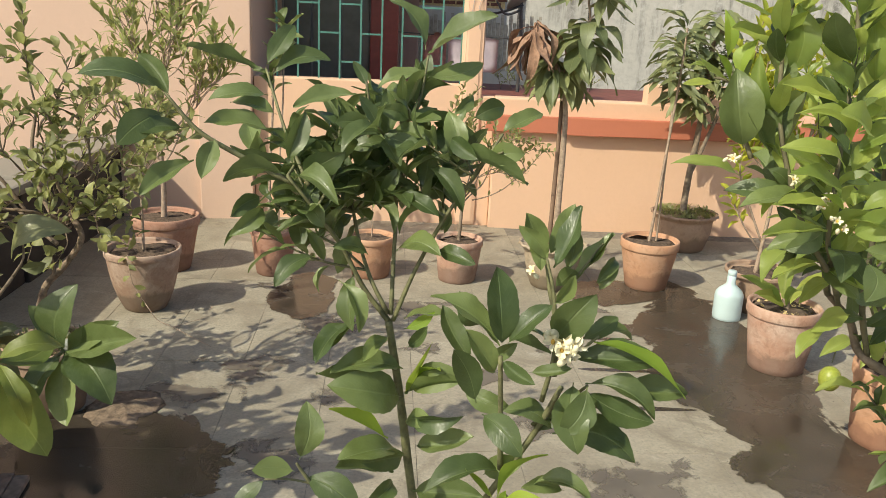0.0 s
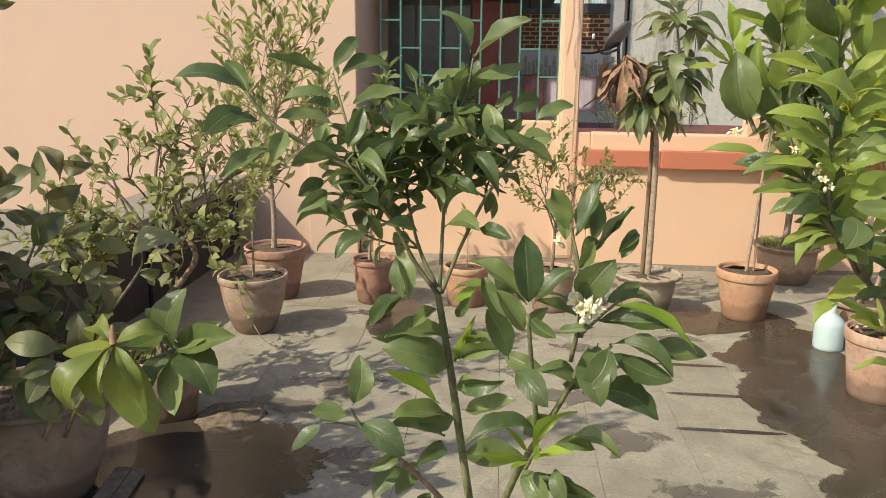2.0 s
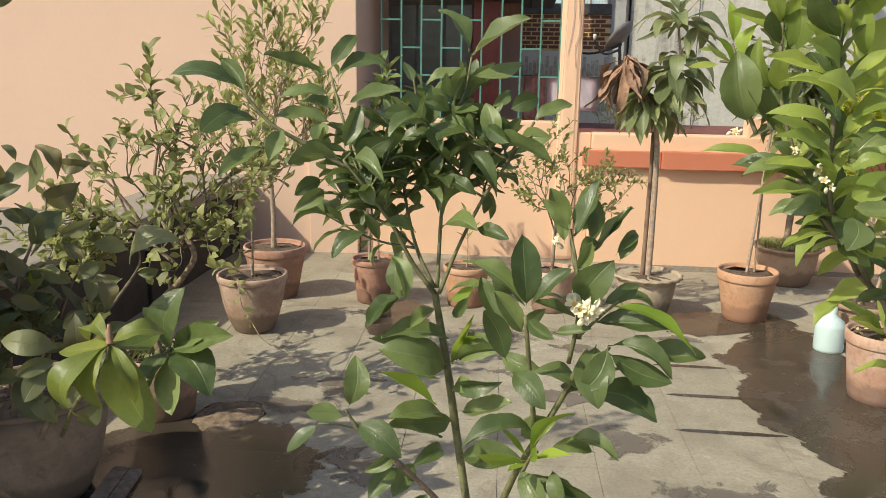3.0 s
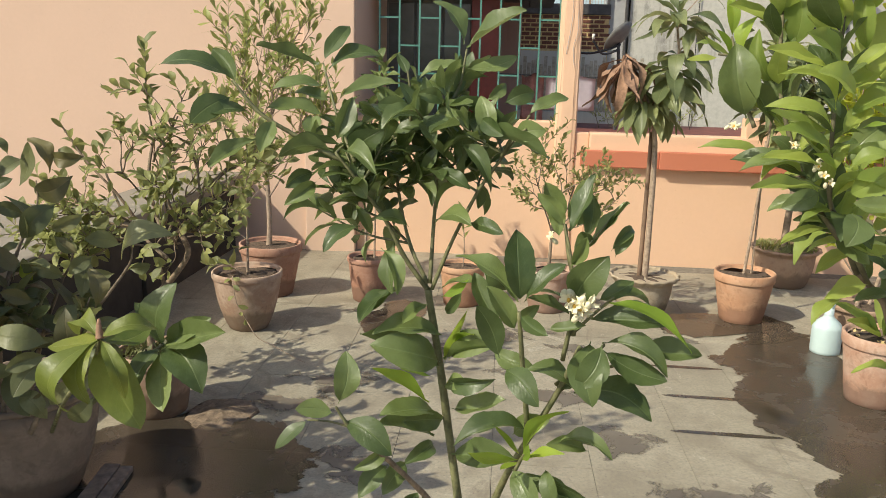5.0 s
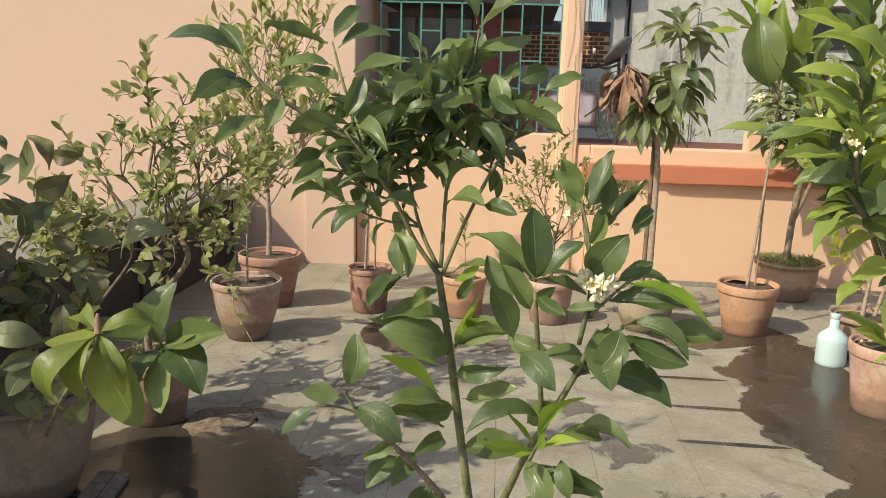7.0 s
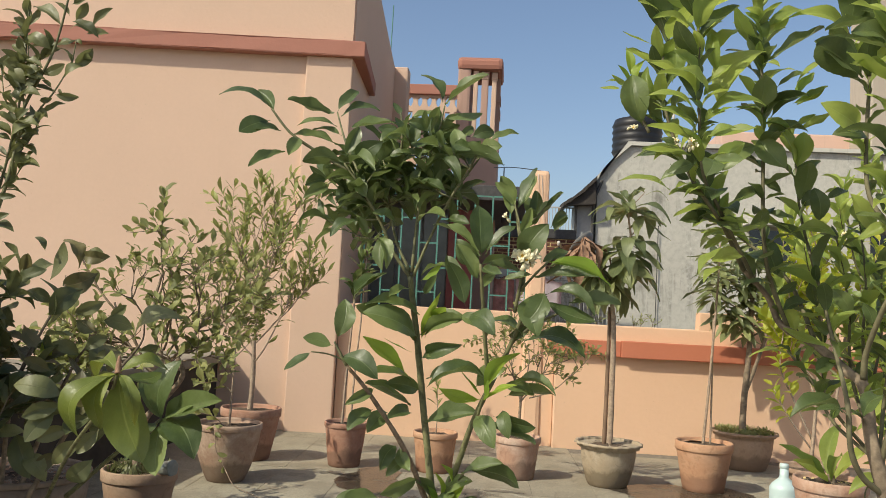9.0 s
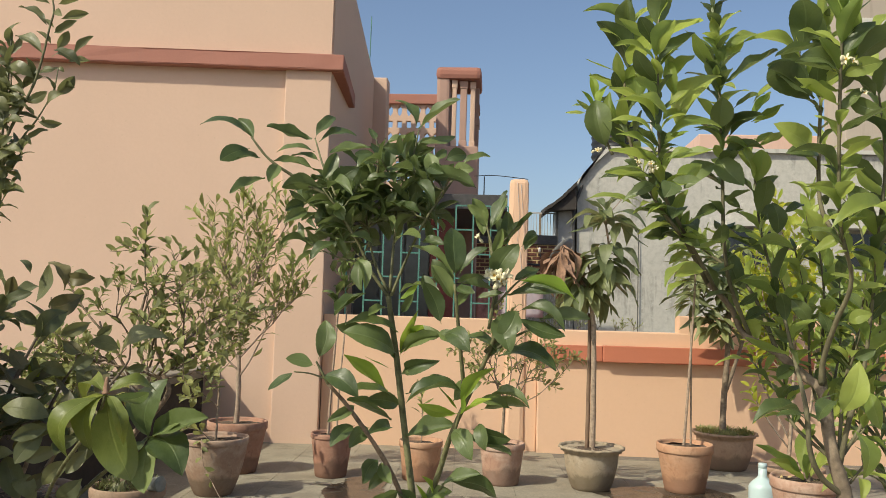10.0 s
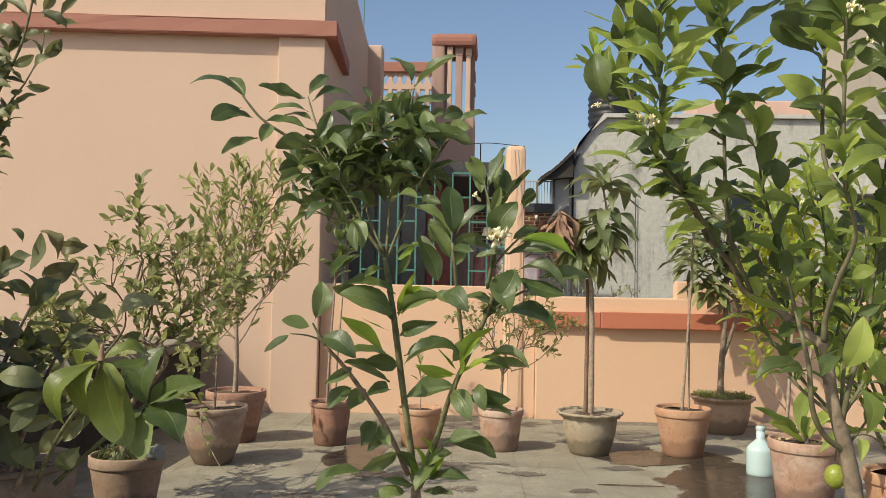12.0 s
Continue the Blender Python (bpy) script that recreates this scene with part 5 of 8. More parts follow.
# broad-leaved plants in the grey pot
M = Plant("broad_leaved_shrub", (-1.20, 1.86, 0.33), "broad-leaved shrub with large dull dark leaves on bare twigs", "shrub", bark=BARK, seed=30)
spec = dict(bend=0.3, lift=0.02, leaves=4, inner=3, leaf=0.115, kind=MIXED, fork=2, open=0.9, spread=1.1)
for foot, mid, top in (((-1.2, 1.8, 0.31), (-1.22, 1.86, 0.62), (-1.17, 1.95, 0.86)), ((-1.16, 1.82, 0.31), (-1.10, 1.86, 0.56), (-1.04, 1.88, 0.72)), ((-1.25, 1.8, 0.31), (-1.33, 1.86, 0.58), (-1.36, 1.92, 0.76)), ((-1.22, 1.74, 0.31), (-1.26, 1.74, 0.52), (-1.28, 1.74, 0.62)), ((-1.1, 1.76, 0.31), (-0.98, 1.80, 0.56), (-0.86, 1.86, 0.74))):
    M.stem("branch", [foot, mid, top], 0.008, 0.004)
    d = Vector(top) - Vector(mid)
    grow(M, mid, d + Vector((0.3, -0.2, -0.1)), 0.13, 1, spec, 0.004)
    grow(M, mid, d + Vector((-0.3, -0.1, -0.1)), 0.13, 1, spec, 0.004)
    M.twig([top, Vector(top) + Vector((0.03, 0, 0.05)), Vector(top) + Vector((0.02, 0.02, 0.11))], 0.004, 0.002)
    M.twig([mid, Vector(mid) + Vector((0.04, -0.03, 0.06)), Vector(mid) + Vector((0.07, -0.02, 0.14))], 0.004, 0.002)
# out-of-view shoots, added so that their shade falls on the wet floor
for p, h in (((-1.33, 1.84, 0.50), (-0.3, -0.1, 1)), ((-1.34, 1.86, 0.58), (-0.7, 0, 0.7)), ((-1.36, 1.9, 0.66), (-0.2, 0.2, 1)), ((-1.36, 1.92, 0.74), (-0.6, 0.1, 0.8)), ((-1.3, 1.82, 0.45), (-0.8, -0.2, 0.6)), ((-1.28, 1.78, 0.45), (-0.7, -0.5, 0.5)), ((-1.28, 1.74, 0.60), (-0.3, -1, 0.6)), ((-1.28, 1.74, 0.62), (-0.1, -0.8, 0.8)), ((-1.27, 1.74, 0.58), (-0.2, -1, 0.2)), ((-1.33, 1.84, 0.58), (-0.3, -0.8, 0.9)), ((-1.35, 1.88, 0.70), (-0.1, -1, 0.7)), ((-1.35, 1.88, 0.68), (0.0, -1, 0.4))):
    grow(M, p, h, 0.20, 1, dict(spec, leaves=7, inner=5, leaf=0.15), 0.005)
N = Plant("golden_seedling", (-1.05, 1.78, 0.33), "seedling with large drooping golden-green leaves and a reddish bud", "seedling", seed=31)
N.stem("stem", [(-1.05, 1.78, 0.31), (-0.88, 1.58, 0.50), (-0.72, 1.44, 0.66), (-0.683, 1.41, 0.735)], 0.006, 0.004)
for tip, n, w in (((-0.615, 1.43, 0.515), (0.15, -1, 0.3), 1.25), ((-0.75, 1.38, 0.57), (-0.5, -1, 0.3), 0.9), ((-0.617, 1.375, 0.61), (0.7, -0.7, 0.3), 0.65), ((-0.81, 1.42, 0.70), (-0.2, -0.6, 1), 1.15), ((-0.58, 1.47, 0.735), (0.1, -0.6, 1), 1.0), ((-0.62, 1.52, 0.725), (0, -0.6, 1), 1.0), ((-0.775, 1.49, 0.705), (-0.1, -0.5, 1), 1.0), ((-0.69, 1.36, 0.60), (-0.1, -1, 0.3), 1.0)):
    N.leaf((-0.683, 1.41, 0.728), tip, n, w, GOLDEN)
N.stem("bud", [(-0.683, 1.41, 0.73), (-0.685, 1.413, 0.75), (-0.686, 1.417, 0.772)], 0.010, 0.003, material=DRY)
N.done()
O = Plant("broad_leaved_seedling", (-1.03, 1.86, 0.33), "seedling with broad upright dark-green leaves", "seedling", seed=32)
O.stem("stem", [(-1.03, 1.86, 0.31), (-0.88, 1.85, 0.45), (-0.745, 1.84, 0.56)], 0.008, 0.005)
for tip, n, w in (((-0.70, 1.84, 0.735), (-0.3, -1, 0.3), 1.25), ((-0.54, 1.76, 0.635), (0.1, -0.7, 0.8), 1.0), ((-0.60, 1.82, 0.65), (-0.1, -0.8, 0.6), 1.0), ((-0.60, 1.74, 0.47), (0.3, -0.7, 0.6), 1.2), ((-0.80, 1.74, 0.45), (-0.2, -0.8, 0.5), 1.2), ((-0.70, 1.72, 0.42), (0, -1, 0.4), 1.2), ((-0.84, 1.88, 0.66), (0, -0.8, 0.6), 1.0), ((-0.66, 1.78, 0.50), (0.2, -0.9, 0.5), 1.0)):
    O.leaf((-0.745, 1.84, 0.555), tip, n, w * 0.9, CITRUS)
O.done()

# tall leafy shrub at the house side, its shoots arching over
pot("flower_pot", (-1.55, 1.18), 0.150, 0.11, 0.28, TERRA, "terracotta pot of the tall shrub", 0.045, seed=16)
P = Plant("tall_shrub", (-1.55, 1.18, 0.24), "tall shrub with arching shoots of dark oval leaves", "shrub", bark=GREEN_BARK, singles=300, seed=33, kind=OLIVE)
P.stem("trunk", [(-1.55, 1.18, 0.22), (-1.52, 1.22, 0.55), (-1.42, 1.32, 0.90)], 0.010, 0.007)
spec = dict(bend=0.2, lift=0.03, leaves=13, inner=8, leaf=0.11, kind=OLIVE, fork=3, open=0.8)
# unseen bushy shoots, added to throw shade on the pot and floor
for p, h in (((-1.54, 1.2, 0.5), (-0.1, 0.1, 1)), ((-1.53, 1.21, 0.55), (-0.5, 0.2, 0.8)), ((-1.50, 1.24, 0.65), (0.0, 0.3, 0.8)), ((-1.48, 1.26, 0.7), (-0.4, -0.2, 0.8)), ((-1.5, 1.25, 0.66), (-0.7, -0.1, 0.5))):
    grow(P, p, h, 0.20, 1, spec, 0.005)
for p, h in (((-1.52, 1.22, 0.6), (-0.2, 0.6, 0.7)), ((-1.5, 1.25, 0.68), (-0.5, 0.5, 0.6)), ((-1.47, 1.28, 0.75), (-0.4, 0.6, 0.6)), ((-1.44, 1.3, 0.82), (-0.7, 0.2, 0.7)), ((-1.42, 1.32, 0.9), (-0.6, 0.3, 0.5)), ((-1.42, 1.32, 0.88), (-0.3, 0.7, 0.2)), ((-1.5, 1.25, 0.65), (-0.2, 0.8, 0.2)), ((-1.46, 1.28, 0.78), (-0.9, 0.3, 0.3)), ((-1.42, 1.32, 0.9), (-0.2, 0.2, 1)), ((-1.42, 1.32, 0.9), (-0.5, 0.5, 0.9)), ((-1.42, 1.32, 0.88), (-0.8, 0.1, 0.9)), ((-1.43, 1.31, 0.86), (-0.3, 0.8, 0.5)), ((-1.42, 1.32, 0.9), (0.15, 1, 0.0)), ((-1.42, 1.32, 0.88), (0.0, 1, 0.3)), ((-1.46, 1.29, 0.78), (0.3, 1, 0.1)), ((-1.48, 1.27, 0.72), (0.1, 1, 0.0)), ((-1.42, 1.32, 0.9), (-0.2, 1, -0.2))):
    grow(P, p, h, 0.24, 2, dict(spec, leaves=8, inner=5, fork=2), 0.005)

# unseen low shoots of the tall shrub, added to shade the wide pot
for k in range(18):
    a, r = k * 2.4, 0.2 * math.sqrt((k + 0.5) / 18)
    tip = Vector((-1.60 + r * math.cos(a), 1.46 + r * math.sin(a), 0.66 + 0.15 * math.sin(k * 1.9)))
    P.shoot((-1.52, 1.22, 0.52), tip, 9, 0.11, OLIVE, 0.004, spread=0.9, up=0.1, start=0.45, jitter=0.3)

# yellow-green croton in the low brown pot
Q = Plant("yellow_shrub", (1.85, 3.86, 0.18), "loose shrub with yellow-green leaves", "shrub", bark=PALE_BARK, singles=150, seed=34)
Q.stem("trunk", [(1.83, 3.86, 0.16), (1.85, 3.85, 0.5), (1.87, 3.85, 0.9)], 0.011, 0.007)
Q.stem("trunk", [(1.89, 3.88, 0.16), (1.95, 3.87, 0.5), (2.0, 3.86, 0.95)], 0.010, 0.006)
spec = dict(bend=0.2, lift=0.1, leaves=12, inner=6, leaf=0.09, kind=YELLOW, fork=3, open=0.8)
for p, h in (((1.85, 3.85, 0.55), (-0.5, 0, 1)), ((1.86, 3.85, 0.7), (0.4, -0.2, 1)), ((1.87, 3.85, 0.85), (-0.3, 0.1, 1)), ((1.96, 3.87, 0.6), (0.4, 0, 1)), ((1.99, 3.86, 0.8), (0.1, -0.3, 1)), ((2.0, 3.86, 0.9), (0.4, 0.2, 1)), ((1.87, 3.85, 0.9), (0.1, 0, 1)), ((1.86, 3.85, 0.75), (-0.6, -0.2, 0.9)), ((1.85, 3.85, 0.65), (-0.8, 0, 0.9)), ((1.87, 3.85, 0.88), (-0.5, -0.2, 1)), ((1.86, 3.85, 0.8), (-0.1, -0.4, 1))):
    grow(Q, p, h, 0.30, 1, spec, 0.005)
for p, h in (((1.87, 3.85, 0.88), (-0.5, -0.1, 1)), ((1.86, 3.85, 0.82), (-0.7, -0.2, 1)), ((1.87, 3.85, 0.9), (-0.2, -0.2, 1)), ((1.86, 3.85, 0.78), (-0.9, 0.0, 0.9))):
    grow(Q, p, h, 0.42, 1, spec, 0.005)
Q.stem("branch", [(1.84, 3.86, 0.35), (1.74, 3.85, 0.55), (1.67, 3.85, 0.72), (1.68, 3.84, 0.92)], 0.006, 0.003)
Q.spray([(1.74, 3.85, 0.56), (1.68, 3.85, 0.68), (1.66, 3.85, 0.78), (1.69, 3.84, 0.95)], 22, 0.085, YELLOW, 1.0, 0.1, 0.0)
Q.stem("branch", [(1.84, 3.86, 0.3), (1.72, 3.83, 0.45), (1.63, 3.82, 0.6)], 0.005, 0.003)
Q.spray([(1.72, 3.83, 0.45), (1.67, 3.825, 0.52), (1.62, 3.82, 0.63)], 12, 0.08, YELLOW, 1.0, 0.1, 0.0)
Q.done()
# strap-leaved plant in the pink pot
R = Plant("strap_leaved_plant", (1.66, 3.14, 0.25), "plant with a few long fleshy strap leaves", "succulent", bark=BARK, seed=35)
R.stem("stem", [(1.66, 3.14, 0.23), (1.665, 3.14, 0.28), (1.66, 3.14, 0.31)], 0.02, 0.012)
for tip, n in (((1.42, 3.06, 0.43), (0.3, -0.5, 1)), ((1.46, 3.0, 0.38), (0.2, -0.6, 1)), ((1.85, 3.1, 0.46), (-0.3, -0.3, 1)), ((1.62, 2.92, 0.42), (0, -0.2, 1)), ((1.76, 3.3, 0.5), (0, 0.2, 1))):
    R.leaf((1.66, 3.14, 0.27), tip, n, 0.5, CITRUS_B)
R.done()
# leggy fruiting shrub in the orange pot on the sunny side
S = Plant("leggy_shrub", (1.80, 2.52, 0.25), "leggy many-stemmed lime shrub with one yellow-green fruit", "lime tree", bark=GREEN_BARK, singles=300, seed=36)
spec = dict(bend=0.16, lift=0.12, leaves=9, inner=5, leaf=0.10, kind=CITRUS_B, fork=2, open=0.6)
for k, top in enumerate(((1.38, 2.40, 0.92), (1.50, 2.48, 1.12), (1.62, 2.45, 1.22), (1.78, 2.5, 1.05), (1.45, 2.62, 0.78), (1.66, 2.6, 0.9), (1.56, 2.36, 0.72), (1.70, 2.4, 0.62))):
    foot = Vector((1.78 + 0.02 * k, 2.50 + 0.01 * k, 0.22))
    mid = foot.lerp(Vector(top), 0.5) + Vector((0.06 * math.sin(k * 2), 0.03, 0.05))
    S.stem("trunk", [foot, mid, top], 0.009, 0.005)
    d = Vector(top) - mid
    grow(S, mid, d + Vector((0.3 * math.sin(k * 3), -0.1, 0)), 0.22, 1, spec, 0.004)
    grow(S, top, d, 0.24, 1, spec, 0.004)
S.stem("branch", [(1.74, 2.5, 0.36), (1.62, 2.45, 0.43), (1.52, 2.43, 0.40), (1.50, 2.425, 0.34)], 0.004, 0.002)
S.leaf((1.56, 2.44, 0.42), (1.44, 2.40, 0.37), (-0.2, -0.7, 0.8), 1.2, CITRUS_B)
S.leaf((1.58, 2.44, 0.42), (1.56, 2.36, 0.35), (0.1, -0.8, 0.6), 1.2, CITRUS_B)
bm = bmesh.new()
bmesh.ops.create_uvsphere(bm, u_segments=24, v_segments=16, radius=0.036)
for v in bm.verts:
    v.co.z *= 1.2
    if v.co.z < -0.044:
        v.co.x *= 0.8
        v.co.z -= 0.008
fruit = part("fruit", bm, LIME, S.root, "yellow-green lime hanging low", True)
fruit.location = Vector((1.50, 2.42, 0.285)) - S.foot
S.done()

# ---- the citrus sapling in front ----
A = Plant("citrus_sapling", (0.14, 1.06, 0.40), "young citrus tree with glossy dark leaves and white blossom", "citrus tree", seed=3)
A.stem("trunk", [(0.14, 1.06, 0.37), (0.135, 1.050, 0.527), (0.102, 1.050, 0.754), (0.087, 1.040, 0.865), (0.076, 1.035, 0.933), (0.067, 1.030, 0.989)], 0.0078, 0.0055)
A.stem("branch", [(0.068, 1.030, 0.987), (0.032, 1.030, 1.035), (0.002, 1.020, 1.096), (-0.032, 1.000, 1.151), (-0.066, 0.990, 1.197)], 0.0042, 0.0020)
A.stem("branch", [(0.066, 1.030, 0.998), (0.035, 1.050, 1.055), (0.012, 1.080, 1.130), (0.003, 1.100, 1.208)], 0.0034, 0.0018)
A.stem("branch", [(0.070, 1.030, 0.998), (0.071, 1.050, 1.075), (0.072, 1.070, 1.151), (0.065, 1.080, 1.229), (0.079, 1.090, 1.263)], 0.0034, 0.0018)
A.stem("branch", [(0.073, 1.030, 0.989), (0.101, 1.030, 1.063), (0.139, 1.020, 1.144), (0.175, 1.020, 1.200), (0.210, 1.030, 1.257)], 0.0034, 0.0018)
A.stem("twig", [(0.079, 1.090, 1.254), (0.100, 1.110, 1.293), (0.109, 1.120, 1.348)], 0.0028, 0.0016)
A.stem("twig", [(0.031, 1.060, 1.221), (0.034, 1.050, 1.273), (0.028, 1.050, 1.315)], 0.0028, 0.0016)
A.stem("twig", [(-0.041, 1.000, 1.184), (-0.079, 1.050, 1.250), (-0.111, 1.100, 1.322)], 0.0028, 0.0016)
A.stem("twig", [(-0.058, 1.000, 1.184), (-0.126, 0.990, 1.221), (-0.175, 0.980, 1.253), (-0.213, 0.980, 1.297)], 0.0040, 0.0020)
A.stem("twig", [(0.171, 1.020, 1.195), (0.186, 1.000, 1.227), (0.206, 0.980, 1.241)], 0.0028, 0.0016)
A.stem("branch", [(0.142, 1.050, 0.536), (0.180, 1.010, 0.646), (0.208, 0.970, 0.737), (0.267, 0.930, 0.874), (0.294, 0.910, 0.953)], 0.0068, 0.0035)
A.stem("branch", [(0.283, 0.910, 0.968), (0.282, 0.920, 1.031), (0.272, 0.930, 1.076), (0.265, 0.940, 1.118)], 0.0040, 0.0025)
A.stem("branch", [(0.228, 0.945, 0.810), (0.217, 0.900, 0.918), (0.208, 0.870, 1.010)], 0.0045, 0.0030)
A.stem("branch", [(0.121, 1.040, 0.562), (0.083, 0.970, 0.667), (0.023, 0.900, 0.773), (-0.015, 0.865, 0.824)], 0.0056, 0.0030, material=OLD_BARK)
A.stem("stump", [(0.142, 1.058, 0.37), (0.139, 1.054, 0.44), (0.137, 1.051, 0.50), (0.134, 1.050, 0.545)], 0.0165, 0.0105, material=OLD_BARK)
A.stem("twig", [(-0.015, 0.865, 0.824), (-0.029, 0.860, 0.849), (-0.037, 0.858, 0.864)], 0.003, 0.0018)
A.stem("twig", [(-0.020, 0.863, 0.833), (-0.046, 0.856, 0.842), (-0.075, 0.850, 0.845)], 0.0018, 0.0012)
A.stem("twig", [(0.271, 0.930, 0.880), (0.310, 0.920, 0.912), (0.358, 0.900, 0.938)], 0.0035, 0.0020)
A.stem("twig", [(0.264, 0.930, 0.887), (0.309, 0.920, 0.932), (0.325, 0.900, 0.961)], 0.0030, 0.0020)
A.stem("twig", [(0.212, 0.950, 0.736), (0.223, 0.920, 0.777), (0.233, 0.900, 0.798)], 0.0030, 0.0020)
A.stem("twig", [(0.147, 1.040, 0.539), (0.170, 1.020, 0.590), (0.197, 1.000, 0.638)], 0.0030, 0.0015)
A.leaf((0.104, 1.120, 1.355), (0.052, 1.150, 1.419), (0.52, -0.53, 0.68), 1.00)
A.leaf((0.109, 1.120, 1.350), (0.198, 1.080, 1.405), (-0.59, -0.27, 0.76), 1.00)
A.leaf((0.112, 1.110, 1.319), (0.187, 1.140, 1.339), (-0.04, -0.50, 0.87), 1.00)
A.leaf((0.109, 1.100, 1.323), (0.041, 1.080, 1.304), (-0.03, -0.63, 0.78), 1.00)
A.leaf((0.028, 1.050, 1.309), (0.009, 1.070, 1.339), (0.11, -0.79, 0.60), 1.00)
A.leaf((-0.111, 1.100, 1.324), (-0.078, 1.140, 1.379), (-0.08, -0.78, 0.62), 1.00)
A.leaf((-0.118, 1.100, 1.320), (-0.217, 1.100, 1.347), (0.22, 0.56, 0.80), 1.00)
A.leaf((-0.102, 1.100, 1.314), (-0.027, 1.130, 1.335), (-0.05, -0.49, 0.87), 1.00)
A.leaf((-0.105, 1.080, 1.288), (-0.179, 1.050, 1.281), (0.12, -0.49, 0.86), 1.00)
A.leaf((-0.090, 1.060, 1.265), (-0.156, 1.080, 1.276), (0.00, -0.46, 0.89), 1.00)
A.leaf((-0.094, 1.050, 1.244), (-0.177, 1.020, 1.256), (0.29, -0.45, 0.85), 1.00)
A.leaf((-0.068, 1.000, 1.213), (-0.048, 1.020, 1.276), (0.25, -0.94, 0.22), 1.01)
A.leaf((0.015, 1.060, 1.297), (-0.066, 1.040, 1.279), (-0.04, -0.58, 0.81), 1.00)
A.leaf((0.086, 1.020, 1.272), (0.049, 1.000, 1.286), (0.45, -0.89, -0.06), 1.25)
A.leaf((0.040, 1.020, 1.261), (-0.006, 0.990, 1.268), (0.54, -0.84, 0.02), 1.09)
A.leaf((0.140, 1.020, 1.251), (0.175, 0.980, 1.231), (-0.54, -0.70, 0.47), 1.07)
A.leaf((0.135, 1.020, 1.228), (0.239, 0.970, 1.202), (0.42, 0.47, 0.77), 1.00)
A.leaf((0.190, 1.000, 1.229), (0.234, 0.980, 1.240), (-0.42, -0.91, 0.01), 1.22)
A.leaf((0.206, 1.030, 1.256), (0.265, 1.060, 1.282), (-0.14, -0.48, 0.86), 1.00)
A.leaf((0.171, 1.060, 1.271), (0.215, 1.080, 1.287), (0.35, -0.92, 0.18), 1.25)
A.leaf((0.145, 1.070, 1.274), (0.172, 1.090, 1.299), (0.34, -0.88, 0.34), 1.15)
A.leaf((-0.044, 0.990, 1.195), (0.010, 0.960, 1.237), (-0.30, -0.92, -0.27), 1.06)
A.leaf((-0.058, 0.990, 1.193), (0.005, 0.930, 1.177), (-0.16, -0.40, 0.90), 1.00)
A.leaf((-0.070, 0.990, 1.200), (-0.141, 0.960, 1.194), (-0.35, 0.70, 0.62), 1.00)
A.leaf((-0.101, 1.000, 1.167), (-0.133, 0.960, 1.149), (0.64, -0.68, 0.37), 1.25)
A.leaf((-0.098, 1.000, 1.153), (-0.135, 0.960, 1.123), (0.52, -0.77, 0.38), 1.18)
A.leaf((-0.045, 1.000, 1.159), (-0.018, 0.980, 1.134), (-0.15, -0.84, 0.52), 1.25)
A.leaf((-0.215, 0.980, 1.299), (-0.311, 0.960, 1.316), (0.24, -0.35, 0.90), 1.00)
A.leaf((-0.207, 0.980, 1.293), (-0.252, 1.010, 1.340), (-0.04, -0.86, 0.51), 1.01)
A.leaf((-0.214, 0.980, 1.274), (-0.257, 0.930, 1.239), (0.62, -0.73, 0.28), 1.20)
A.leaf((-0.192, 0.980, 1.255), (-0.254, 0.960, 1.248), (0.19, -0.81, 0.56), 1.00)
A.leaf((-0.154, 0.980, 1.243), (-0.162, 0.940, 1.200), (0.43, -0.70, 0.57), 1.15)
A.leaf((-0.181, 0.980, 1.215), (-0.238, 0.940, 1.177), (0.03, -0.71, 0.71), 1.00)
A.leaf((0.112, 1.000, 1.215), (0.159, 0.970, 1.164), (0.17, -0.77, 0.62), 1.00)
A.leaf((0.079, 1.020, 1.175), (0.130, 0.990, 1.151), (0.04, -0.57, 0.82), 1.00)
A.leaf((0.075, 1.030, 1.090), (0.134, 0.980, 1.102), (-0.42, -0.28, 0.86), 1.00)
A.leaf((0.130, 1.020, 1.099), (0.180, 0.980, 1.091), (-0.28, -0.52, 0.81), 1.00)
A.leaf((0.019, 1.000, 1.066), (0.021, 0.970, 0.996), (-0.25, -0.89, 0.37), 1.00)
A.leaf((-0.033, 1.000, 1.089), (-0.081, 0.970, 1.054), (-0.07, -0.71, 0.70), 1.00)
A.leaf((0.037, 1.020, 1.087), (-0.008, 0.990, 1.105), (0.60, -0.55, 0.59), 1.00)
A.leaf((0.018, 1.020, 0.992), (-0.026, 0.960, 0.951), (-0.27, -0.40, 0.88), 1.00)
A.leaf((0.070, 1.030, 0.966), (0.036, 0.980, 0.947), (0.08, -0.40, 0.91), 1.00)
A.leaf((0.089, 1.030, 0.992), (0.151, 1.000, 1.009), (-0.28, -0.04, 0.96), 1.00)
A.leaf((0.063, 1.040, 0.891), (-0.028, 0.980, 0.928), (-0.20, 0.72, 0.67), 1.00)
A.leaf((0.093, 1.040, 0.865), (0.130, 1.020, 0.963), (-0.68, 0.62, 0.39), 1.00, CITRUS_NEW)
A.leaf((0.101, 1.040, 0.871), (0.142, 0.990, 0.933), (-0.26, 0.66, 0.70), 1.00, CITRUS_NEW)
A.leaf((0.090, 1.040, 0.860), (0.045, 1.020, 0.893), (0.62, -0.65, 0.45), 1.00)
A.leaf((0.077, 1.040, 0.843), (0.029, 1.000, 0.868), (0.51, -0.07, 0.86), 1.00, CITRUS_NEW)
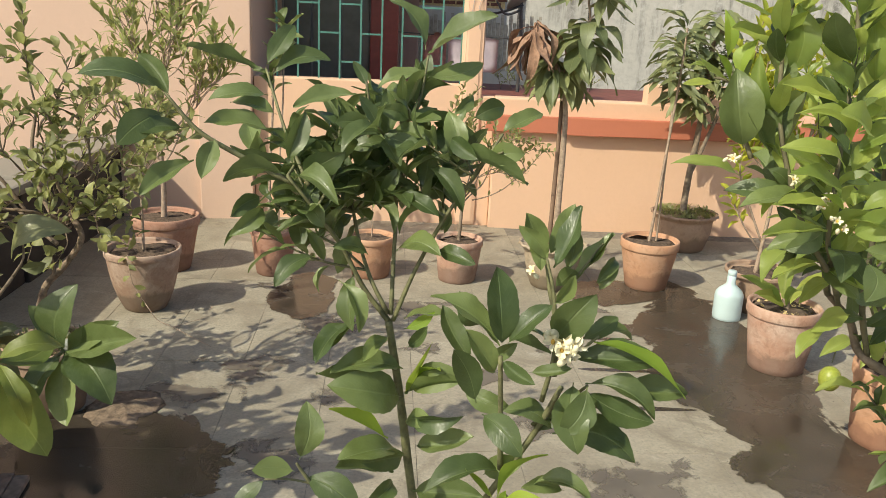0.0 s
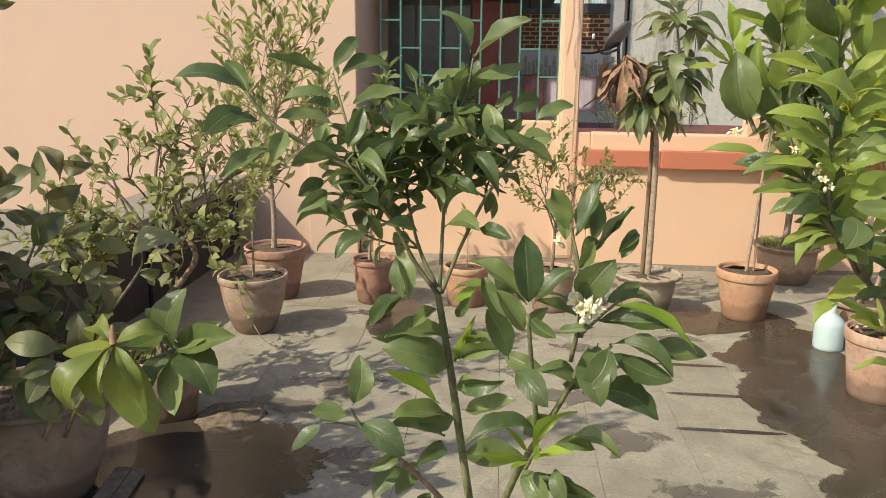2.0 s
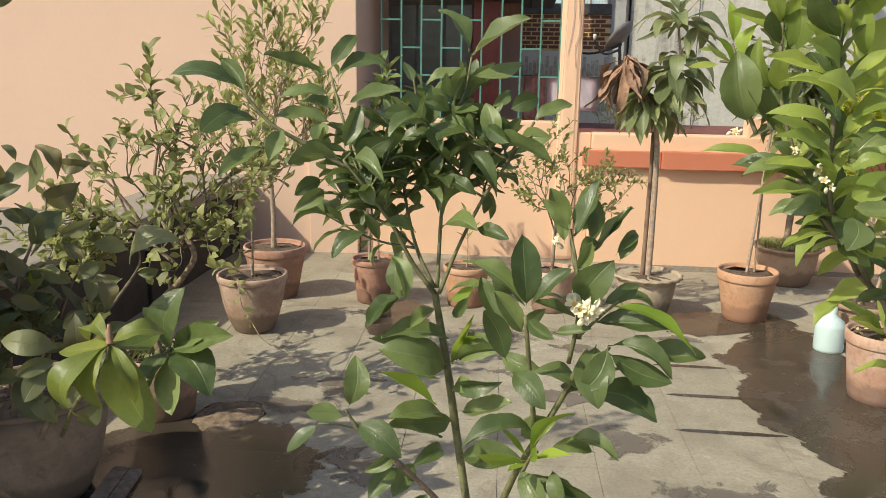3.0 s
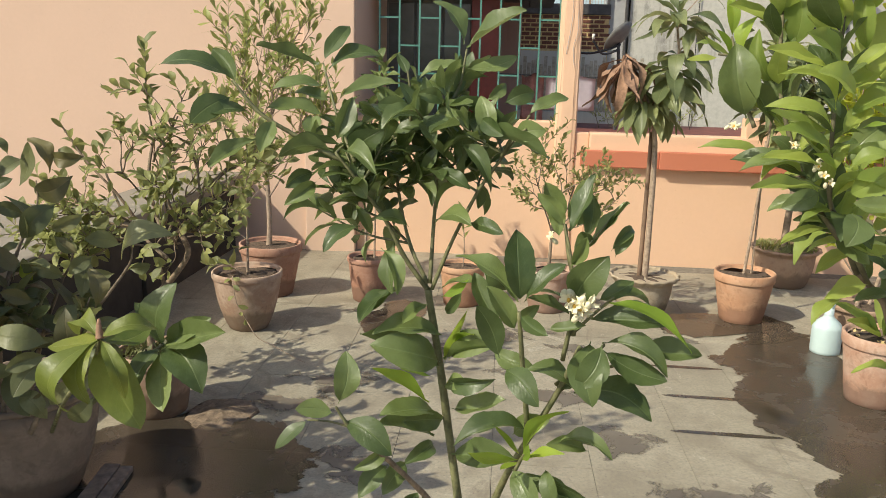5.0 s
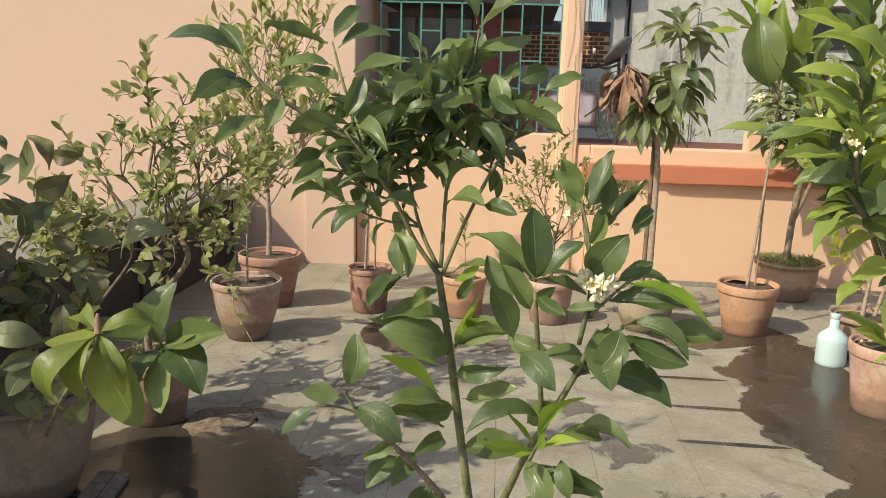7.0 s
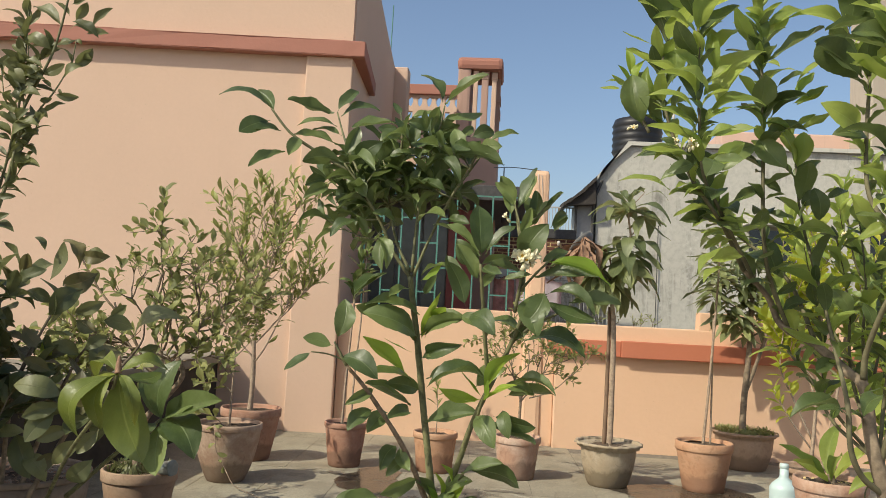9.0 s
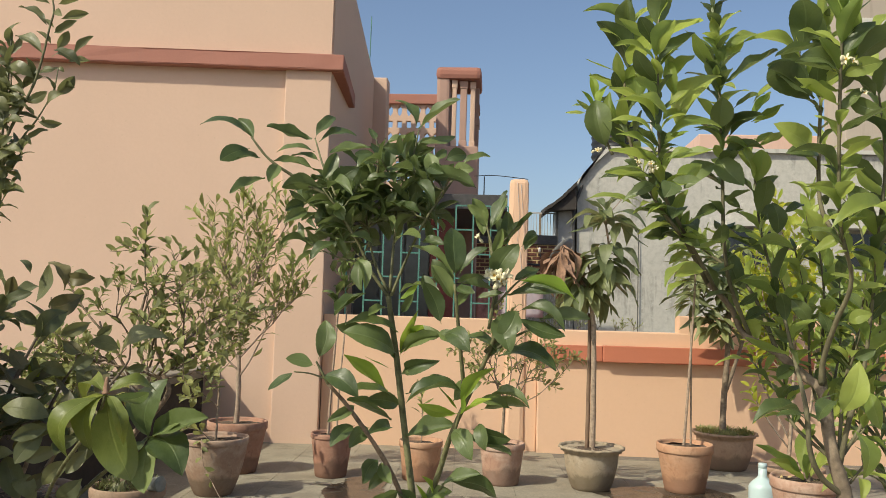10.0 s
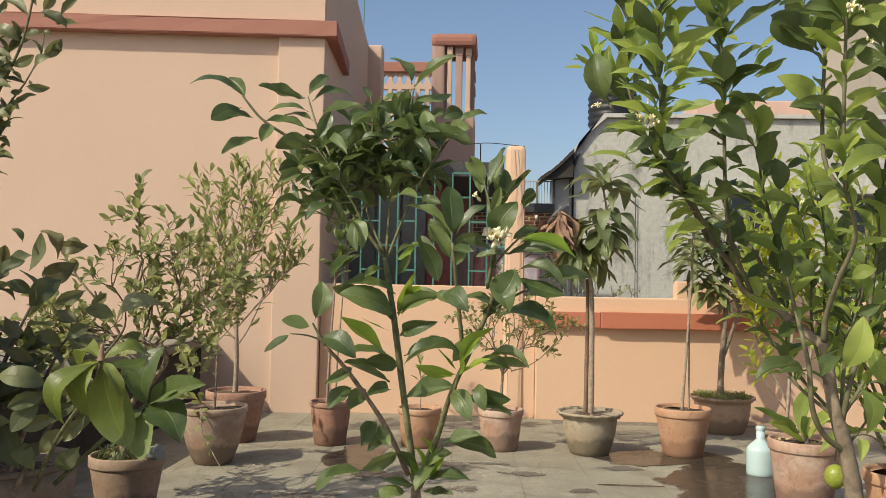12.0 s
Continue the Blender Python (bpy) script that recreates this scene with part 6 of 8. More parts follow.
A.leaf((0.071, 1.040, 0.798), (-0.011, 0.990, 0.870), (0.09, 0.77, 0.63), 1.00, CITRUS_NEW)
A.leaf((0.084, 1.040, 0.782), (0.003, 0.970, 0.801), (0.35, -0.16, 0.92), 1.00)
A.leaf((0.096, 1.040, 0.827), (0.138, 1.000, 0.844), (-0.64, -0.39, 0.66), 1.00)
A.leaf((-0.034, 0.860, 0.868), (-0.027, 0.880, 0.938), (0.19, -0.95, 0.25), 1.21)
A.leaf((-0.038, 0.850, 0.857), (-0.086, 0.830, 0.869), (0.43, -0.82, 0.38), 1.25)
A.leaf((-0.074, 0.850, 0.845), (-0.112, 0.820, 0.813), (-0.08, -0.67, 0.74), 1.00)
A.leaf((-0.028, 0.870, 0.838), (0.045, 0.840, 0.806), (-0.01, -0.74, 0.68), 1.00)
A.leaf((0.081, 1.040, 0.742), (-0.000, 0.980, 0.785), (0.49, -0.04, 0.87), 1.00)
A.leaf((0.080, 1.040, 0.727), (0.040, 0.980, 0.718), (0.56, -0.48, 0.68), 1.16)
A.leaf((0.025, 0.930, 0.743), (-0.012, 0.890, 0.709), (0.26, -0.76, 0.60), 1.25)
A.leaf((0.231, 0.950, 0.805), (0.122, 0.910, 0.790), (0.01, -0.37, 0.93), 1.00)
A.leaf((0.223, 0.920, 0.777), (0.284, 0.900, 0.860), (-0.44, 0.75, 0.50), 1.00, CITRUS_NEW)
A.leaf((0.221, 0.920, 0.777), (0.177, 0.920, 0.825), (0.70, -0.30, 0.65), 1.00, CITRUS_NEW)
A.leaf((0.224, 0.920, 0.773), (0.280, 0.880, 0.806), (-0.49, 0.04, 0.87), 1.00, CITRUS_NEW)
A.leaf((0.219, 0.920, 0.773), (0.145, 0.890, 0.792), (-0.20, 0.83, 0.52), 1.00, CITRUS_NEW)
A.leaf((0.222, 0.920, 0.771), (0.230, 0.890, 0.812), (-0.92, -0.39, -0.10), 1.00, CITRUS_NEW)
A.leaf((0.218, 0.920, 0.769), (0.192, 0.880, 0.775), (0.18, 0.03, 0.98), 1.00, CITRUS_NEW)
A.leaf((0.268, 0.930, 0.796), (0.348, 0.900, 0.792), (-0.04, -0.24, 0.97), 1.00)
A.leaf((0.241, 0.930, 0.745), (0.316, 0.890, 0.735), (-0.48, -0.82, -0.30), 1.00)
A.leaf((0.257, 0.930, 0.757), (0.271, 0.900, 0.711), (-0.51, -0.78, 0.36), 1.00)
A.leaf((0.209, 0.870, 1.022), (0.199, 0.900, 1.116), (0.37, -0.87, 0.32), 1.00)
A.leaf((0.207, 0.870, 1.025), (0.121, 0.890, 1.079), (0.37, -0.51, 0.78), 1.00)
A.leaf((0.214, 0.870, 1.025), (0.266, 0.870, 1.079), (-0.64, -0.47, 0.61), 1.00)
A.leaf((0.206, 0.880, 0.981), (0.163, 0.870, 1.044), (0.41, -0.90, 0.14), 1.00)
A.leaf((0.184, 0.890, 0.937), (0.151, 0.880, 1.013), (0.21, -0.98, -0.04), 1.05)
A.leaf((0.210, 0.870, 1.006), (0.246, 0.830, 0.993), (-0.47, -0.63, 0.62), 1.00)
A.leaf((0.246, 0.880, 0.986), (0.297, 0.870, 0.997), (-0.27, -0.55, 0.79), 1.00)
A.leaf((0.268, 0.940, 1.118), (0.300, 0.960, 1.183), (-0.45, -0.77, 0.46), 1.00)
A.leaf((0.261, 0.940, 1.120), (0.234, 0.930, 1.176), (0.11, -0.99, -0.12), 1.20)
A.leaf((0.282, 0.950, 1.112), (0.303, 0.990, 1.136), (0.31, -0.60, 0.74), 1.24)
A.leaf((0.277, 0.930, 1.080), (0.293, 0.900, 1.115), (0.46, 0.77, 0.45), 1.02)
A.leaf((0.298, 0.930, 1.089), (0.349, 0.940, 1.151), (-0.68, -0.40, 0.62), 1.00)
A.leaf((0.328, 0.930, 1.085), (0.358, 0.960, 1.113), (0.22, -0.78, 0.59), 1.00)
A.leaf((0.281, 0.910, 1.013), (0.322, 0.890, 1.088), (-0.30, -0.95, -0.09), 1.14)
A.leaf((0.325, 0.900, 1.022), (0.427, 0.830, 0.982), (0.60, 0.55, 0.58), 1.00, CITRUS_NEW)
A.leaf((0.324, 0.920, 1.010), (0.390, 0.950, 1.003), (0.15, -0.13, 0.98), 1.00)
A.leaf((0.307, 0.900, 0.965), (0.310, 0.850, 0.891), (-0.10, -0.83, 0.56), 1.25)
A.leaf((0.322, 0.900, 0.964), (0.407, 0.870, 0.932), (0.14, -0.51, 0.85), 1.00)
A.leaf((0.333, 0.920, 0.891), (0.395, 0.910, 0.868), (0.33, -0.14, 0.94), 1.00)
A.leaf((0.192, 0.890, 0.922), (0.240, 0.840, 0.891), (-0.32, -0.71, 0.63), 1.04)
A.leaf((0.218, 0.920, 0.910), (0.289, 0.920, 0.887), (0.29, -0.41, 0.86), 1.00)
A.leaf((0.264, 0.930, 0.883), (0.299, 0.930, 0.906), (-0.20, -0.94, 0.29), 1.16)
# the crowded shoots of the crown
NODES = [Vector(p) for line in A.lines[1:9] for p in line[1:]]
for k in range(32):
    a, r = k * 2.4, math.sqrt((k + 0.5) / 32)
    tip = Vector((0.015 + 0.165 * r * math.cos(a), 1.115 + 0.125 * r * math.sin(a), 1.19 + 0.06 * math.sin(k * 1.7) + 0.04 * (1 - r) + 0.035 * math.cos(a)))
    base = min(NODES, key=lambda q: (q - tip).length + 2 * max(0.0, q.z - tip.z + 0.04))
    A.shoot(base, tip, 10, 0.068, CITRUS, 0.0024, spread=0.95, up=0.05, start=0.3, droop=0.15, jitter=0.25)
A.leaf((0.090, 1.030, 0.917), (-0.009, 0.980, 0.931), (0.36, -0.47, 0.81), 1.00)
A.leaf((0.088, 1.030, 0.872), (-0.012, 0.970, 0.915), (0.59, -0.55, 0.59), 1.00)
A.leaf((0.101, 1.040, 0.877), (0.180, 1.010, 0.916), (-0.51, -0.69, 0.51), 1.00)
A.leaf((0.104, 1.040, 0.838), (0.177, 0.990, 0.865), (-0.54, -0.84, -0.07), 1.00)
A.leaf((0.097, 1.040, 0.771), (0.037, 0.990, 0.786), (0.64, -0.77, 0.00), 1.10)
A.leaf((0.110, 1.040, 0.711), (0.212, 0.980, 0.743), (-0.50, -0.45, 0.74), 1.00)
A.leaf((0.048, 0.960, 0.736), (0.020, 0.910, 0.705), (0.54, -0.64, 0.55), 1.25)
A.leaf((0.027, 0.920, 0.782), (-0.019, 0.890, 0.753), (0.41, -0.87, 0.26), 1.01)
A.leaf((0.066, 0.980, 0.675), (0.045, 0.930, 0.636), (0.40, -0.66, 0.63), 1.25)
A.leaf((0.071, 0.980, 0.670), (0.096, 0.940, 0.636), (-0.18, -0.70, 0.69), 1.19)
A.leaf((0.208, 0.950, 0.741), (0.247, 0.900, 0.693), (-0.28, -0.77, 0.57), 1.03)
A.leaf((0.217, 0.960, 0.730), (0.318, 0.920, 0.702), (0.09, -0.40, 0.91), 1.00)
A.leaf((0.102, 1.030, 0.607), (0.036, 0.990, 0.581), (0.58, -0.78, -0.25), 1.00)
A.leaf((0.197, 1.000, 0.632), (0.294, 0.950, 0.617), (0.44, 0.67, 0.60), 1.00)
A.leaf((0.175, 1.020, 0.590), (0.142, 0.970, 0.547), (-0.29, -0.50, 0.81), 1.00)
A.leaf((-0.006, 0.980, 0.593), (-0.039, 0.940, 0.548), (0.06, -0.76, 0.64), 1.00)
A.leaf((0.037, 0.990, 0.576), (-0.024, 0.940, 0.575), (0.34, -0.44, 0.83), 1.00)
A.leaf((0.148, 1.020, 0.557), (0.198, 1.000, 0.616), (-0.78, -0.34, 0.53), 1.00, CITRUS_NEW)
A.leaf((0.143, 1.020, 0.562), (0.138, 1.000, 0.625), (0.94, -0.34, -0.03), 1.00, CITRUS_NEW)
A.leaf((0.318, 0.940, 0.782), (0.255, 0.920, 0.798), (0.38, -0.69, 0.62), 1.00)
A.leaf((0.290, 0.920, 0.880), (0.395, 0.890, 0.859), (0.04, -0.50, 0.86), 1.00)
A.stem("branch", [(0.271, 0.915, 0.930), (0.280, 0.905, 1.004), (0.274, 0.910, 1.076), (0.262, 0.920, 1.124)], 0.0034, 0.0018)
A.stem("twig", [(0.274, 0.910, 1.074), (0.297, 0.915, 1.097), (0.315, 0.920, 1.119), (0.333, 0.930, 1.141)], 0.0020, 0.0012)
A.stem("twig", [(0.282, 0.905, 0.973), (0.308, 0.900, 1.004), (0.333, 0.900, 1.029)], 0.0026, 0.0015)
A.leaf((0.269, 0.900, 1.116), (0.300, 0.920, 1.190), (-0.61, -0.66, 0.44), 1.00)
A.leaf((0.265, 0.920, 1.118), (0.225, 0.920, 1.162), (0.09, -0.99, 0.08), 1.00)
A.leaf((0.257, 0.920, 1.102), (0.244, 0.940, 1.148), (-0.13, -0.92, 0.36), 1.02)
A.leaf((0.274, 0.900, 1.069), (0.292, 0.880, 1.114), (-0.20, -0.92, -0.33), 1.00)
A.leaf((0.295, 0.950, 1.095), (0.301, 0.970, 1.157), (-0.18, -0.93, 0.31), 1.00)
A.leaf((0.312, 0.920, 1.109), (0.346, 0.940, 1.153), (-0.78, 0.49, 0.38), 1.00)
A.leaf((0.334, 0.930, 1.077), (0.358, 0.950, 1.110), (0.00, -0.86, 0.51), 1.00)
A.leaf((0.313, 0.910, 1.019), (0.362, 0.930, 1.044), (-0.05, -0.72, 0.69), 1.00)
A.leaf((0.303, 0.910, 0.994), (0.414, 0.890, 0.999), (-0.12, -0.45, 0.89), 1.00)
A.leaf((0.320, 0.880, 0.969), (0.289, 0.860, 0.912), (0.13, -0.96, 0.27), 1.25)
A.leaf((0.324, 0.900, 0.953), (0.409, 0.880, 0.922), (0.16, -0.56, 0.81), 1.00)
A.leaf((0.365, 0.910, 0.952), (0.455, 0.900, 0.954), (-0.07, -0.53, 0.85), 1.00)
A.leaf((0.204, 0.930, 1.012), (0.269, 0.910, 1.020), (0.02, 0.43, 0.91), 1.00)
A.leaf((0.217, 0.930, 1.014), (0.275, 0.900, 1.003), (0.41, 0.55, 0.73), 1.00)
A.leaf((0.208, 0.950, 0.970), (0.236, 0.930, 1.004), (-0.63, -0.77, 0.06), 1.00)
A.leaf((0.172, 0.970, 0.919), (0.235, 0.940, 0.904), (-0.25, -0.80, 0.55), 1.00)
A.leaf((0.260, 0.950, 0.778), (0.349, 0.920, 0.788), (0.13, 0.62, 0.78), 1.00)
A.leaf((0.207, 0.960, 0.791), (0.260, 0.940, 0.831), (-0.48, -0.86, 0.19), 1.00)
A.leaf((0.089, 1.020, 0.981), (0.131, 1.000, 1.016), (-0.65, -0.66, 0.39), 1.00, CITRUS_NEW)
A.leaf((0.095, 1.020, 0.954), (0.122, 1.000, 0.994), (-0.51, -0.86, -0.07), 1.00)
A.leaf((0.138, 0.990, 1.035), (0.178, 0.960, 0.966), (0.19, -0.86, 0.48), 1.00)
A.leaf((0.202, 0.980, 1.014), (0.159, 0.960, 1.060), (0.21, -0.95, -0.22), 1.14)
A.leaf((0.001, 0.990, 1.060), (0.031, 0.960, 0.998), (0.51, -0.65, 0.56), 1.00)
A.leaf((0.024, 1.010, 0.993), (-0.031, 0.980, 0.947), (-0.30, -0.59, 0.75), 1.00)
A.leaf((0.109, 1.030, 0.795), (0.194, 0.990, 0.833), (-0.53, -0.47, 0.70), 1.00)
A.leaf((0.093, 1.030, 0.877), (0.181, 1.000, 0.912), (-0.13, 0.58, 0.80), 1.00)
A.leaf((0.144, 1.030, 0.565), (0.100, 1.000, 0.613), (0.76, -0.55, 0.35), 1.00)
A.leaf((0.150, 1.030, 0.571), (0.208, 1.000, 0.615), (-0.67, -0.48, 0.56), 1.00)
A.leaf((0.159, 1.020, 0.557), (0.244, 0.990, 0.567), (-0.22, -0.32, 0.92), 1.00)
A.leaf((0.137, 1.030, 0.543), (0.080, 0.990, 0.561), (0.52, -0.39, 0.76), 1.00)
A.leaf((0.169, 1.020, 0.595), (0.148, 1.000, 0.642), (0.86, -0.47, 0.19), 1.00, CITRUS_NEW)
A.leaf((0.120, 1.030, 0.531), (0.058, 1.000, 0.526), (0.21, -0.58, 0.79), 1.00)
A.leaf((0.187, 1.000, 0.627), (0.262, 0.970, 0.656), (-0.45, -0.34, 0.83), 1.00)
A.leaf((0.153, 1.030, 0.533), (0.213, 0.990, 0.538), (-0.30, -0.31, 0.90), 1.00)
A.leaf((0.140, 1.030, 0.559), (0.123, 1.010, 0.599), (0.83, -0.55, 0.07), 1.00, CITRUS_NEW)
A.leaf((0.089, 0.990, 0.647), (0.051, 0.960, 0.620), (0.26, -0.81, 0.52), 1.00)
flower_cluster(A, (0.286, 0.875, 1.020), 0.024, 9, 1)
flower_cluster(A, (0.251, 0.930, 1.099), 0.017, 1, 2)
A.done()

# ---- large leaves of the shrub in the dark pot ----
M.leaf((-1.200, 1.970, 0.953), (-1.164, 1.970, 1.077), (-0.45, -0.89, 0.13), 1.00, BROAD)
M.leaf((-1.108, 1.970, 0.994), (-1.179, 1.990, 1.083), (0.61, -0.51, 0.60), 1.00, OLD)
M.leaf((-1.058, 2.000, 0.983), (-1.158, 1.970, 0.939), (0.32, -0.94, -0.08), 1.25, OLD)
M.leaf((-1.026, 1.850, 0.930), (-1.091, 1.790, 0.848), (0.58, -0.81, 0.13), 1.25, BROAD)
M.leaf((-1.133, 1.800, 0.955), (-1.101, 1.800, 0.814), (0.97, 0.05, 0.22), 1.00, BROAD)
M.leaf((-1.271, 1.900, 0.933), (-1.173, 1.900, 0.984), (-0.23, -0.86, 0.45), 1.00, BROAD)
M.leaf((-0.976, 1.900, 0.896), (-1.056, 1.870, 0.855), (0.46, -0.85, -0.27), 1.00, BROAD)
M.leaf((-0.879, 1.900, 0.815), (-0.952, 1.850, 0.839), (0.57, -0.82, -0.00), 1.25, BROAD)
M.leaf((-0.863, 1.870, 0.782), (-0.715, 1.870, 0.857), (-0.34, -0.67, 0.66), 1.00, BROAD)
M.leaf((-0.892, 1.880, 0.739), (-0.969, 1.850, 0.729), (0.36, -0.93, 0.06), 1.08, BROAD)
M.leaf((-0.921, 1.600, 0.638), (-1.035, 1.550, 0.668), (0.45, -0.68, 0.57), 1.00, BROAD)
M.leaf((-0.917, 1.580, 0.614), (-0.993, 1.530, 0.589), (0.51, -0.85, 0.14), 1.11, BROAD)
M.leaf((-0.929, 1.580, 0.598), (-0.972, 1.520, 0.527), (0.58, -0.76, 0.29), 1.25, BROAD)
M.leaf((-1.121, 1.720, 0.515), (-1.048, 1.690, 0.395), (0.37, -0.82, 0.43), 1.07, BROAD)
M.leaf((-1.120, 2.000, 1.043), (-1.022, 2.000, 1.037), (-0.00, -1.00, -0.01), 1.13, OLD)
M.leaf((-1.035, 2.000, 1.030), (-1.096, 2.000, 1.056), (0.07, -0.99, 0.15), 1.19, BROAD)
M.leaf((-1.125, 1.830, 0.771), (-1.084, 1.810, 0.729), (0.15, -0.83, 0.54), 1.25, YELLOW)
M.leaf((-1.057, 1.880, 0.836), (-0.972, 1.850, 0.808), (-0.09, -0.81, 0.58), 1.00, BROAD)
M.leaf((-1.142, 1.900, 0.883), (-1.216, 1.870, 0.916), (0.40, -0.91, 0.06), 1.14, BROAD)
M.leaf((-1.203, 1.850, 0.813), (-1.117, 1.820, 0.748), (0.38, -0.54, 0.75), 1.00, OLD)
M.leaf((-0.933, 1.850, 0.793), (-0.981, 1.810, 0.752), (0.56, -0.82, 0.15), 1.25, BROAD)
M.leaf((-1.019, 1.850, 0.731), (-1.086, 1.810, 0.766), (0.53, -0.85, 0.04), 1.12, BROAD)
M.leaf((-0.930, 1.750, 0.692), (-0.974, 1.710, 0.649), (0.56, -0.81, 0.19), 1.25, BROAD)
M.leaf((-1.048, 1.750, 0.689), (-1.111, 1.710, 0.723), (0.56, -0.83, 0.05), 1.25, OLD)
M.leaf((-0.886, 1.800, 0.663), (-0.932, 1.770, 0.690), (0.56, -0.83, 0.03), 1.25, BROAD)
M.leaf((-1.128, 1.800, 0.665), (-1.042, 1.770, 0.687), (-0.30, -0.95, -0.12), 1.01, BROAD)
M.leaf((-0.857, 1.900, 0.749), (-0.787, 1.880, 0.769), (-0.24, -0.96, -0.13), 1.09, BROAD)
M.leaf((-1.214, 1.950, 1.042), (-1.253, 1.950, 1.087), (0.71, -0.32, 0.62), 1.00, BROAD)
M.leaf((-0.985, 1.950, 0.849), (-0.922, 1.930, 0.887), (-0.09, -0.93, -0.35), 1.02, BROAD)
M.leaf((-0.886, 1.737, 0.598), (-0.935, 1.714, 0.569), (-0.51, -1.16, 0.44), 0.83, OLD)
M.leaf((-1.271, 1.863, 0.631), (-1.160, 1.817, 0.634), (0.42, -0.28, 0.80), 0.87, OLD)
M.leaf((-1.145, 1.820, 0.725), (-1.103, 1.848, 0.774), (-0.58, -0.49, 0.84), 0.86, BROAD)
M.leaf((-1.278, 1.933, 0.714), (-1.263, 1.940, 0.760), (-0.14, -1.08, 0.54), 0.82, BROAD)
M.leaf((-1.047, 1.808, 0.614), (-1.145, 1.810, 0.584), (-0.09, -0.60, 0.40), 0.91, BROAD)
M.leaf((-1.014, 1.865, 0.662), (-0.952, 1.866, 0.687), (-0.29, -0.42, 0.91), 0.89, BROAD)
M.leaf((-1.076, 1.777, 0.688), (-1.159, 1.818, 0.707), (-0.51, -0.61, 0.59), 0.86, BROAD)
M.leaf((-1.273, 1.890, 0.576), (-1.192, 1.871, 0.543), (0.57, -1.01, 0.78), 0.90, BROAD)
M.leaf((-0.897, 1.750, 0.687), (-0.988, 1.739, 0.660), (-0.77, 0.09, 0.94), 0.96, OLD)
M.leaf((-1.315, 1.885, 0.638), (-1.393, 1.873, 0.584), (-0.15, -1.20, 0.36), 1.04, BROAD)
M.leaf((-1.065, 1.877, 0.589), (-0.978, 1.864, 0.578), (0.24, -0.21, 0.79), 0.91, BROAD)
M.leaf((-1.124, 1.828, 0.721), (-1.135, 1.874, 0.759), (0.11, -0.15, 0.51), 1.02, OLD)
M.leaf((-0.961, 1.827, 0.802), (-1.012, 1.828, 0.836), (0.43, -0.95, 0.85), 0.90, OLD)
M.leaf((-1.295, 1.926, 0.609), (-1.322, 1.920, 0.647), (-0.41, -0.54, 0.66), 0.87, BROAD)
M.leaf((-1.130, 1.877, 0.580), (-1.206, 1.885, 0.598), (-0.34, -0.21, 0.54), 1.01, BROAD)
M.leaf((-1.255, 1.921, 0.767), (-1.223, 1.971, 0.787), (0.42, -0.11, 0.43), 0.88, BROAD)
M.leaf((-1.077, 1.747, 0.789), (-0.965, 1.703, 0.794), (0.47, 0.05, 0.75), 0.87, BROAD)
M.leaf((-1.053, 1.879, 0.733), (-1.161, 1.902, 0.710), (-0.39, -1.09, 0.53), 1.04, OLD)
M.leaf((-1.353, 1.920, 0.737), (-1.250, 1.879, 0.766), (-0.39, -0.28, 0.59), 0.96, BROAD)
M.leaf((-1.180, 1.939, 0.720), (-1.158, 1.960, 0.750), (0.27, -0.59, 0.81), 0.99, BROAD)
M.leaf((-1.287, 1.892, 0.608), (-1.223, 1.922, 0.603), (0.20, -0.89, 0.58), 1.05, BROAD)
M.leaf((-1.219, 1.776, 0.596), (-1.310, 1.738, 0.573), (0.49, -0.50, 0.88), 0.92, BROAD)
M.leaf((-1.167, 1.917, 0.576), (-1.083, 1.922, 0.556), (0.26, -0.45, 0.81), 0.93, OLD)
M.leaf((-1.163, 1.727, 0.744), (-1.257, 1.738, 0.709), (-0.16, -0.66, 0.72), 0.95, OLD)
M.leaf((-1.154, 1.887, 0.593), (-1.277, 1.906, 0.562), (-0.50, -1.01, 0.96), 0.86, BROAD)
M.leaf((-0.965, 1.761, 0.629), (-0.939, 1.772, 0.657), (-0.00, -1.07, 0.74), 1.00, OLD)
M.leaf((-0.958, 1.720, 0.533), (-1.039, 1.690, 0.500), (0.31, -0.95, 0.09), 1.13, BROAD)
M.leaf((-0.910, 1.700, 0.509), (-0.976, 1.670, 0.443), (0.36, -0.93, 0.07), 1.06, BROAD)
M.leaf((-0.896, 1.700, 0.576), (-0.960, 1.670, 0.537), (0.37, -0.92, 0.09), 1.20, BROAD)
M.leaf((-1.077, 1.750, 0.554), (-0.979, 1.730, 0.595), (-0.09, 0.80, 0.60), 1.00, BROAD)
M.leaf((-0.875, 1.700, 0.459), (-0.938, 1.680, 0.404), (0.28, -0.96, 0.03), 1.21, BROAD)
M.leaf((-1.091, 1.720, 0.448), (-1.007, 1.700, 0.388), (0.20, -0.82, 0.54), 1.00, BROAD)
M.leaf((-0.865, 1.700, 0.542), (-0.914, 1.680, 0.474), (0.35, -0.94, 0.02), 1.13, BROAD)
M.leaf((-0.991, 1.740, 0.464), (-1.047, 1.710, 0.401), (0.39, -0.91, 0.09), 1.18, OLD)
M.leaf((-0.852, 1.720, 0.600), (-0.898, 1.700, 0.553), (0.36, -0.93, 0.05), 1.23, BROAD)
M.done()

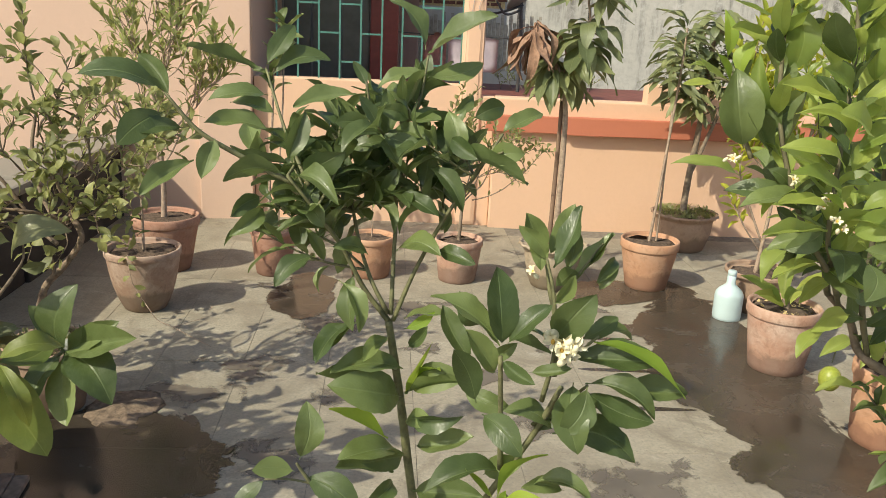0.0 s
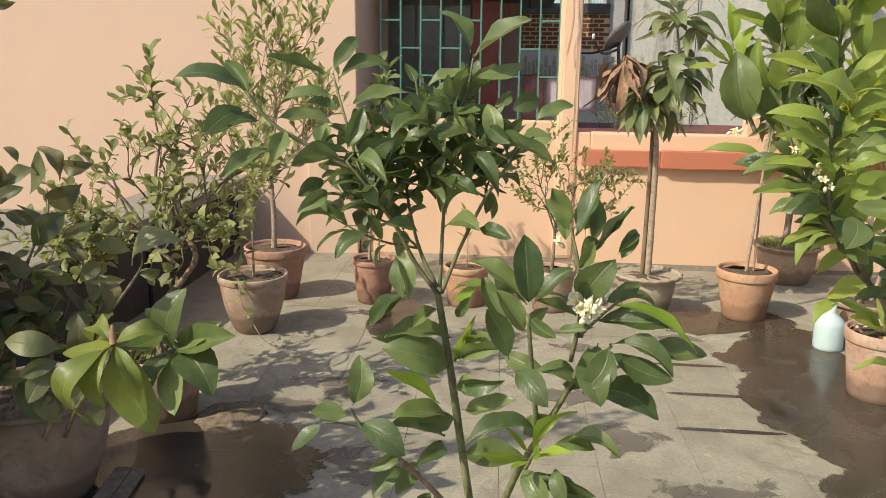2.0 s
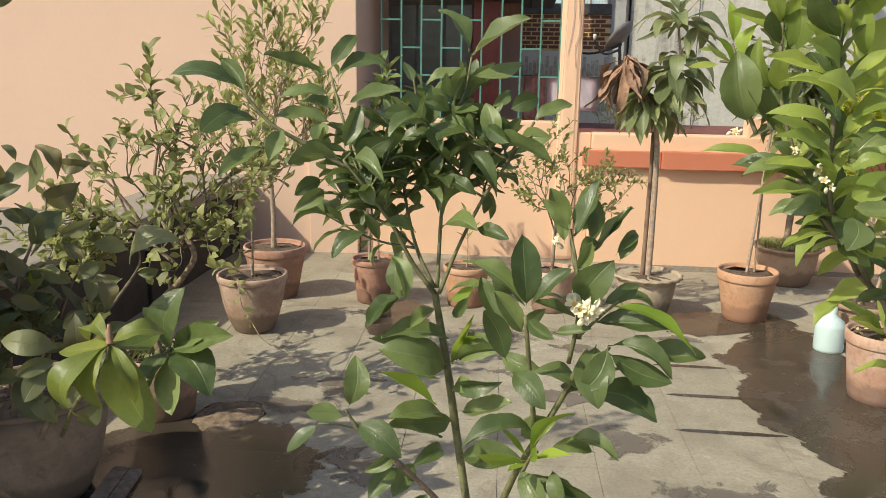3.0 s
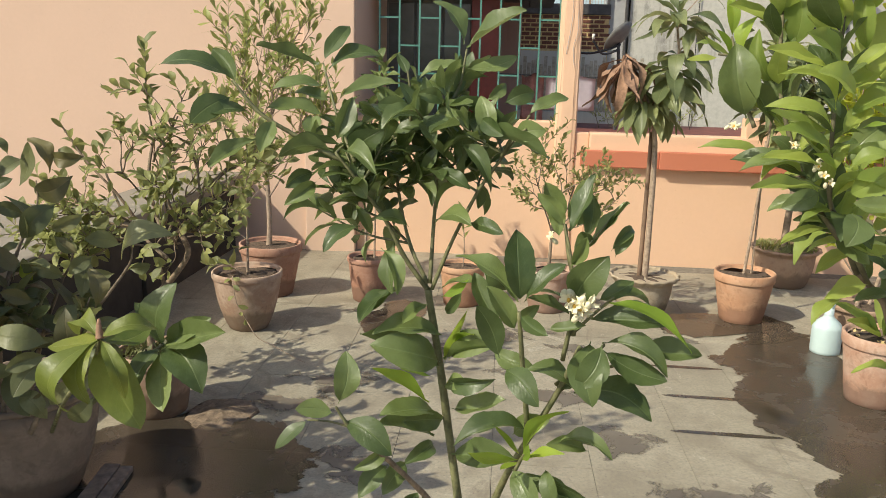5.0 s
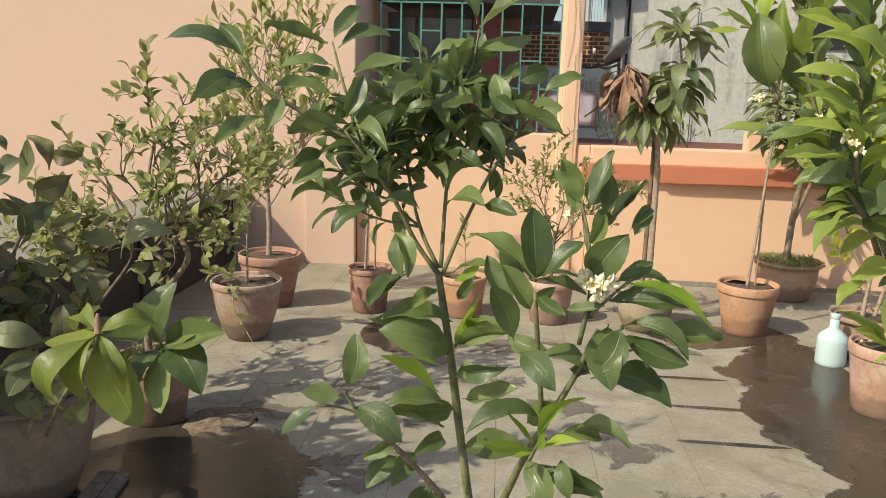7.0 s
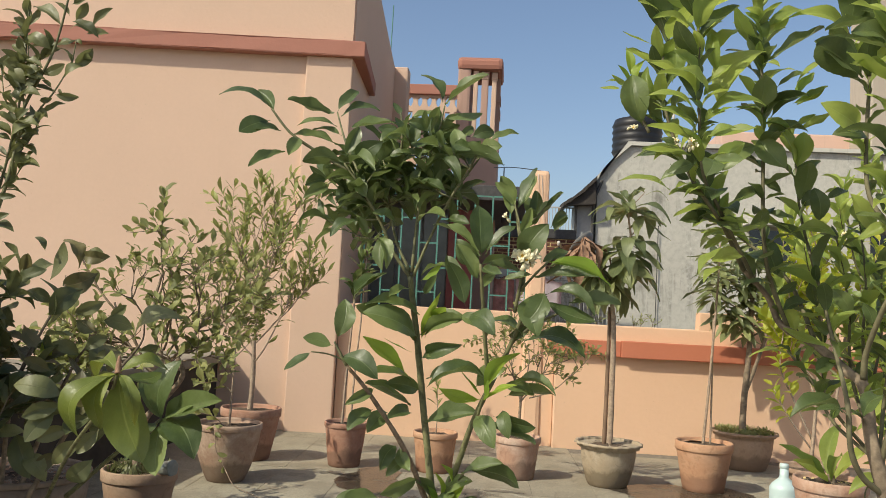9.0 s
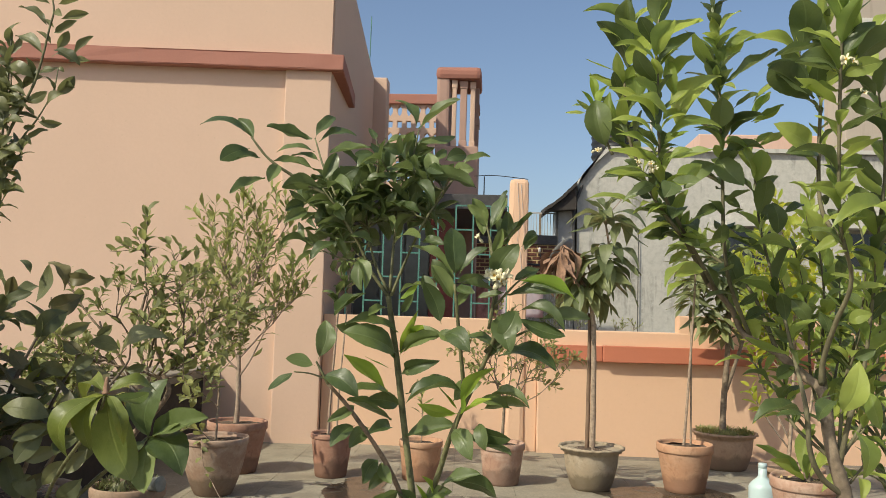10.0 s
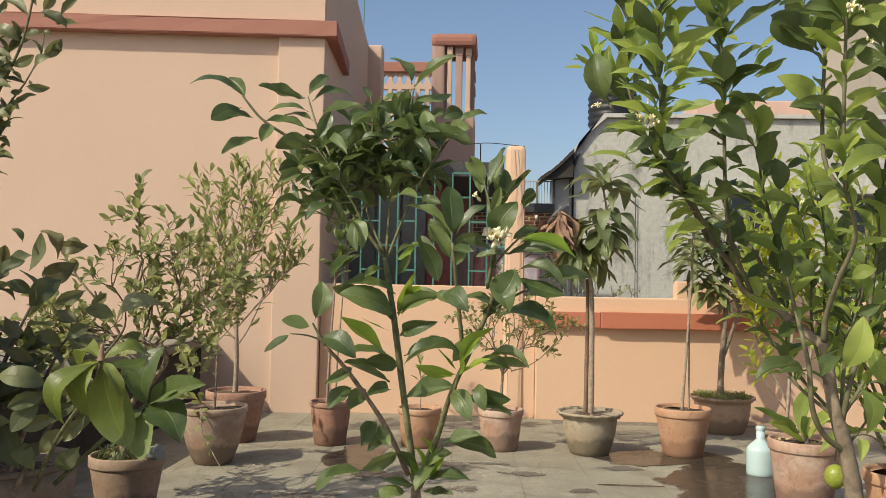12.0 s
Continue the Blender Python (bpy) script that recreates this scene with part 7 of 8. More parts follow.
# ---- shoots of the tall shrub against the house wall ----
P.stem("branch", [(-1.42, 1.32, 0.90), (-1.182, 1.500, 0.788), (-1.157, 1.540, 0.946), (-1.143, 1.560, 1.071), (-1.109, 1.560, 1.211), (-1.085, 1.560, 1.347)], 0.007, 0.0045)
P.stem("branch", [(-1.172, 1.500, 0.845), (-1.164, 1.570, 1.020), (-1.140, 1.570, 1.168), (-1.121, 1.570, 1.271), (-1.105, 1.570, 1.375), (-1.099, 1.570, 1.450), (-1.096, 1.570, 1.524), (-1.095, 1.570, 1.614), (-1.095, 1.570, 1.689)], 0.0045, 0.002)
P.spray(P.lines[-1], 30, 0.072, OLIVE, spread=1.0, up=0.15, start=0.35, jitter=0.35)
for base, tip in (((-1.121, 1.57, 1.271), (-1.03, 1.57, 1.40)), ((-1.105, 1.57, 1.375), (-1.16, 1.57, 1.52)), ((-1.099, 1.57, 1.45), (-1.03, 1.57, 1.60)), ((-1.14, 1.57, 1.168), (-1.20, 1.57, 1.33)), ((-1.14, 1.57, 1.168), (-1.06, 1.56, 1.27))):
    P.shoot(base, tip, 9, 0.072, OLIVE, 0.0025, spread=0.95, up=0.1, start=0.2, jitter=0.3)
P.leaf((-1.092, 1.560, 1.461), (-1.145, 1.556, 1.497), (0.40, -0.76, 0.51), 1.00)
P.leaf((-1.088, 1.560, 1.638), (-1.126, 1.551, 1.661), (0.19, -0.98, -0.09), 1.18)
P.leaf((-1.131, 1.560, 1.175), (-1.209, 1.584, 1.195), (0.12, -0.36, 0.92), 1.00)
P.leaf((-1.090, 1.560, 1.505), (-1.019, 1.551, 1.490), (0.02, -0.79, 0.61), 1.00)
P.leaf((-1.129, 1.560, 1.187), (-1.064, 1.550, 1.184), (0.12, 0.49, 0.86), 1.00)
P.leaf((-1.205, 1.560, 0.872), (-1.228, 1.537, 0.899), (0.66, -0.75, -0.07), 1.11)
P.leaf((-1.101, 1.560, 1.358), (-1.050, 1.573, 1.343), (0.35, -0.78, 0.53), 1.00)
P.leaf((-1.149, 1.560, 1.071), (-1.067, 1.545, 1.074), (-0.13, -0.54, 0.83), 1.00)
P.leaf((-1.121, 1.560, 1.230), (-1.190, 1.559, 1.252), (0.27, -0.51, 0.82), 1.00)
P.leaf((-1.104, 1.560, 1.336), (-1.186, 1.579, 1.368), (0.22, -0.50, 0.84), 1.00)
P.leaf((-1.146, 1.560, 1.088), (-1.198, 1.559, 1.080), (-0.11, 0.75, 0.65), 1.00)
P.leaf((-1.119, 1.560, 1.243), (-1.188, 1.572, 1.247), (-0.10, -0.77, 0.63), 1.00)
P.leaf((-1.113, 1.560, 1.278), (-1.172, 1.572, 1.300), (0.14, -0.66, 0.74), 1.00)
P.leaf((-1.093, 1.560, 1.436), (-1.022, 1.538, 1.444), (-0.30, -0.74, 0.61), 1.00)
P.leaf((-1.090, 1.560, 1.507), (-1.140, 1.542, 1.537), (0.29, -0.95, -0.10), 1.05)
P.leaf((-1.156, 1.560, 1.027), (-1.225, 1.585, 1.027), (-0.20, -0.56, 0.81), 1.00)
P.leaf((-1.138, 1.560, 1.135), (-1.200, 1.562, 1.114), (-0.14, -0.94, 0.32), 1.00)
P.leaf((-1.100, 1.560, 1.364), (-1.140, 1.533, 1.395), (0.71, -0.55, 0.44), 1.00)
P.leaf((-1.203, 1.560, 0.878), (-1.268, 1.574, 0.903), (0.15, -0.62, 0.77), 1.00)
P.leaf((-1.123, 1.560, 1.221), (-1.185, 1.558, 1.212), (0.02, -1.00, 0.05), 1.00)
P.leaf((-1.145, 1.560, 1.093), (-1.200, 1.561, 1.118), (0.15, -0.92, 0.37), 1.00)
P.leaf((-1.106, 1.560, 1.323), (-1.040, 1.532, 1.361), (-0.52, -0.80, 0.31), 1.00)
P.leaf((-1.180, 1.560, 0.950), (-1.128, 1.565, 0.949), (0.09, -1.00, -0.01), 1.09)
P.leaf((-1.146, 1.560, 1.090), (-1.082, 1.541, 1.121), (-0.40, -0.87, 0.29), 1.00)
P.leaf((-1.097, 1.560, 1.396), (-1.149, 1.556, 1.430), (0.29, -0.90, 0.34), 1.00)
P.leaf((-1.089, 1.560, 1.551), (-1.137, 1.548, 1.538), (0.32, -0.89, -0.33), 1.10)
P.leaf((-1.135, 1.560, 1.153), (-1.186, 1.559, 1.191), (0.49, -0.60, 0.63), 1.00)
P.leaf((-1.156, 1.560, 1.027), (-1.213, 1.537, 1.025), (-0.25, 0.52, 0.82), 1.00)
P.leaf((-1.091, 1.560, 1.489), (-1.030, 1.548, 1.525), (-0.37, -0.87, 0.34), 1.00)
P.leaf((-1.133, 1.560, 1.167), (-1.081, 1.562, 1.171), (0.01, -0.97, 0.24), 1.00)
P.leaf((-1.167, 1.560, 0.988), (-1.089, 1.548, 0.990), (-0.12, -0.66, 0.74), 1.00)
P.leaf((-1.088, 1.560, 1.618), (-1.140, 1.564, 1.622), (-0.10, -0.95, -0.30), 1.06)
P.leaf((-1.114, 1.560, 1.271), (-1.068, 1.558, 1.303), (-0.50, 0.44, 0.75), 1.00)
P.leaf((-1.091, 1.560, 1.478), (-1.029, 1.535, 1.499), (-0.43, -0.88, 0.21), 1.00)
P.leaf((-1.091, 1.560, 1.492), (-1.046, 1.554, 1.525), (-0.47, 0.50, 0.73), 1.00)
P.leaf((-1.129, 1.560, 1.186), (-1.194, 1.554, 1.210), (-0.03, -0.95, -0.31), 1.00)
P.leaf((-1.122, 1.560, 1.227), (-1.090, 1.584, 1.221), (0.58, -0.81, -0.13), 1.25)
P.leaf((-1.179, 1.560, 0.953), (-1.217, 1.543, 0.950), (0.42, -0.85, -0.31), 1.00)
P.leaf((-1.106, 1.560, 1.322), (-1.166, 1.577, 1.334), (-0.04, -0.65, 0.76), 1.00)
P.leaf((-1.089, 1.560, 1.579), (-1.147, 1.577, 1.606), (0.21, -0.56, 0.80), 1.00)
P.leaf((-1.088, 1.560, 1.591), (-1.024, 1.559, 1.606), (-0.11, -0.90, 0.42), 1.00)
P.leaf((-1.153, 1.560, 1.047), (-1.215, 1.567, 1.070), (0.25, -0.50, 0.83), 1.00)
P.leaf((-1.099, 1.560, 1.370), (-1.015, 1.534, 1.358), (-0.07, -0.59, 0.80), 1.00)
P.leaf((-1.098, 1.560, 1.381), (-1.051, 1.543, 1.408), (-0.32, -0.95, -0.03), 1.00)
P.leaf((-1.089, 1.560, 1.556), (-1.160, 1.560, 1.573), (0.21, 0.48, 0.85), 1.00)
P.leaf((-1.092, 1.560, 1.461), (-1.167, 1.578, 1.504), (0.33, -0.51, 0.79), 1.00)
P.stem("branch", [(-1.085, 1.560, 1.355), (-1.079, 1.560, 1.415), (-1.040, 1.560, 1.501), (-1.012, 1.560, 1.566), (-0.994, 1.560, 1.639), (-0.980, 1.560, 1.721), (-0.971, 1.560, 1.770), (-0.984, 1.560, 1.836), (-0.984, 1.560, 1.918)], 0.0045, 0.0020)
P.stem("twig", [(-1.102, 1.560, 1.259), (-1.084, 1.560, 1.336), (-1.033, 1.560, 1.413), (-1.003, 1.560, 1.453), (-0.975, 1.560, 1.502), (-0.954, 1.560, 1.551), (-0.947, 1.560, 1.607)], 0.0030, 0.0015)
P.stem("twig", [(-1.079, 1.560, 1.415), (-1.087, 1.560, 1.468), (-1.078, 1.560, 1.524), (-1.083, 1.560, 1.589), (-1.088, 1.560, 1.621)], 0.0028, 0.0013)
P.leaf((-0.984, 1.560, 1.790), (-1.045, 1.560, 1.810), (0.05, -0.99, 0.16), 1.00)
P.leaf((-0.961, 1.560, 1.787), (-0.902, 1.580, 1.815), (-0.50, 0.37, 0.78), 1.00)
P.leaf((-0.966, 1.560, 1.773), (-0.934, 1.540, 1.747), (-0.25, -0.90, 0.37), 1.25)
P.leaf((-0.989, 1.560, 1.729), (-1.076, 1.560, 1.779), (0.39, -0.62, 0.68), 1.00)
P.leaf((-0.967, 1.560, 1.721), (-1.002, 1.560, 1.745), (0.38, 0.74, 0.55), 1.00)
P.leaf((-0.947, 1.560, 1.746), (-0.880, 1.580, 1.770), (0.23, -0.96, 0.14), 1.00)
P.leaf((-0.969, 1.560, 1.705), (-0.890, 1.540, 1.734), (-0.26, -0.96, 0.04), 1.00)
P.leaf((-0.971, 1.560, 1.672), (-1.017, 1.560, 1.710), (0.54, -0.54, 0.65), 1.00)
P.leaf((-0.994, 1.560, 1.647), (-1.090, 1.580, 1.702), (0.17, -0.79, 0.59), 1.00)
P.leaf((-0.954, 1.560, 1.659), (-0.925, 1.560, 1.712), (0.48, -0.84, -0.26), 1.25)
P.leaf((-0.907, 1.560, 1.641), (-0.852, 1.560, 1.697), (-0.29, -0.92, 0.28), 1.00)
P.leaf((-0.962, 1.560, 1.656), (-0.874, 1.540, 1.606), (0.27, -0.64, 0.72), 1.00)
P.leaf((-0.969, 1.560, 1.636), (-0.892, 1.560, 1.621), (0.13, -0.72, 0.68), 1.00)
P.leaf((-0.919, 1.560, 1.624), (-0.856, 1.560, 1.625), (-0.01, -0.90, 0.44), 1.00)
P.leaf((-0.947, 1.560, 1.607), (-0.929, 1.560, 1.595), (0.06, -1.00, 0.08), 1.25)
P.leaf((-1.013, 1.560, 1.574), (-1.082, 1.560, 1.618), (0.25, -0.88, 0.40), 1.00)
P.leaf((-1.010, 1.560, 1.574), (-1.048, 1.580, 1.615), (0.51, -0.49, 0.71), 1.00)
P.leaf((-0.998, 1.560, 1.587), (-0.956, 1.560, 1.601), (-0.18, -0.82, 0.54), 1.00)
P.leaf((-0.989, 1.560, 1.582), (-0.953, 1.560, 1.535), (0.79, -0.10, 0.60), 1.00)
P.leaf((-0.947, 1.560, 1.527), (-0.899, 1.560, 1.584), (0.39, -0.86, -0.33), 1.25)
P.leaf((-0.946, 1.560, 1.551), (-0.886, 1.540, 1.546), (0.30, 0.78, 0.55), 1.00)
P.leaf((-0.971, 1.560, 1.501), (-0.923, 1.560, 1.535), (-0.12, -0.98, 0.17), 1.00)
P.leaf((-0.995, 1.560, 1.453), (-0.937, 1.580, 1.453), (0.32, -0.93, -0.19), 1.05)
P.leaf((-0.985, 1.560, 1.470), (-0.974, 1.560, 1.454), (0.27, -0.95, 0.19), 1.25)
P.leaf((-1.005, 1.560, 1.469), (-1.034, 1.560, 1.493), (0.46, -0.67, 0.58), 1.00)
P.leaf((-1.041, 1.560, 1.509), (-0.974, 1.560, 1.539), (0.03, -1.00, -0.06), 1.00)
P.leaf((-1.038, 1.560, 1.436), (-1.002, 1.560, 1.442), (0.05, -0.96, -0.29), 1.25)
P.leaf((-1.033, 1.560, 1.421), (-1.010, 1.560, 1.388), (0.28, -0.94, 0.20), 1.25)
P.leaf((-1.039, 1.560, 1.493), (-1.076, 1.560, 1.540), (0.25, -0.95, 0.19), 1.00)
P.leaf((-1.034, 1.560, 1.525), (-1.093, 1.560, 1.548), (0.20, -0.84, 0.51), 1.00)
P.leaf((-1.060, 1.560, 1.549), (-1.117, 1.560, 1.540), (-0.01, -1.00, 0.06), 1.00)
P.leaf((-1.081, 1.560, 1.556), (-1.130, 1.560, 1.588), (0.06, -0.99, 0.09), 1.04)
P.leaf((-1.074, 1.560, 1.476), (-1.125, 1.560, 1.531), (0.21, -0.96, 0.19), 1.10)
P.leaf((-1.076, 1.560, 1.444), (-1.132, 1.580, 1.504), (-0.01, -0.95, 0.31), 1.00)
P.leaf((-1.080, 1.560, 1.428), (-1.106, 1.560, 1.467), (0.31, -0.93, 0.21), 1.25)
P.leaf((-1.080, 1.560, 1.387), (-1.039, 1.560, 1.390), (-0.05, -0.57, 0.82), 1.00)
P.leaf((-1.085, 1.560, 1.347), (-1.030, 1.560, 1.342), (0.07, -0.70, 0.71), 1.00)
P.leaf((-1.086, 1.560, 1.303), (-1.032, 1.560, 1.285), (0.27, -0.49, 0.83), 1.00)
P.leaf((-1.093, 1.560, 1.252), (-1.020, 1.560, 1.254), (-0.02, -0.49, 0.87), 1.00)
P.leaf((-1.105, 1.560, 1.291), (-1.075, 1.560, 1.324), (0.36, -0.87, -0.33), 1.18)
P.leaf((-1.098, 1.560, 1.363), (-1.122, 1.560, 1.402), (0.34, -0.92, 0.21), 1.13)
P.leaf((-1.077, 1.560, 1.356), (-1.052, 1.560, 1.366), (-0.16, -0.91, 0.39), 1.00)
P.leaf((-1.088, 1.560, 1.621), (-1.081, 1.560, 1.634), (0.50, -0.82, -0.27), 1.25)
P.leaf((-1.089, 1.560, 1.613), (-1.090, 1.560, 1.592), (0.54, -0.84, -0.04), 1.25)
P.leaf((-1.047, 1.560, 1.484), (-1.064, 1.560, 1.495), (0.07, -0.99, 0.10), 1.25)
P.leaf((-0.984, 1.560, 1.832), (-1.052, 1.560, 1.860), (0.08, -0.98, 0.21), 1.00)
P.leaf((-0.980, 1.560, 1.852), (-0.922, 1.560, 1.894), (0.02, -1.00, -0.03), 1.00)
P.leaf((-0.985, 1.560, 1.885), (-1.026, 1.560, 1.943), (0.56, -0.73, 0.40), 1.00)
P.leaf((-0.984, 1.560, 1.918), (-0.979, 1.560, 1.985), (0.14, -0.99, -0.01), 1.00)
P.leaf((-0.983, 1.560, 1.910), (-0.944, 1.560, 1.960), (0.04, -1.00, -0.03), 1.00)
P.leaf((-0.982, 1.560, 1.811), (-1.008, 1.560, 1.839), (0.12, -0.99, 0.11), 1.25)
P.done()

# ---- the taller citrus in full sun ----
B = Plant("citrus_tree", (0.95, 1.0, 0.40), "tall citrus tree with bright sunlit leaves, white blossom and green fruit", "citrus tree", bark=CITRUS_BARK, seed=8)
B.stem("trunk", [(0.958, 1.000, 0.531), (0.956, 1.000, 0.577), (0.942, 1.000, 0.648), (0.925, 1.000, 0.707), (0.919, 1.010, 0.754), (0.913, 1.020, 0.826), (0.890, 1.050, 0.855), (0.845, 1.080, 0.899), (0.789, 1.100, 0.932), (0.762, 1.100, 0.986), (0.709, 1.080, 1.035)], 0.0165, 0.0045, material=BARK)
B.stem("branch", [(0.942, 1.000, 0.639), (0.896, 0.980, 0.672), (0.867, 0.960, 0.722), (0.860, 0.960, 0.801), (0.856, 1.000, 0.879), (0.846, 1.050, 0.990), (0.828, 1.120, 1.149), (0.824, 1.150, 1.283)], 0.0062, 0.0020)
B.stem("branch", [(0.936, 1.000, 0.697), (0.945, 0.980, 0.780), (0.965, 0.970, 0.856), (0.977, 0.950, 1.007), (0.969, 0.900, 1.155)], 0.0055, 0.0023)
B.stem("branch", [(0.911, 1.020, 0.842), (0.907, 1.000, 0.891), (0.910, 0.950, 0.961), (0.918, 0.900, 1.039), (0.878, 0.850, 1.147), (0.860, 0.800, 1.366), (0.859, 0.780, 1.492)], 0.0059, 0.0023)
B.stem("branch", [(0.896, 0.880, 1.102), (0.883, 0.950, 1.187), (0.905, 1.000, 1.395), (0.924, 1.020, 1.567)], 0.0047, 0.0023)
B.stem("branch", [(0.709, 1.080, 1.035), (0.643, 0.980, 1.109), (0.613, 0.920, 1.123), (0.558, 0.900, 1.196), (0.517, 0.900, 1.304), (0.514, 0.920, 1.403)], 0.0047, 0.0023)
B.stem("branch", [(0.800, 1.100, 0.930), (0.747, 1.050, 1.029), (0.726, 1.020, 1.120), (0.722, 1.020, 1.279), (0.715, 1.020, 1.434), (0.711, 1.030, 1.572)], 0.0047, 0.0023)
B.stem("branch", [(0.728, 1.080, 1.019), (0.623, 0.930, 1.132), (0.577, 0.860, 1.185), (0.563, 0.840, 1.289), (0.560, 0.840, 1.398)], 0.0039, 0.0020)
B.stem("branch", [(0.849, 1.080, 0.898), (0.825, 1.180, 1.025), (0.746, 1.240, 1.113), (0.677, 1.260, 1.164)], 0.0047, 0.0023)
B.leaf((0.815, 1.150, 1.393), (0.866, 1.170, 1.454), (-0.49, -0.62, 0.61), 1.00, CITRUS_B)
B.leaf((0.825, 1.150, 1.381), (0.886, 1.150, 1.421), (-0.44, -0.60, 0.67), 1.00, CITRUS_B)
B.leaf((0.604, 0.980, 1.114), (0.557, 0.940, 1.109), (0.59, -0.73, 0.34), 1.00)
B.leaf((0.796, 1.120, 1.302), (0.754, 1.100, 1.339), (0.01, 0.88, 0.48), 1.10, CITRUS_B)
B.leaf((0.835, 1.160, 1.334), (0.895, 1.160, 1.366), (-0.27, -0.82, 0.50), 1.00, CITRUS_B)
B.leaf((0.868, 0.950, 1.287), (0.785, 0.910, 1.323), (0.41, -0.91, -0.06), 1.00, CITRUS_B)
B.leaf((0.870, 0.950, 1.376), (0.772, 0.900, 1.423), (-0.13, 0.81, 0.58), 1.08)
B.leaf((0.866, 0.820, 1.387), (0.779, 0.770, 1.401), (0.51, -0.78, 0.36), 1.00)
B.leaf((0.866, 0.820, 1.361), (0.788, 0.780, 1.354), (-0.16, 0.13, 0.98), 1.00, CITRUS_B)
B.leaf((0.863, 0.800, 1.380), (0.922, 0.780, 1.400), (-0.24, -0.94, -0.24), 1.03, CITRUS_B)
B.leaf((0.877, 0.820, 1.353), (0.926, 0.790, 1.317), (-0.58, -0.80, -0.13), 1.03)
B.leaf((0.893, 0.860, 1.203), (0.936, 0.830, 1.167), (-0.58, -0.81, -0.02), 1.17)
B.leaf((0.926, 0.780, 1.139), (0.812, 0.720, 1.111), (0.13, -0.61, 0.78), 1.00, CITRUS_B)
B.leaf((0.917, 1.000, 1.113), (0.862, 0.970, 1.175), (0.26, -0.94, -0.23), 1.00, CITRUS_B)
B.leaf((0.876, 0.980, 1.092), (0.936, 0.950, 1.131), (-0.60, -0.70, 0.39), 1.00, CITRUS_B)
B.leaf((0.797, 1.080, 1.111), (0.870, 1.050, 1.106), (-0.20, -0.61, 0.77), 1.00, CITRUS_B)
B.leaf((0.797, 1.080, 1.113), (0.704, 1.040, 1.108), (0.15, -0.47, 0.87), 1.00, CITRUS_B)
B.leaf((0.722, 1.200, 1.084), (0.639, 1.150, 1.027), (-0.40, -0.31, 0.86), 1.00, CITRUS_B)
B.leaf((0.855, 1.100, 1.135), (0.845, 1.100, 1.204), (-0.33, -0.94, -0.05), 1.25)
B.leaf((0.867, 1.100, 1.180), (0.915, 1.120, 1.204), (-0.12, -0.63, 0.76), 1.00)
B.leaf((0.781, 1.100, 1.024), (0.752, 1.100, 1.103), (0.13, -0.99, 0.05), 1.00)
B.leaf((0.726, 1.150, 1.073), (0.797, 1.120, 1.025), (0.09, -0.78, 0.62), 1.00)
B.leaf((0.893, 0.900, 1.178), (0.831, 0.870, 1.201), (0.49, -0.84, 0.22), 1.00, CITRUS_B)
B.leaf((0.874, 0.840, 1.269), (0.928, 0.840, 1.286), (0.03, -1.00, -0.09), 1.05, CITRUS_B)
B.leaf((0.873, 0.850, 1.238), (0.925, 0.870, 1.259), (0.32, -0.94, 0.09), 1.09, CITRUS_B)
B.leaf((0.891, 0.980, 1.283), (0.821, 0.950, 1.276), (0.29, -0.80, 0.52), 1.00)
B.leaf((0.865, 0.820, 0.809), (0.884, 0.790, 0.899), (-0.46, -0.87, -0.19), 1.15, CITRUS_B)
B.leaf((0.864, 0.830, 0.830), (0.813, 0.780, 0.799), (-0.08, -0.46, 0.88), 1.00)
B.leaf((0.876, 1.020, 0.780), (0.768, 0.980, 0.767), (0.03, -0.37, 0.93), 1.00)
B.leaf((0.899, 0.850, 0.779), (0.897, 0.810, 0.705), (0.30, -0.84, 0.44), 1.00, CITRUS_B)
B.leaf((0.926, 0.850, 0.846), (0.926, 0.810, 0.785), (-0.46, -0.74, 0.49), 1.04, CITRUS_B)
B.leaf((0.900, 1.050, 0.956), (0.863, 1.050, 1.006), (-0.24, -0.95, -0.18), 1.18)
B.leaf((0.881, 1.100, 0.923), (0.836, 1.080, 0.948), (0.21, -0.91, -0.35), 1.09)
B.leaf((0.875, 1.050, 0.874), (0.828, 1.020, 0.849), (0.30, -0.84, 0.46), 1.10)
B.leaf((0.909, 0.980, 0.938), (0.891, 0.980, 0.980), (-0.32, -0.94, -0.13), 1.25)
B.leaf((0.910, 0.900, 0.961), (0.945, 0.880, 0.979), (-0.47, -0.88, -0.05), 1.25, CITRUS_B)
B.leaf((0.921, 0.900, 0.899), (0.946, 0.870, 0.917), (-0.70, -0.69, -0.17), 1.25)
B.leaf((0.842, 1.100, 0.981), (0.782, 1.070, 0.960), (0.04, -0.63, 0.78), 1.00)
B.leaf((0.674, 0.950, 1.051), (0.610, 0.920, 1.037), (0.28, -0.83, 0.48), 1.14, CITRUS_B)
B.leaf((0.643, 0.950, 1.029), (0.597, 0.920, 1.000), (-0.25, -0.45, 0.86), 1.00, CITRUS_B)
B.leaf((0.481, 0.905, 1.270), (0.459, 0.905, 1.362), (-0.27, -0.93, 0.15), 1.62, CITRUS)
B.leaf((0.458, 0.915, 1.345), (0.432, 0.900, 1.378), (0.30, -0.85, 0.40), 1.15, CITRUS_NEW)
B.leaf((0.470, 0.915, 1.348), (0.486, 0.920, 1.395), (-0.75, -0.60, 0.30), 1.30, CITRUS_NEW)
B.leaf((0.463, 0.950, 1.369), (0.453, 0.950, 1.426), (-0.20, -0.90, 0.30), 0.95, CITRUS_NEW)
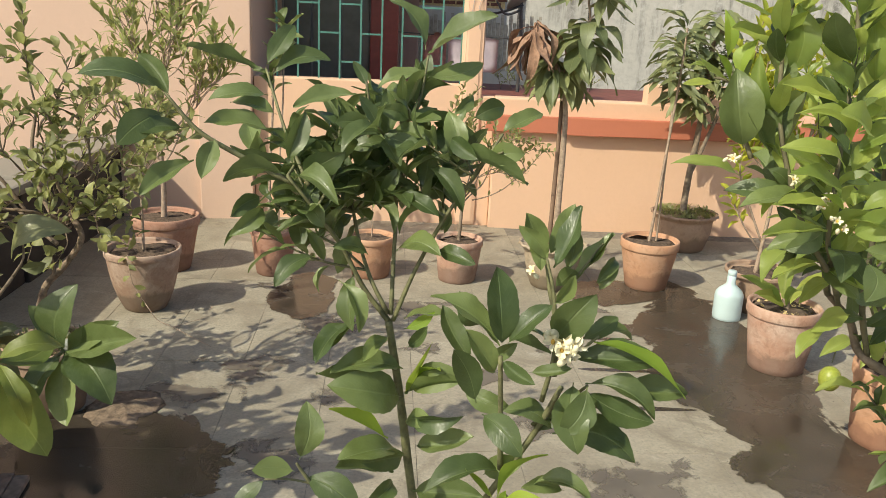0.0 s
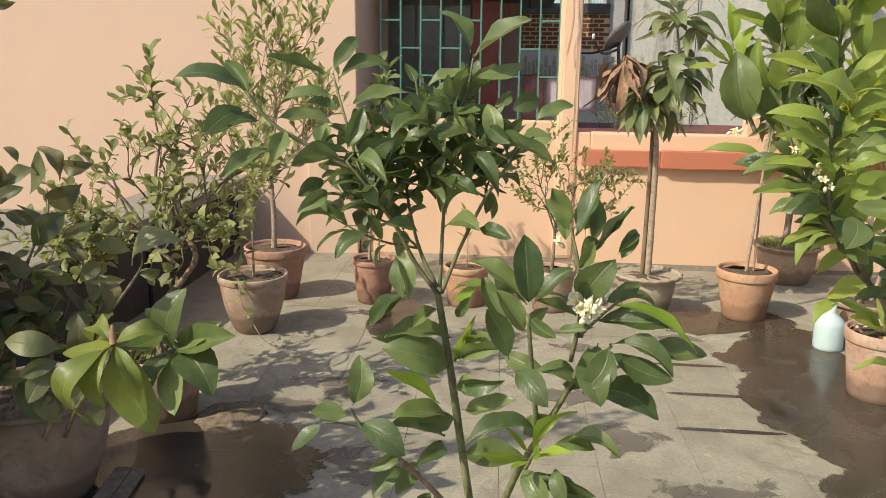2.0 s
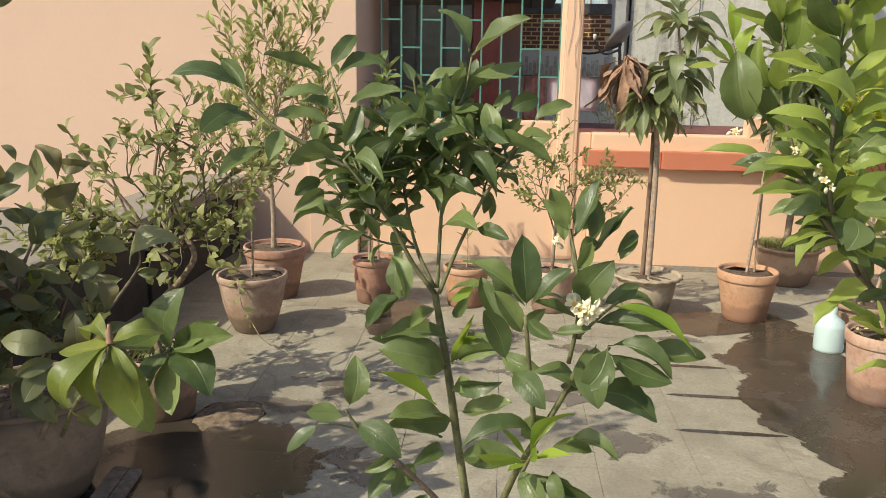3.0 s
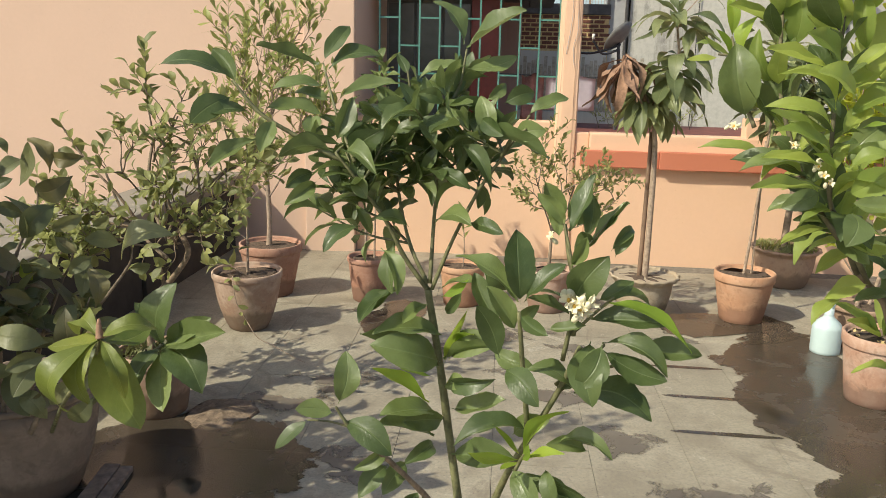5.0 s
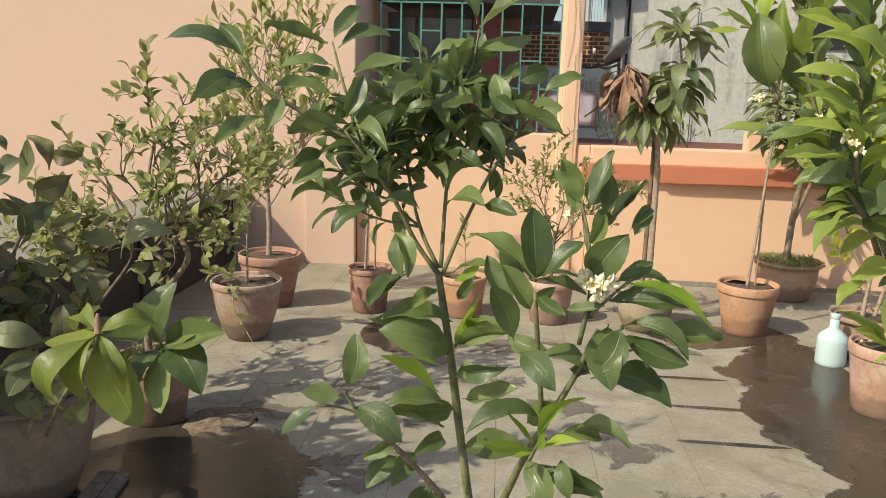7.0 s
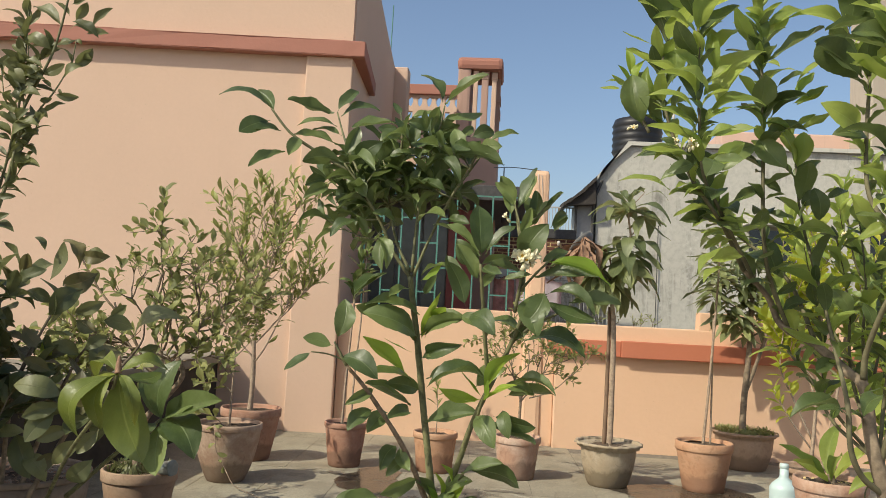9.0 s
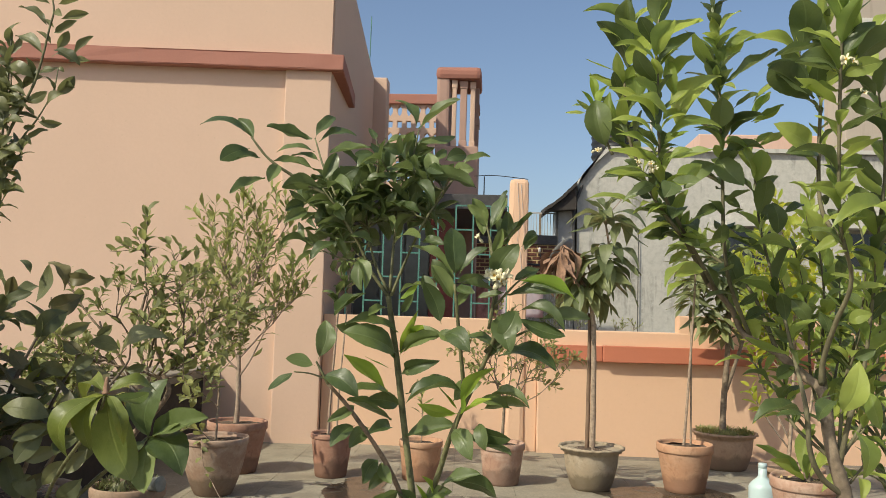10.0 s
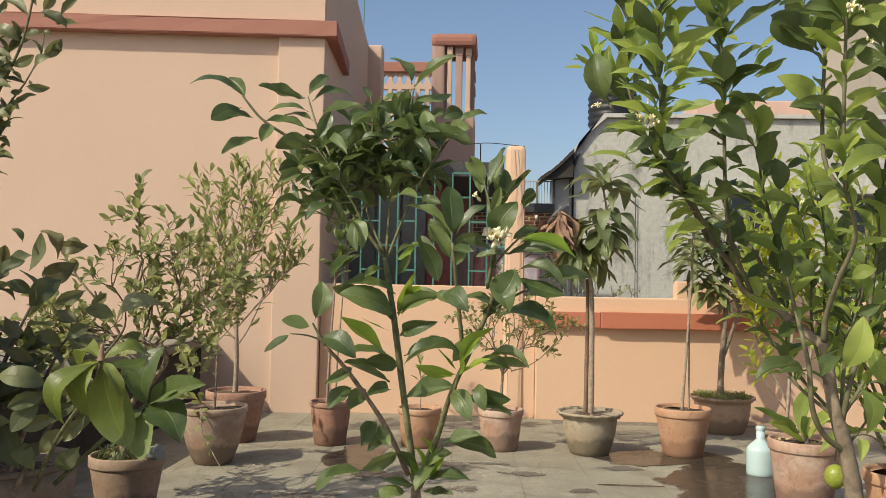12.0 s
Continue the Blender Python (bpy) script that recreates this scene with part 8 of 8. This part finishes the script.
B.leaf((0.516, 0.950, 1.382), (0.445, 0.900, 1.406), (0.40, -0.60, 0.75), 0.85, CITRUS_B)
B.leaf((0.534, 0.930, 1.356), (0.530, 0.930, 1.435), (-0.30, -0.95, 0.10), 1.30, CITRUS_B)
B.leaf((0.514, 0.910, 1.311), (0.486, 0.910, 1.379), (-0.70, -0.60, 0.35), 1.00, CITRUS_B)
B.leaf((0.513, 0.900, 1.264), (0.470, 0.880, 1.318), (0.30, -0.90, 0.30), 1.10, CITRUS)
B.leaf((0.548, 0.830, 1.335), (0.469, 0.800, 1.355), (0.20, -0.45, 0.85), 0.75, CITRUS_B)
B.leaf((0.563, 0.830, 1.337), (0.509, 0.800, 1.372), (0.35, -0.75, 0.55), 1.30, CITRUS_B)
B.leaf((0.551, 0.800, 1.290), (0.478, 0.780, 1.327), (0.40, -0.45, 0.80), 0.60, CITRUS_B)
B.leaf((0.551, 0.800, 1.265), (0.467, 0.780, 1.291), (0.30, -0.50, 0.80), 0.62, CITRUS_B)
B.leaf((0.553, 0.800, 1.238), (0.479, 0.770, 1.268), (0.30, -0.70, 0.65), 0.85, CITRUS_B)
B.leaf((0.541, 0.800, 1.227), (0.465, 0.760, 1.237), (0.10, -0.35, 0.93), 0.60, CITRUS_B)
B.leaf((0.544, 0.800, 1.201), (0.460, 0.770, 1.202), (0.10, -0.35, 0.93), 0.60, CITRUS_B)
B.leaf((0.564, 0.810, 1.221), (0.535, 0.810, 1.239), (0.40, -0.85, 0.30), 1.20, CITRUS_NEW)
B.leaf((0.569, 0.800, 1.301), (0.514, 0.760, 1.332), (0.40, -0.80, 0.45), 1.30, CITRUS_B)
B.leaf((0.598, 0.860, 1.354), (0.584, 0.860, 1.425), (-0.35, -0.92, 0.10), 1.10, CITRUS_B)
B.leaf((0.582, 0.850, 1.335), (0.615, 0.840, 1.365), (-0.40, -0.75, 0.50), 1.00, CITRUS_B)
B.leaf((0.564, 0.970, 1.384), (0.610, 0.970, 1.415), (-0.30, -0.60, 0.75), 0.75, CITRUS_B)
B.leaf((0.559, 0.970, 1.398), (0.586, 0.970, 1.418), (-0.30, -0.60, 0.75), 1.00, CITRUS)
B.leaf((0.570, 0.790, 1.226), (0.610, 0.780, 1.243), (-0.20, -0.70, 0.65), 0.95, CITRUS_B)
B.leaf((0.569, 0.770, 1.190), (0.617, 0.760, 1.190), (-0.10, -0.80, 0.55), 1.25, CITRUS)
B.leaf((0.560, 0.740, 1.184), (0.548, 0.710, 1.152), (0.10, -0.85, 0.50), 1.50, CITRUS)
B.leaf((0.445, 0.930, 1.344), (0.404, 0.920, 1.340), (0.20, -0.85, 0.50), 0.70, CITRUS_B)
B.leaf((0.443, 0.950, 1.360), (0.419, 0.950, 1.361), (0.20, -0.85, 0.50), 0.80, CITRUS_B)
B.leaf((0.581, 0.800, 1.270), (0.603, 0.780, 1.277), (-0.20, -0.60, 0.75), 0.80, CITRUS_NEW)
B.leaf((0.555, 0.830, 1.193), (0.510, 0.820, 1.172), (0.20, -0.80, 0.50), 1.00, CITRUS)
B.leaf((0.549, 0.840, 1.181), (0.503, 0.850, 1.163), (0.20, -0.70, 0.60), 1.00, CITRUS)
B.leaf((0.529, 0.900, 1.204), (0.567, 0.920, 1.181), (-0.20, -0.80, 0.50), 0.90, CITRUS)
B.leaf((0.510, 0.900, 1.249), (0.541, 0.900, 1.227), (-0.20, -0.80, 0.50), 1.00, CITRUS)
B.leaf((0.521, 0.930, 1.314), (0.567, 0.960, 1.330), (-0.30, -0.70, 0.60), 1.00, CITRUS_B)
B.leaf((0.519, 0.920, 1.284), (0.556, 0.950, 1.314), (-0.40, -0.70, 0.50), 1.00, CITRUS)
B.leaf((0.568, 0.840, 1.308), (0.610, 0.880, 1.335), (-0.40, -0.70, 0.50), 1.10, CITRUS_B)
B.leaf((0.565, 0.820, 1.278), (0.538, 0.850, 1.307), (0.40, -0.70, 0.50), 1.10, CITRUS)
B.leaf((0.568, 0.820, 1.261), (0.611, 0.860, 1.290), (-0.50, -0.70, 0.50), 1.00, CITRUS_B)
B.leaf((0.576, 1.140, 1.194), (0.471, 1.138, 1.208), (0.10, -0.62, 0.78), 0.60, CITRUS_B)
B.leaf((0.530, 0.930, 1.444), (0.466, 0.920, 1.502), (0.50, -0.70, 0.50), 0.90, CITRUS_B)
B.leaf((0.534, 0.930, 1.422), (0.573, 0.930, 1.506), (-0.50, -0.80, 0.30), 0.95, CITRUS_B)
B.leaf((0.503, 0.920, 1.421), (0.439, 0.900, 1.438), (0.20, -0.50, 0.85), 0.90, CITRUS_B)
B.leaf((0.601, 0.880, 1.298), (0.688, 0.900, 1.408), (-0.50, -0.75, 0.45), 0.95, CITRUS_B)
B.leaf((0.566, 0.860, 1.340), (0.519, 0.840, 1.393), (0.50, -0.80, 0.30), 1.30, CITRUS_B)
B.leaf((0.580, 0.880, 1.384), (0.579, 0.900, 1.462), (0.50, -0.80, 0.20), 1.10, CITRUS_B)
B.leaf((0.582, 0.880, 1.386), (0.640, 0.900, 1.447), (-0.50, -0.70, 0.50), 1.00, CITRUS_B)
B.leaf((0.564, 0.840, 1.262), (0.480, 0.800, 1.286), (0.25, -0.60, 0.75), 0.90, CITRUS_B)
B.leaf((0.576, 0.840, 1.277), (0.679, 0.860, 1.301), (-0.10, -0.50, 0.85), 0.80, CITRUS_B)
B.leaf((0.577, 0.830, 1.239), (0.647, 0.800, 1.250), (-0.20, -0.60, 0.75), 1.05, CITRUS_B)
B.leaf((0.588, 0.830, 1.189), (0.629, 0.800, 1.225), (-0.30, -0.80, 0.50), 1.60, CITRUS_B)
B.leaf((0.554, 0.880, 1.218), (0.468, 0.860, 1.209), (0.10, -0.40, 0.90), 0.80, CITRUS)
B.leaf((0.567, 0.900, 1.196), (0.470, 0.920, 1.216), (0.10, -0.60, 0.80), 0.70, CITRUS)
B.leaf((0.708, 1.000, 1.329), (0.712, 0.980, 1.391), (-0.20, -0.95, 0.20), 1.75, CITRUS)
B.leaf((0.720, 1.020, 1.413), (0.692, 1.020, 1.485), (0.30, -0.90, 0.30), 1.60, CITRUS)
B.leaf((0.729, 1.020, 1.432), (0.837, 1.040, 1.504), (-0.30, -0.60, 0.70), 0.65, CITRUS)
B.leaf((0.713, 1.000, 1.417), (0.737, 0.980, 1.407), (-0.10, -0.60, 0.80), 1.10, CITRUS_B)
B.leaf((0.735, 1.020, 1.321), (0.811, 1.040, 1.371), (-0.30, -0.60, 0.70), 0.70, CITRUS)
B.leaf((0.747, 1.030, 1.381), (0.808, 1.030, 1.411), (-0.30, -0.60, 0.70), 0.65, CITRUS)
B.leaf((0.716, 1.020, 1.454), (0.683, 1.020, 1.523), (0.40, -0.80, 0.30), 1.20, CITRUS_B)
B.leaf((0.726, 1.020, 1.467), (0.762, 1.040, 1.533), (-0.40, -0.80, 0.30), 1.20, CITRUS_B)
B.leaf((0.722, 1.020, 1.492), (0.799, 1.040, 1.537), (-0.30, -0.70, 0.60), 1.00, CITRUS_B)
B.leaf((0.722, 1.030, 1.489), (0.644, 1.000, 1.529), (0.30, -0.70, 0.60), 1.00, CITRUS_B)
B.leaf((0.714, 1.020, 1.282), (0.752, 0.980, 1.217), (-0.20, -0.85, 0.40), 1.40, CITRUS)
B.leaf((0.713, 1.020, 1.266), (0.643, 1.000, 1.213), (0.20, -0.80, 0.50), 1.10, CITRUS)
B.leaf((0.718, 1.030, 1.306), (0.777, 1.030, 1.291), (-0.10, -0.60, 0.80), 1.00, CITRUS_B)
B.leaf((0.720, 1.030, 1.256), (0.814, 1.050, 1.304), (-0.20, -0.60, 0.80), 0.90, CITRUS)
B.leaf((0.717, 1.030, 1.237), (0.667, 1.000, 1.247), (0.20, -0.70, 0.70), 1.00, CITRUS)
B.leaf((0.726, 1.040, 1.208), (0.757, 1.020, 1.180), (-0.20, -0.80, 0.50), 1.00, CITRUS)
B.leaf((0.723, 1.040, 1.183), (0.669, 1.020, 1.154), (0.20, -0.80, 0.50), 1.10, CITRUS)
B.leaf((0.735, 1.050, 1.147), (0.784, 1.030, 1.133), (-0.20, -0.70, 0.60), 1.00, CITRUS)
B.leaf((0.643, 1.000, 1.176), (0.580, 0.980, 1.163), (0.20, -0.70, 0.60), 1.00, CITRUS)
B.leaf((0.608, 1.000, 1.157), (0.590, 0.970, 1.108), (0.30, -0.80, 0.40), 1.20, CITRUS)
B.leaf((0.811, 1.140, 1.388), (0.853, 1.140, 1.445), (-0.50, -0.70, 0.40), 1.00, CITRUS_NEW)
B.leaf((0.814, 1.140, 1.381), (0.877, 1.140, 1.419), (-0.40, -0.60, 0.60), 0.90, CITRUS_B)
B.leaf((0.821, 1.150, 1.330), (0.856, 1.130, 1.357), (-0.30, -0.70, 0.60), 0.90, CITRUS_B)
B.leaf((0.820, 1.150, 1.279), (0.853, 1.150, 1.320), (-0.40, -0.80, 0.40), 1.10, CITRUS)
B.leaf((0.824, 1.150, 1.253), (0.776, 1.130, 1.338), (0.40, -0.80, 0.40), 0.90, CITRUS_B)
B.leaf((0.828, 1.120, 1.169), (0.853, 1.100, 1.202), (-0.40, -0.80, 0.40), 1.50, CITRUS)
B.leaf((0.879, 1.150, 1.200), (0.924, 1.150, 1.207), (-0.10, -0.50, 0.85), 0.80, CITRUS_B)
B.leaf((0.877, 0.960, 1.385), (0.781, 0.930, 1.441), (0.30, -0.90, 0.30), 1.60, CITRUS)
B.leaf((0.857, 0.850, 1.453), (0.765, 0.840, 1.428), (0.20, -0.50, 0.85), 0.50, CITRUS)
B.leaf((0.877, 0.860, 1.407), (0.799, 0.840, 1.417), (0.20, -0.60, 0.75), 0.95, CITRUS)
B.leaf((0.896, 0.900, 1.385), (0.822, 0.880, 1.385), (0.10, -0.50, 0.85), 0.60, CITRUS_B)
B.stem("twig", [(0.492, 0.905, 1.259), (0.474, 0.915, 1.303), (0.467, 0.93, 1.344), (0.463, 0.95, 1.37)], 0.0030, 0.0015)
B.stem("twig", [(0.445, 0.935, 1.348), (0.456, 0.932, 1.347), (0.467, 0.93, 1.344)], 0.0014, 0.0022)
flower_cluster(B, (0.557, 0.840, 1.222), 0.014, 3, 4)
flower_cluster(B, (0.536, 0.880, 1.237), 0.010, 2, 5)
flower_cluster(B, (0.459, 0.880, 1.261), 0.011, 2, 6)
flower_cluster(B, (0.847, 0.740, 1.387), 0.015, 2, 7)
flower_cluster(B, (0.890, 0.780, 1.346), 0.011, 1, 8)
flower_cluster(B, (0.544, 0.775, 1.213), 0.012, 2, 9)
flower_cluster(B, (0.847, 0.950, 1.098), 0.010, 1, 10)
B.stem("branch", [(0.940, 1.020, 0.693), (0.878, 1.100, 0.796), (0.875, 1.120, 0.914), (0.849, 1.130, 1.035)], 0.0039, 0.0016)
B.stem("branch", [(0.940, 1.020, 0.693), (0.930, 1.120, 0.841), (0.930, 1.140, 0.978), (0.907, 1.150, 1.119)], 0.0039, 0.0016)
B.stem("branch", [(0.940, 1.020, 0.693), (0.964, 1.150, 0.886), (0.975, 1.170, 1.021), (0.964, 1.180, 1.158)], 0.0039, 0.0016)
B.stem("branch", [(0.940, 1.020, 0.693), (0.988, 1.100, 0.844), (1.028, 1.120, 0.968), (1.046, 1.130, 1.095)], 0.0039, 0.0016)
B.stem("branch", [(0.940, 1.020, 0.693), (1.010, 1.050, 0.793), (1.041, 1.070, 0.918), (1.051, 1.080, 1.046)], 0.0039, 0.0016)
B.stem("branch", [(0.940, 1.020, 0.693), (0.871, 1.050, 0.757), (0.844, 1.070, 0.820), (0.794, 1.080, 0.885)], 0.0039, 0.0016)
B.stem("branch", [(0.940, 1.020, 0.693), (1.001, 1.200, 0.790), (1.028, 1.220, 0.921), (1.031, 1.230, 1.055)], 0.0039, 0.0016)
MIX_B = CITRUS_B + CITRUS_B + CITRUS
for base, tip in (((0.56, 0.84, 1.39), (0.565, 0.86, 1.50)), ((0.514, 0.92, 1.40), (0.53, 0.95, 1.52)), ((0.97, 0.90, 1.15), (0.965, 0.90, 1.42)), ((0.905, 1.0, 1.40), (0.86, 1.0, 1.50)), ((0.86, 0.80, 1.37), (0.93, 0.82, 1.47)), ((0.97, 0.92, 1.10), (1.03, 0.95, 1.30))):
    B.shoot(base, tip, 9, 0.105, MIX_B, 0.0035, spread=0.95, up=0.15, start=0.1, jitter=0.3)
for base, tip in (((0.99, 1.10, 0.85), (1.01, 1.05, 0.99)), ((0.975, 1.06, 0.78), (1.03, 1.05, 0.90)), ((0.96, 1.03, 0.72), (1.02, 1.04, 0.82)), ((0.958, 1.01, 0.66), (1.04, 1.05, 0.75)), ((1.03, 1.12, 0.97), (1.07, 1.08, 1.10))):
    B.shoot(base, tip, 11, 0.062, CITRUS + MIX_B, 0.003, spread=1.05, up=0.0, start=0.1, droop=0.15, jitter=0.35)
for k, line in enumerate(B.lines):
    size = sum((q - p).length for p, q in zip(line, line[1:]))
    if k in (5, 7):
        B.spray(line, round(size * 50), 0.072, CITRUS + CITRUS_B, spread=0.8, up=0.1, start=0.12, jitter=0.35)
    if k == 6:
        B.spray(line, round(size * 36), 0.075, CITRUS, spread=0.9, up=0.0, start=0.1, droop=0.2, jitter=0.35)
    if k in (1, 2, 3, 4, 6, 8):
        B.spray(line, round(size * (24 if k in (1, 6) else 36)), 0.088, MIX_B, spread=1.0, up=0.15, start=0.56, jitter=0.32)
    elif k > 10:
        B.spray(line, round(size * 26), 0.068, CITRUS + CITRUS_B, spread=1.1, up=0.05, start=0.3, jitter=0.4)
    B.spray(line, round(size * (9 if k in (5, 7) else 16 if k < 9 else 26)), 0.055, CITRUS + MIX_B, spread=1.1, up=0.1, start=0.3, jitter=0.4)
B.done()

# ---- floor tiles ----
PITCH, SKEW = 0.337, radians(2.0)
tile_mesh = mesh_of("tile", boxes(((0.0008, 0.0008, -0.012), (PITCH - 0.0008, PITCH - 0.0008, 0.0)), bevel=0.0008), SCREED)
floor_ob = bpy.data.objects["floor"]
verts, faces = [], []
tr = random.Random(12)
for i in range(-20, 19):
    for j in range(-20, 10):
        m = Matrix.Translation((0.472, 2.38, 0.0022 + tr.uniform(-0.0006, 0.0006))) @ Matrix.Rotation(SKEW, 4, "Z") @ Matrix.Translation((i * PITCH, j * PITCH, 0)) @ pose(0, 0, 0, tr.uniform(-0.05, 0.05), tr.uniform(-0.05, 0.05), 0)
        c = m @ Vector((PITCH / 2, PITCH / 2, 0))
        if not (-6.0 < c.x < 6.0 and -4.0 < c.y < 5.25):
            continue
        if -1.75 < c.x < 2.6 and 1.4 < c.y:
            ob = new("tile", tile_mesh)
            ob.parent, ob.matrix_basis = floor_ob, m
        else:
            at = len(verts)
            verts += [m @ v.co for v in tile_mesh.vertices]
            faces += [[at + v for v in p.vertices] for p in tile_mesh.polygons]
me = bpy.data.meshes.new("tiles_beyond")
me.from_pydata(verts, [], faces)
me.materials.append(SCREED)
rest = new("tiles_beyond", me)
rest.parent = floor_ob
tagged(rest, kind="stuff")
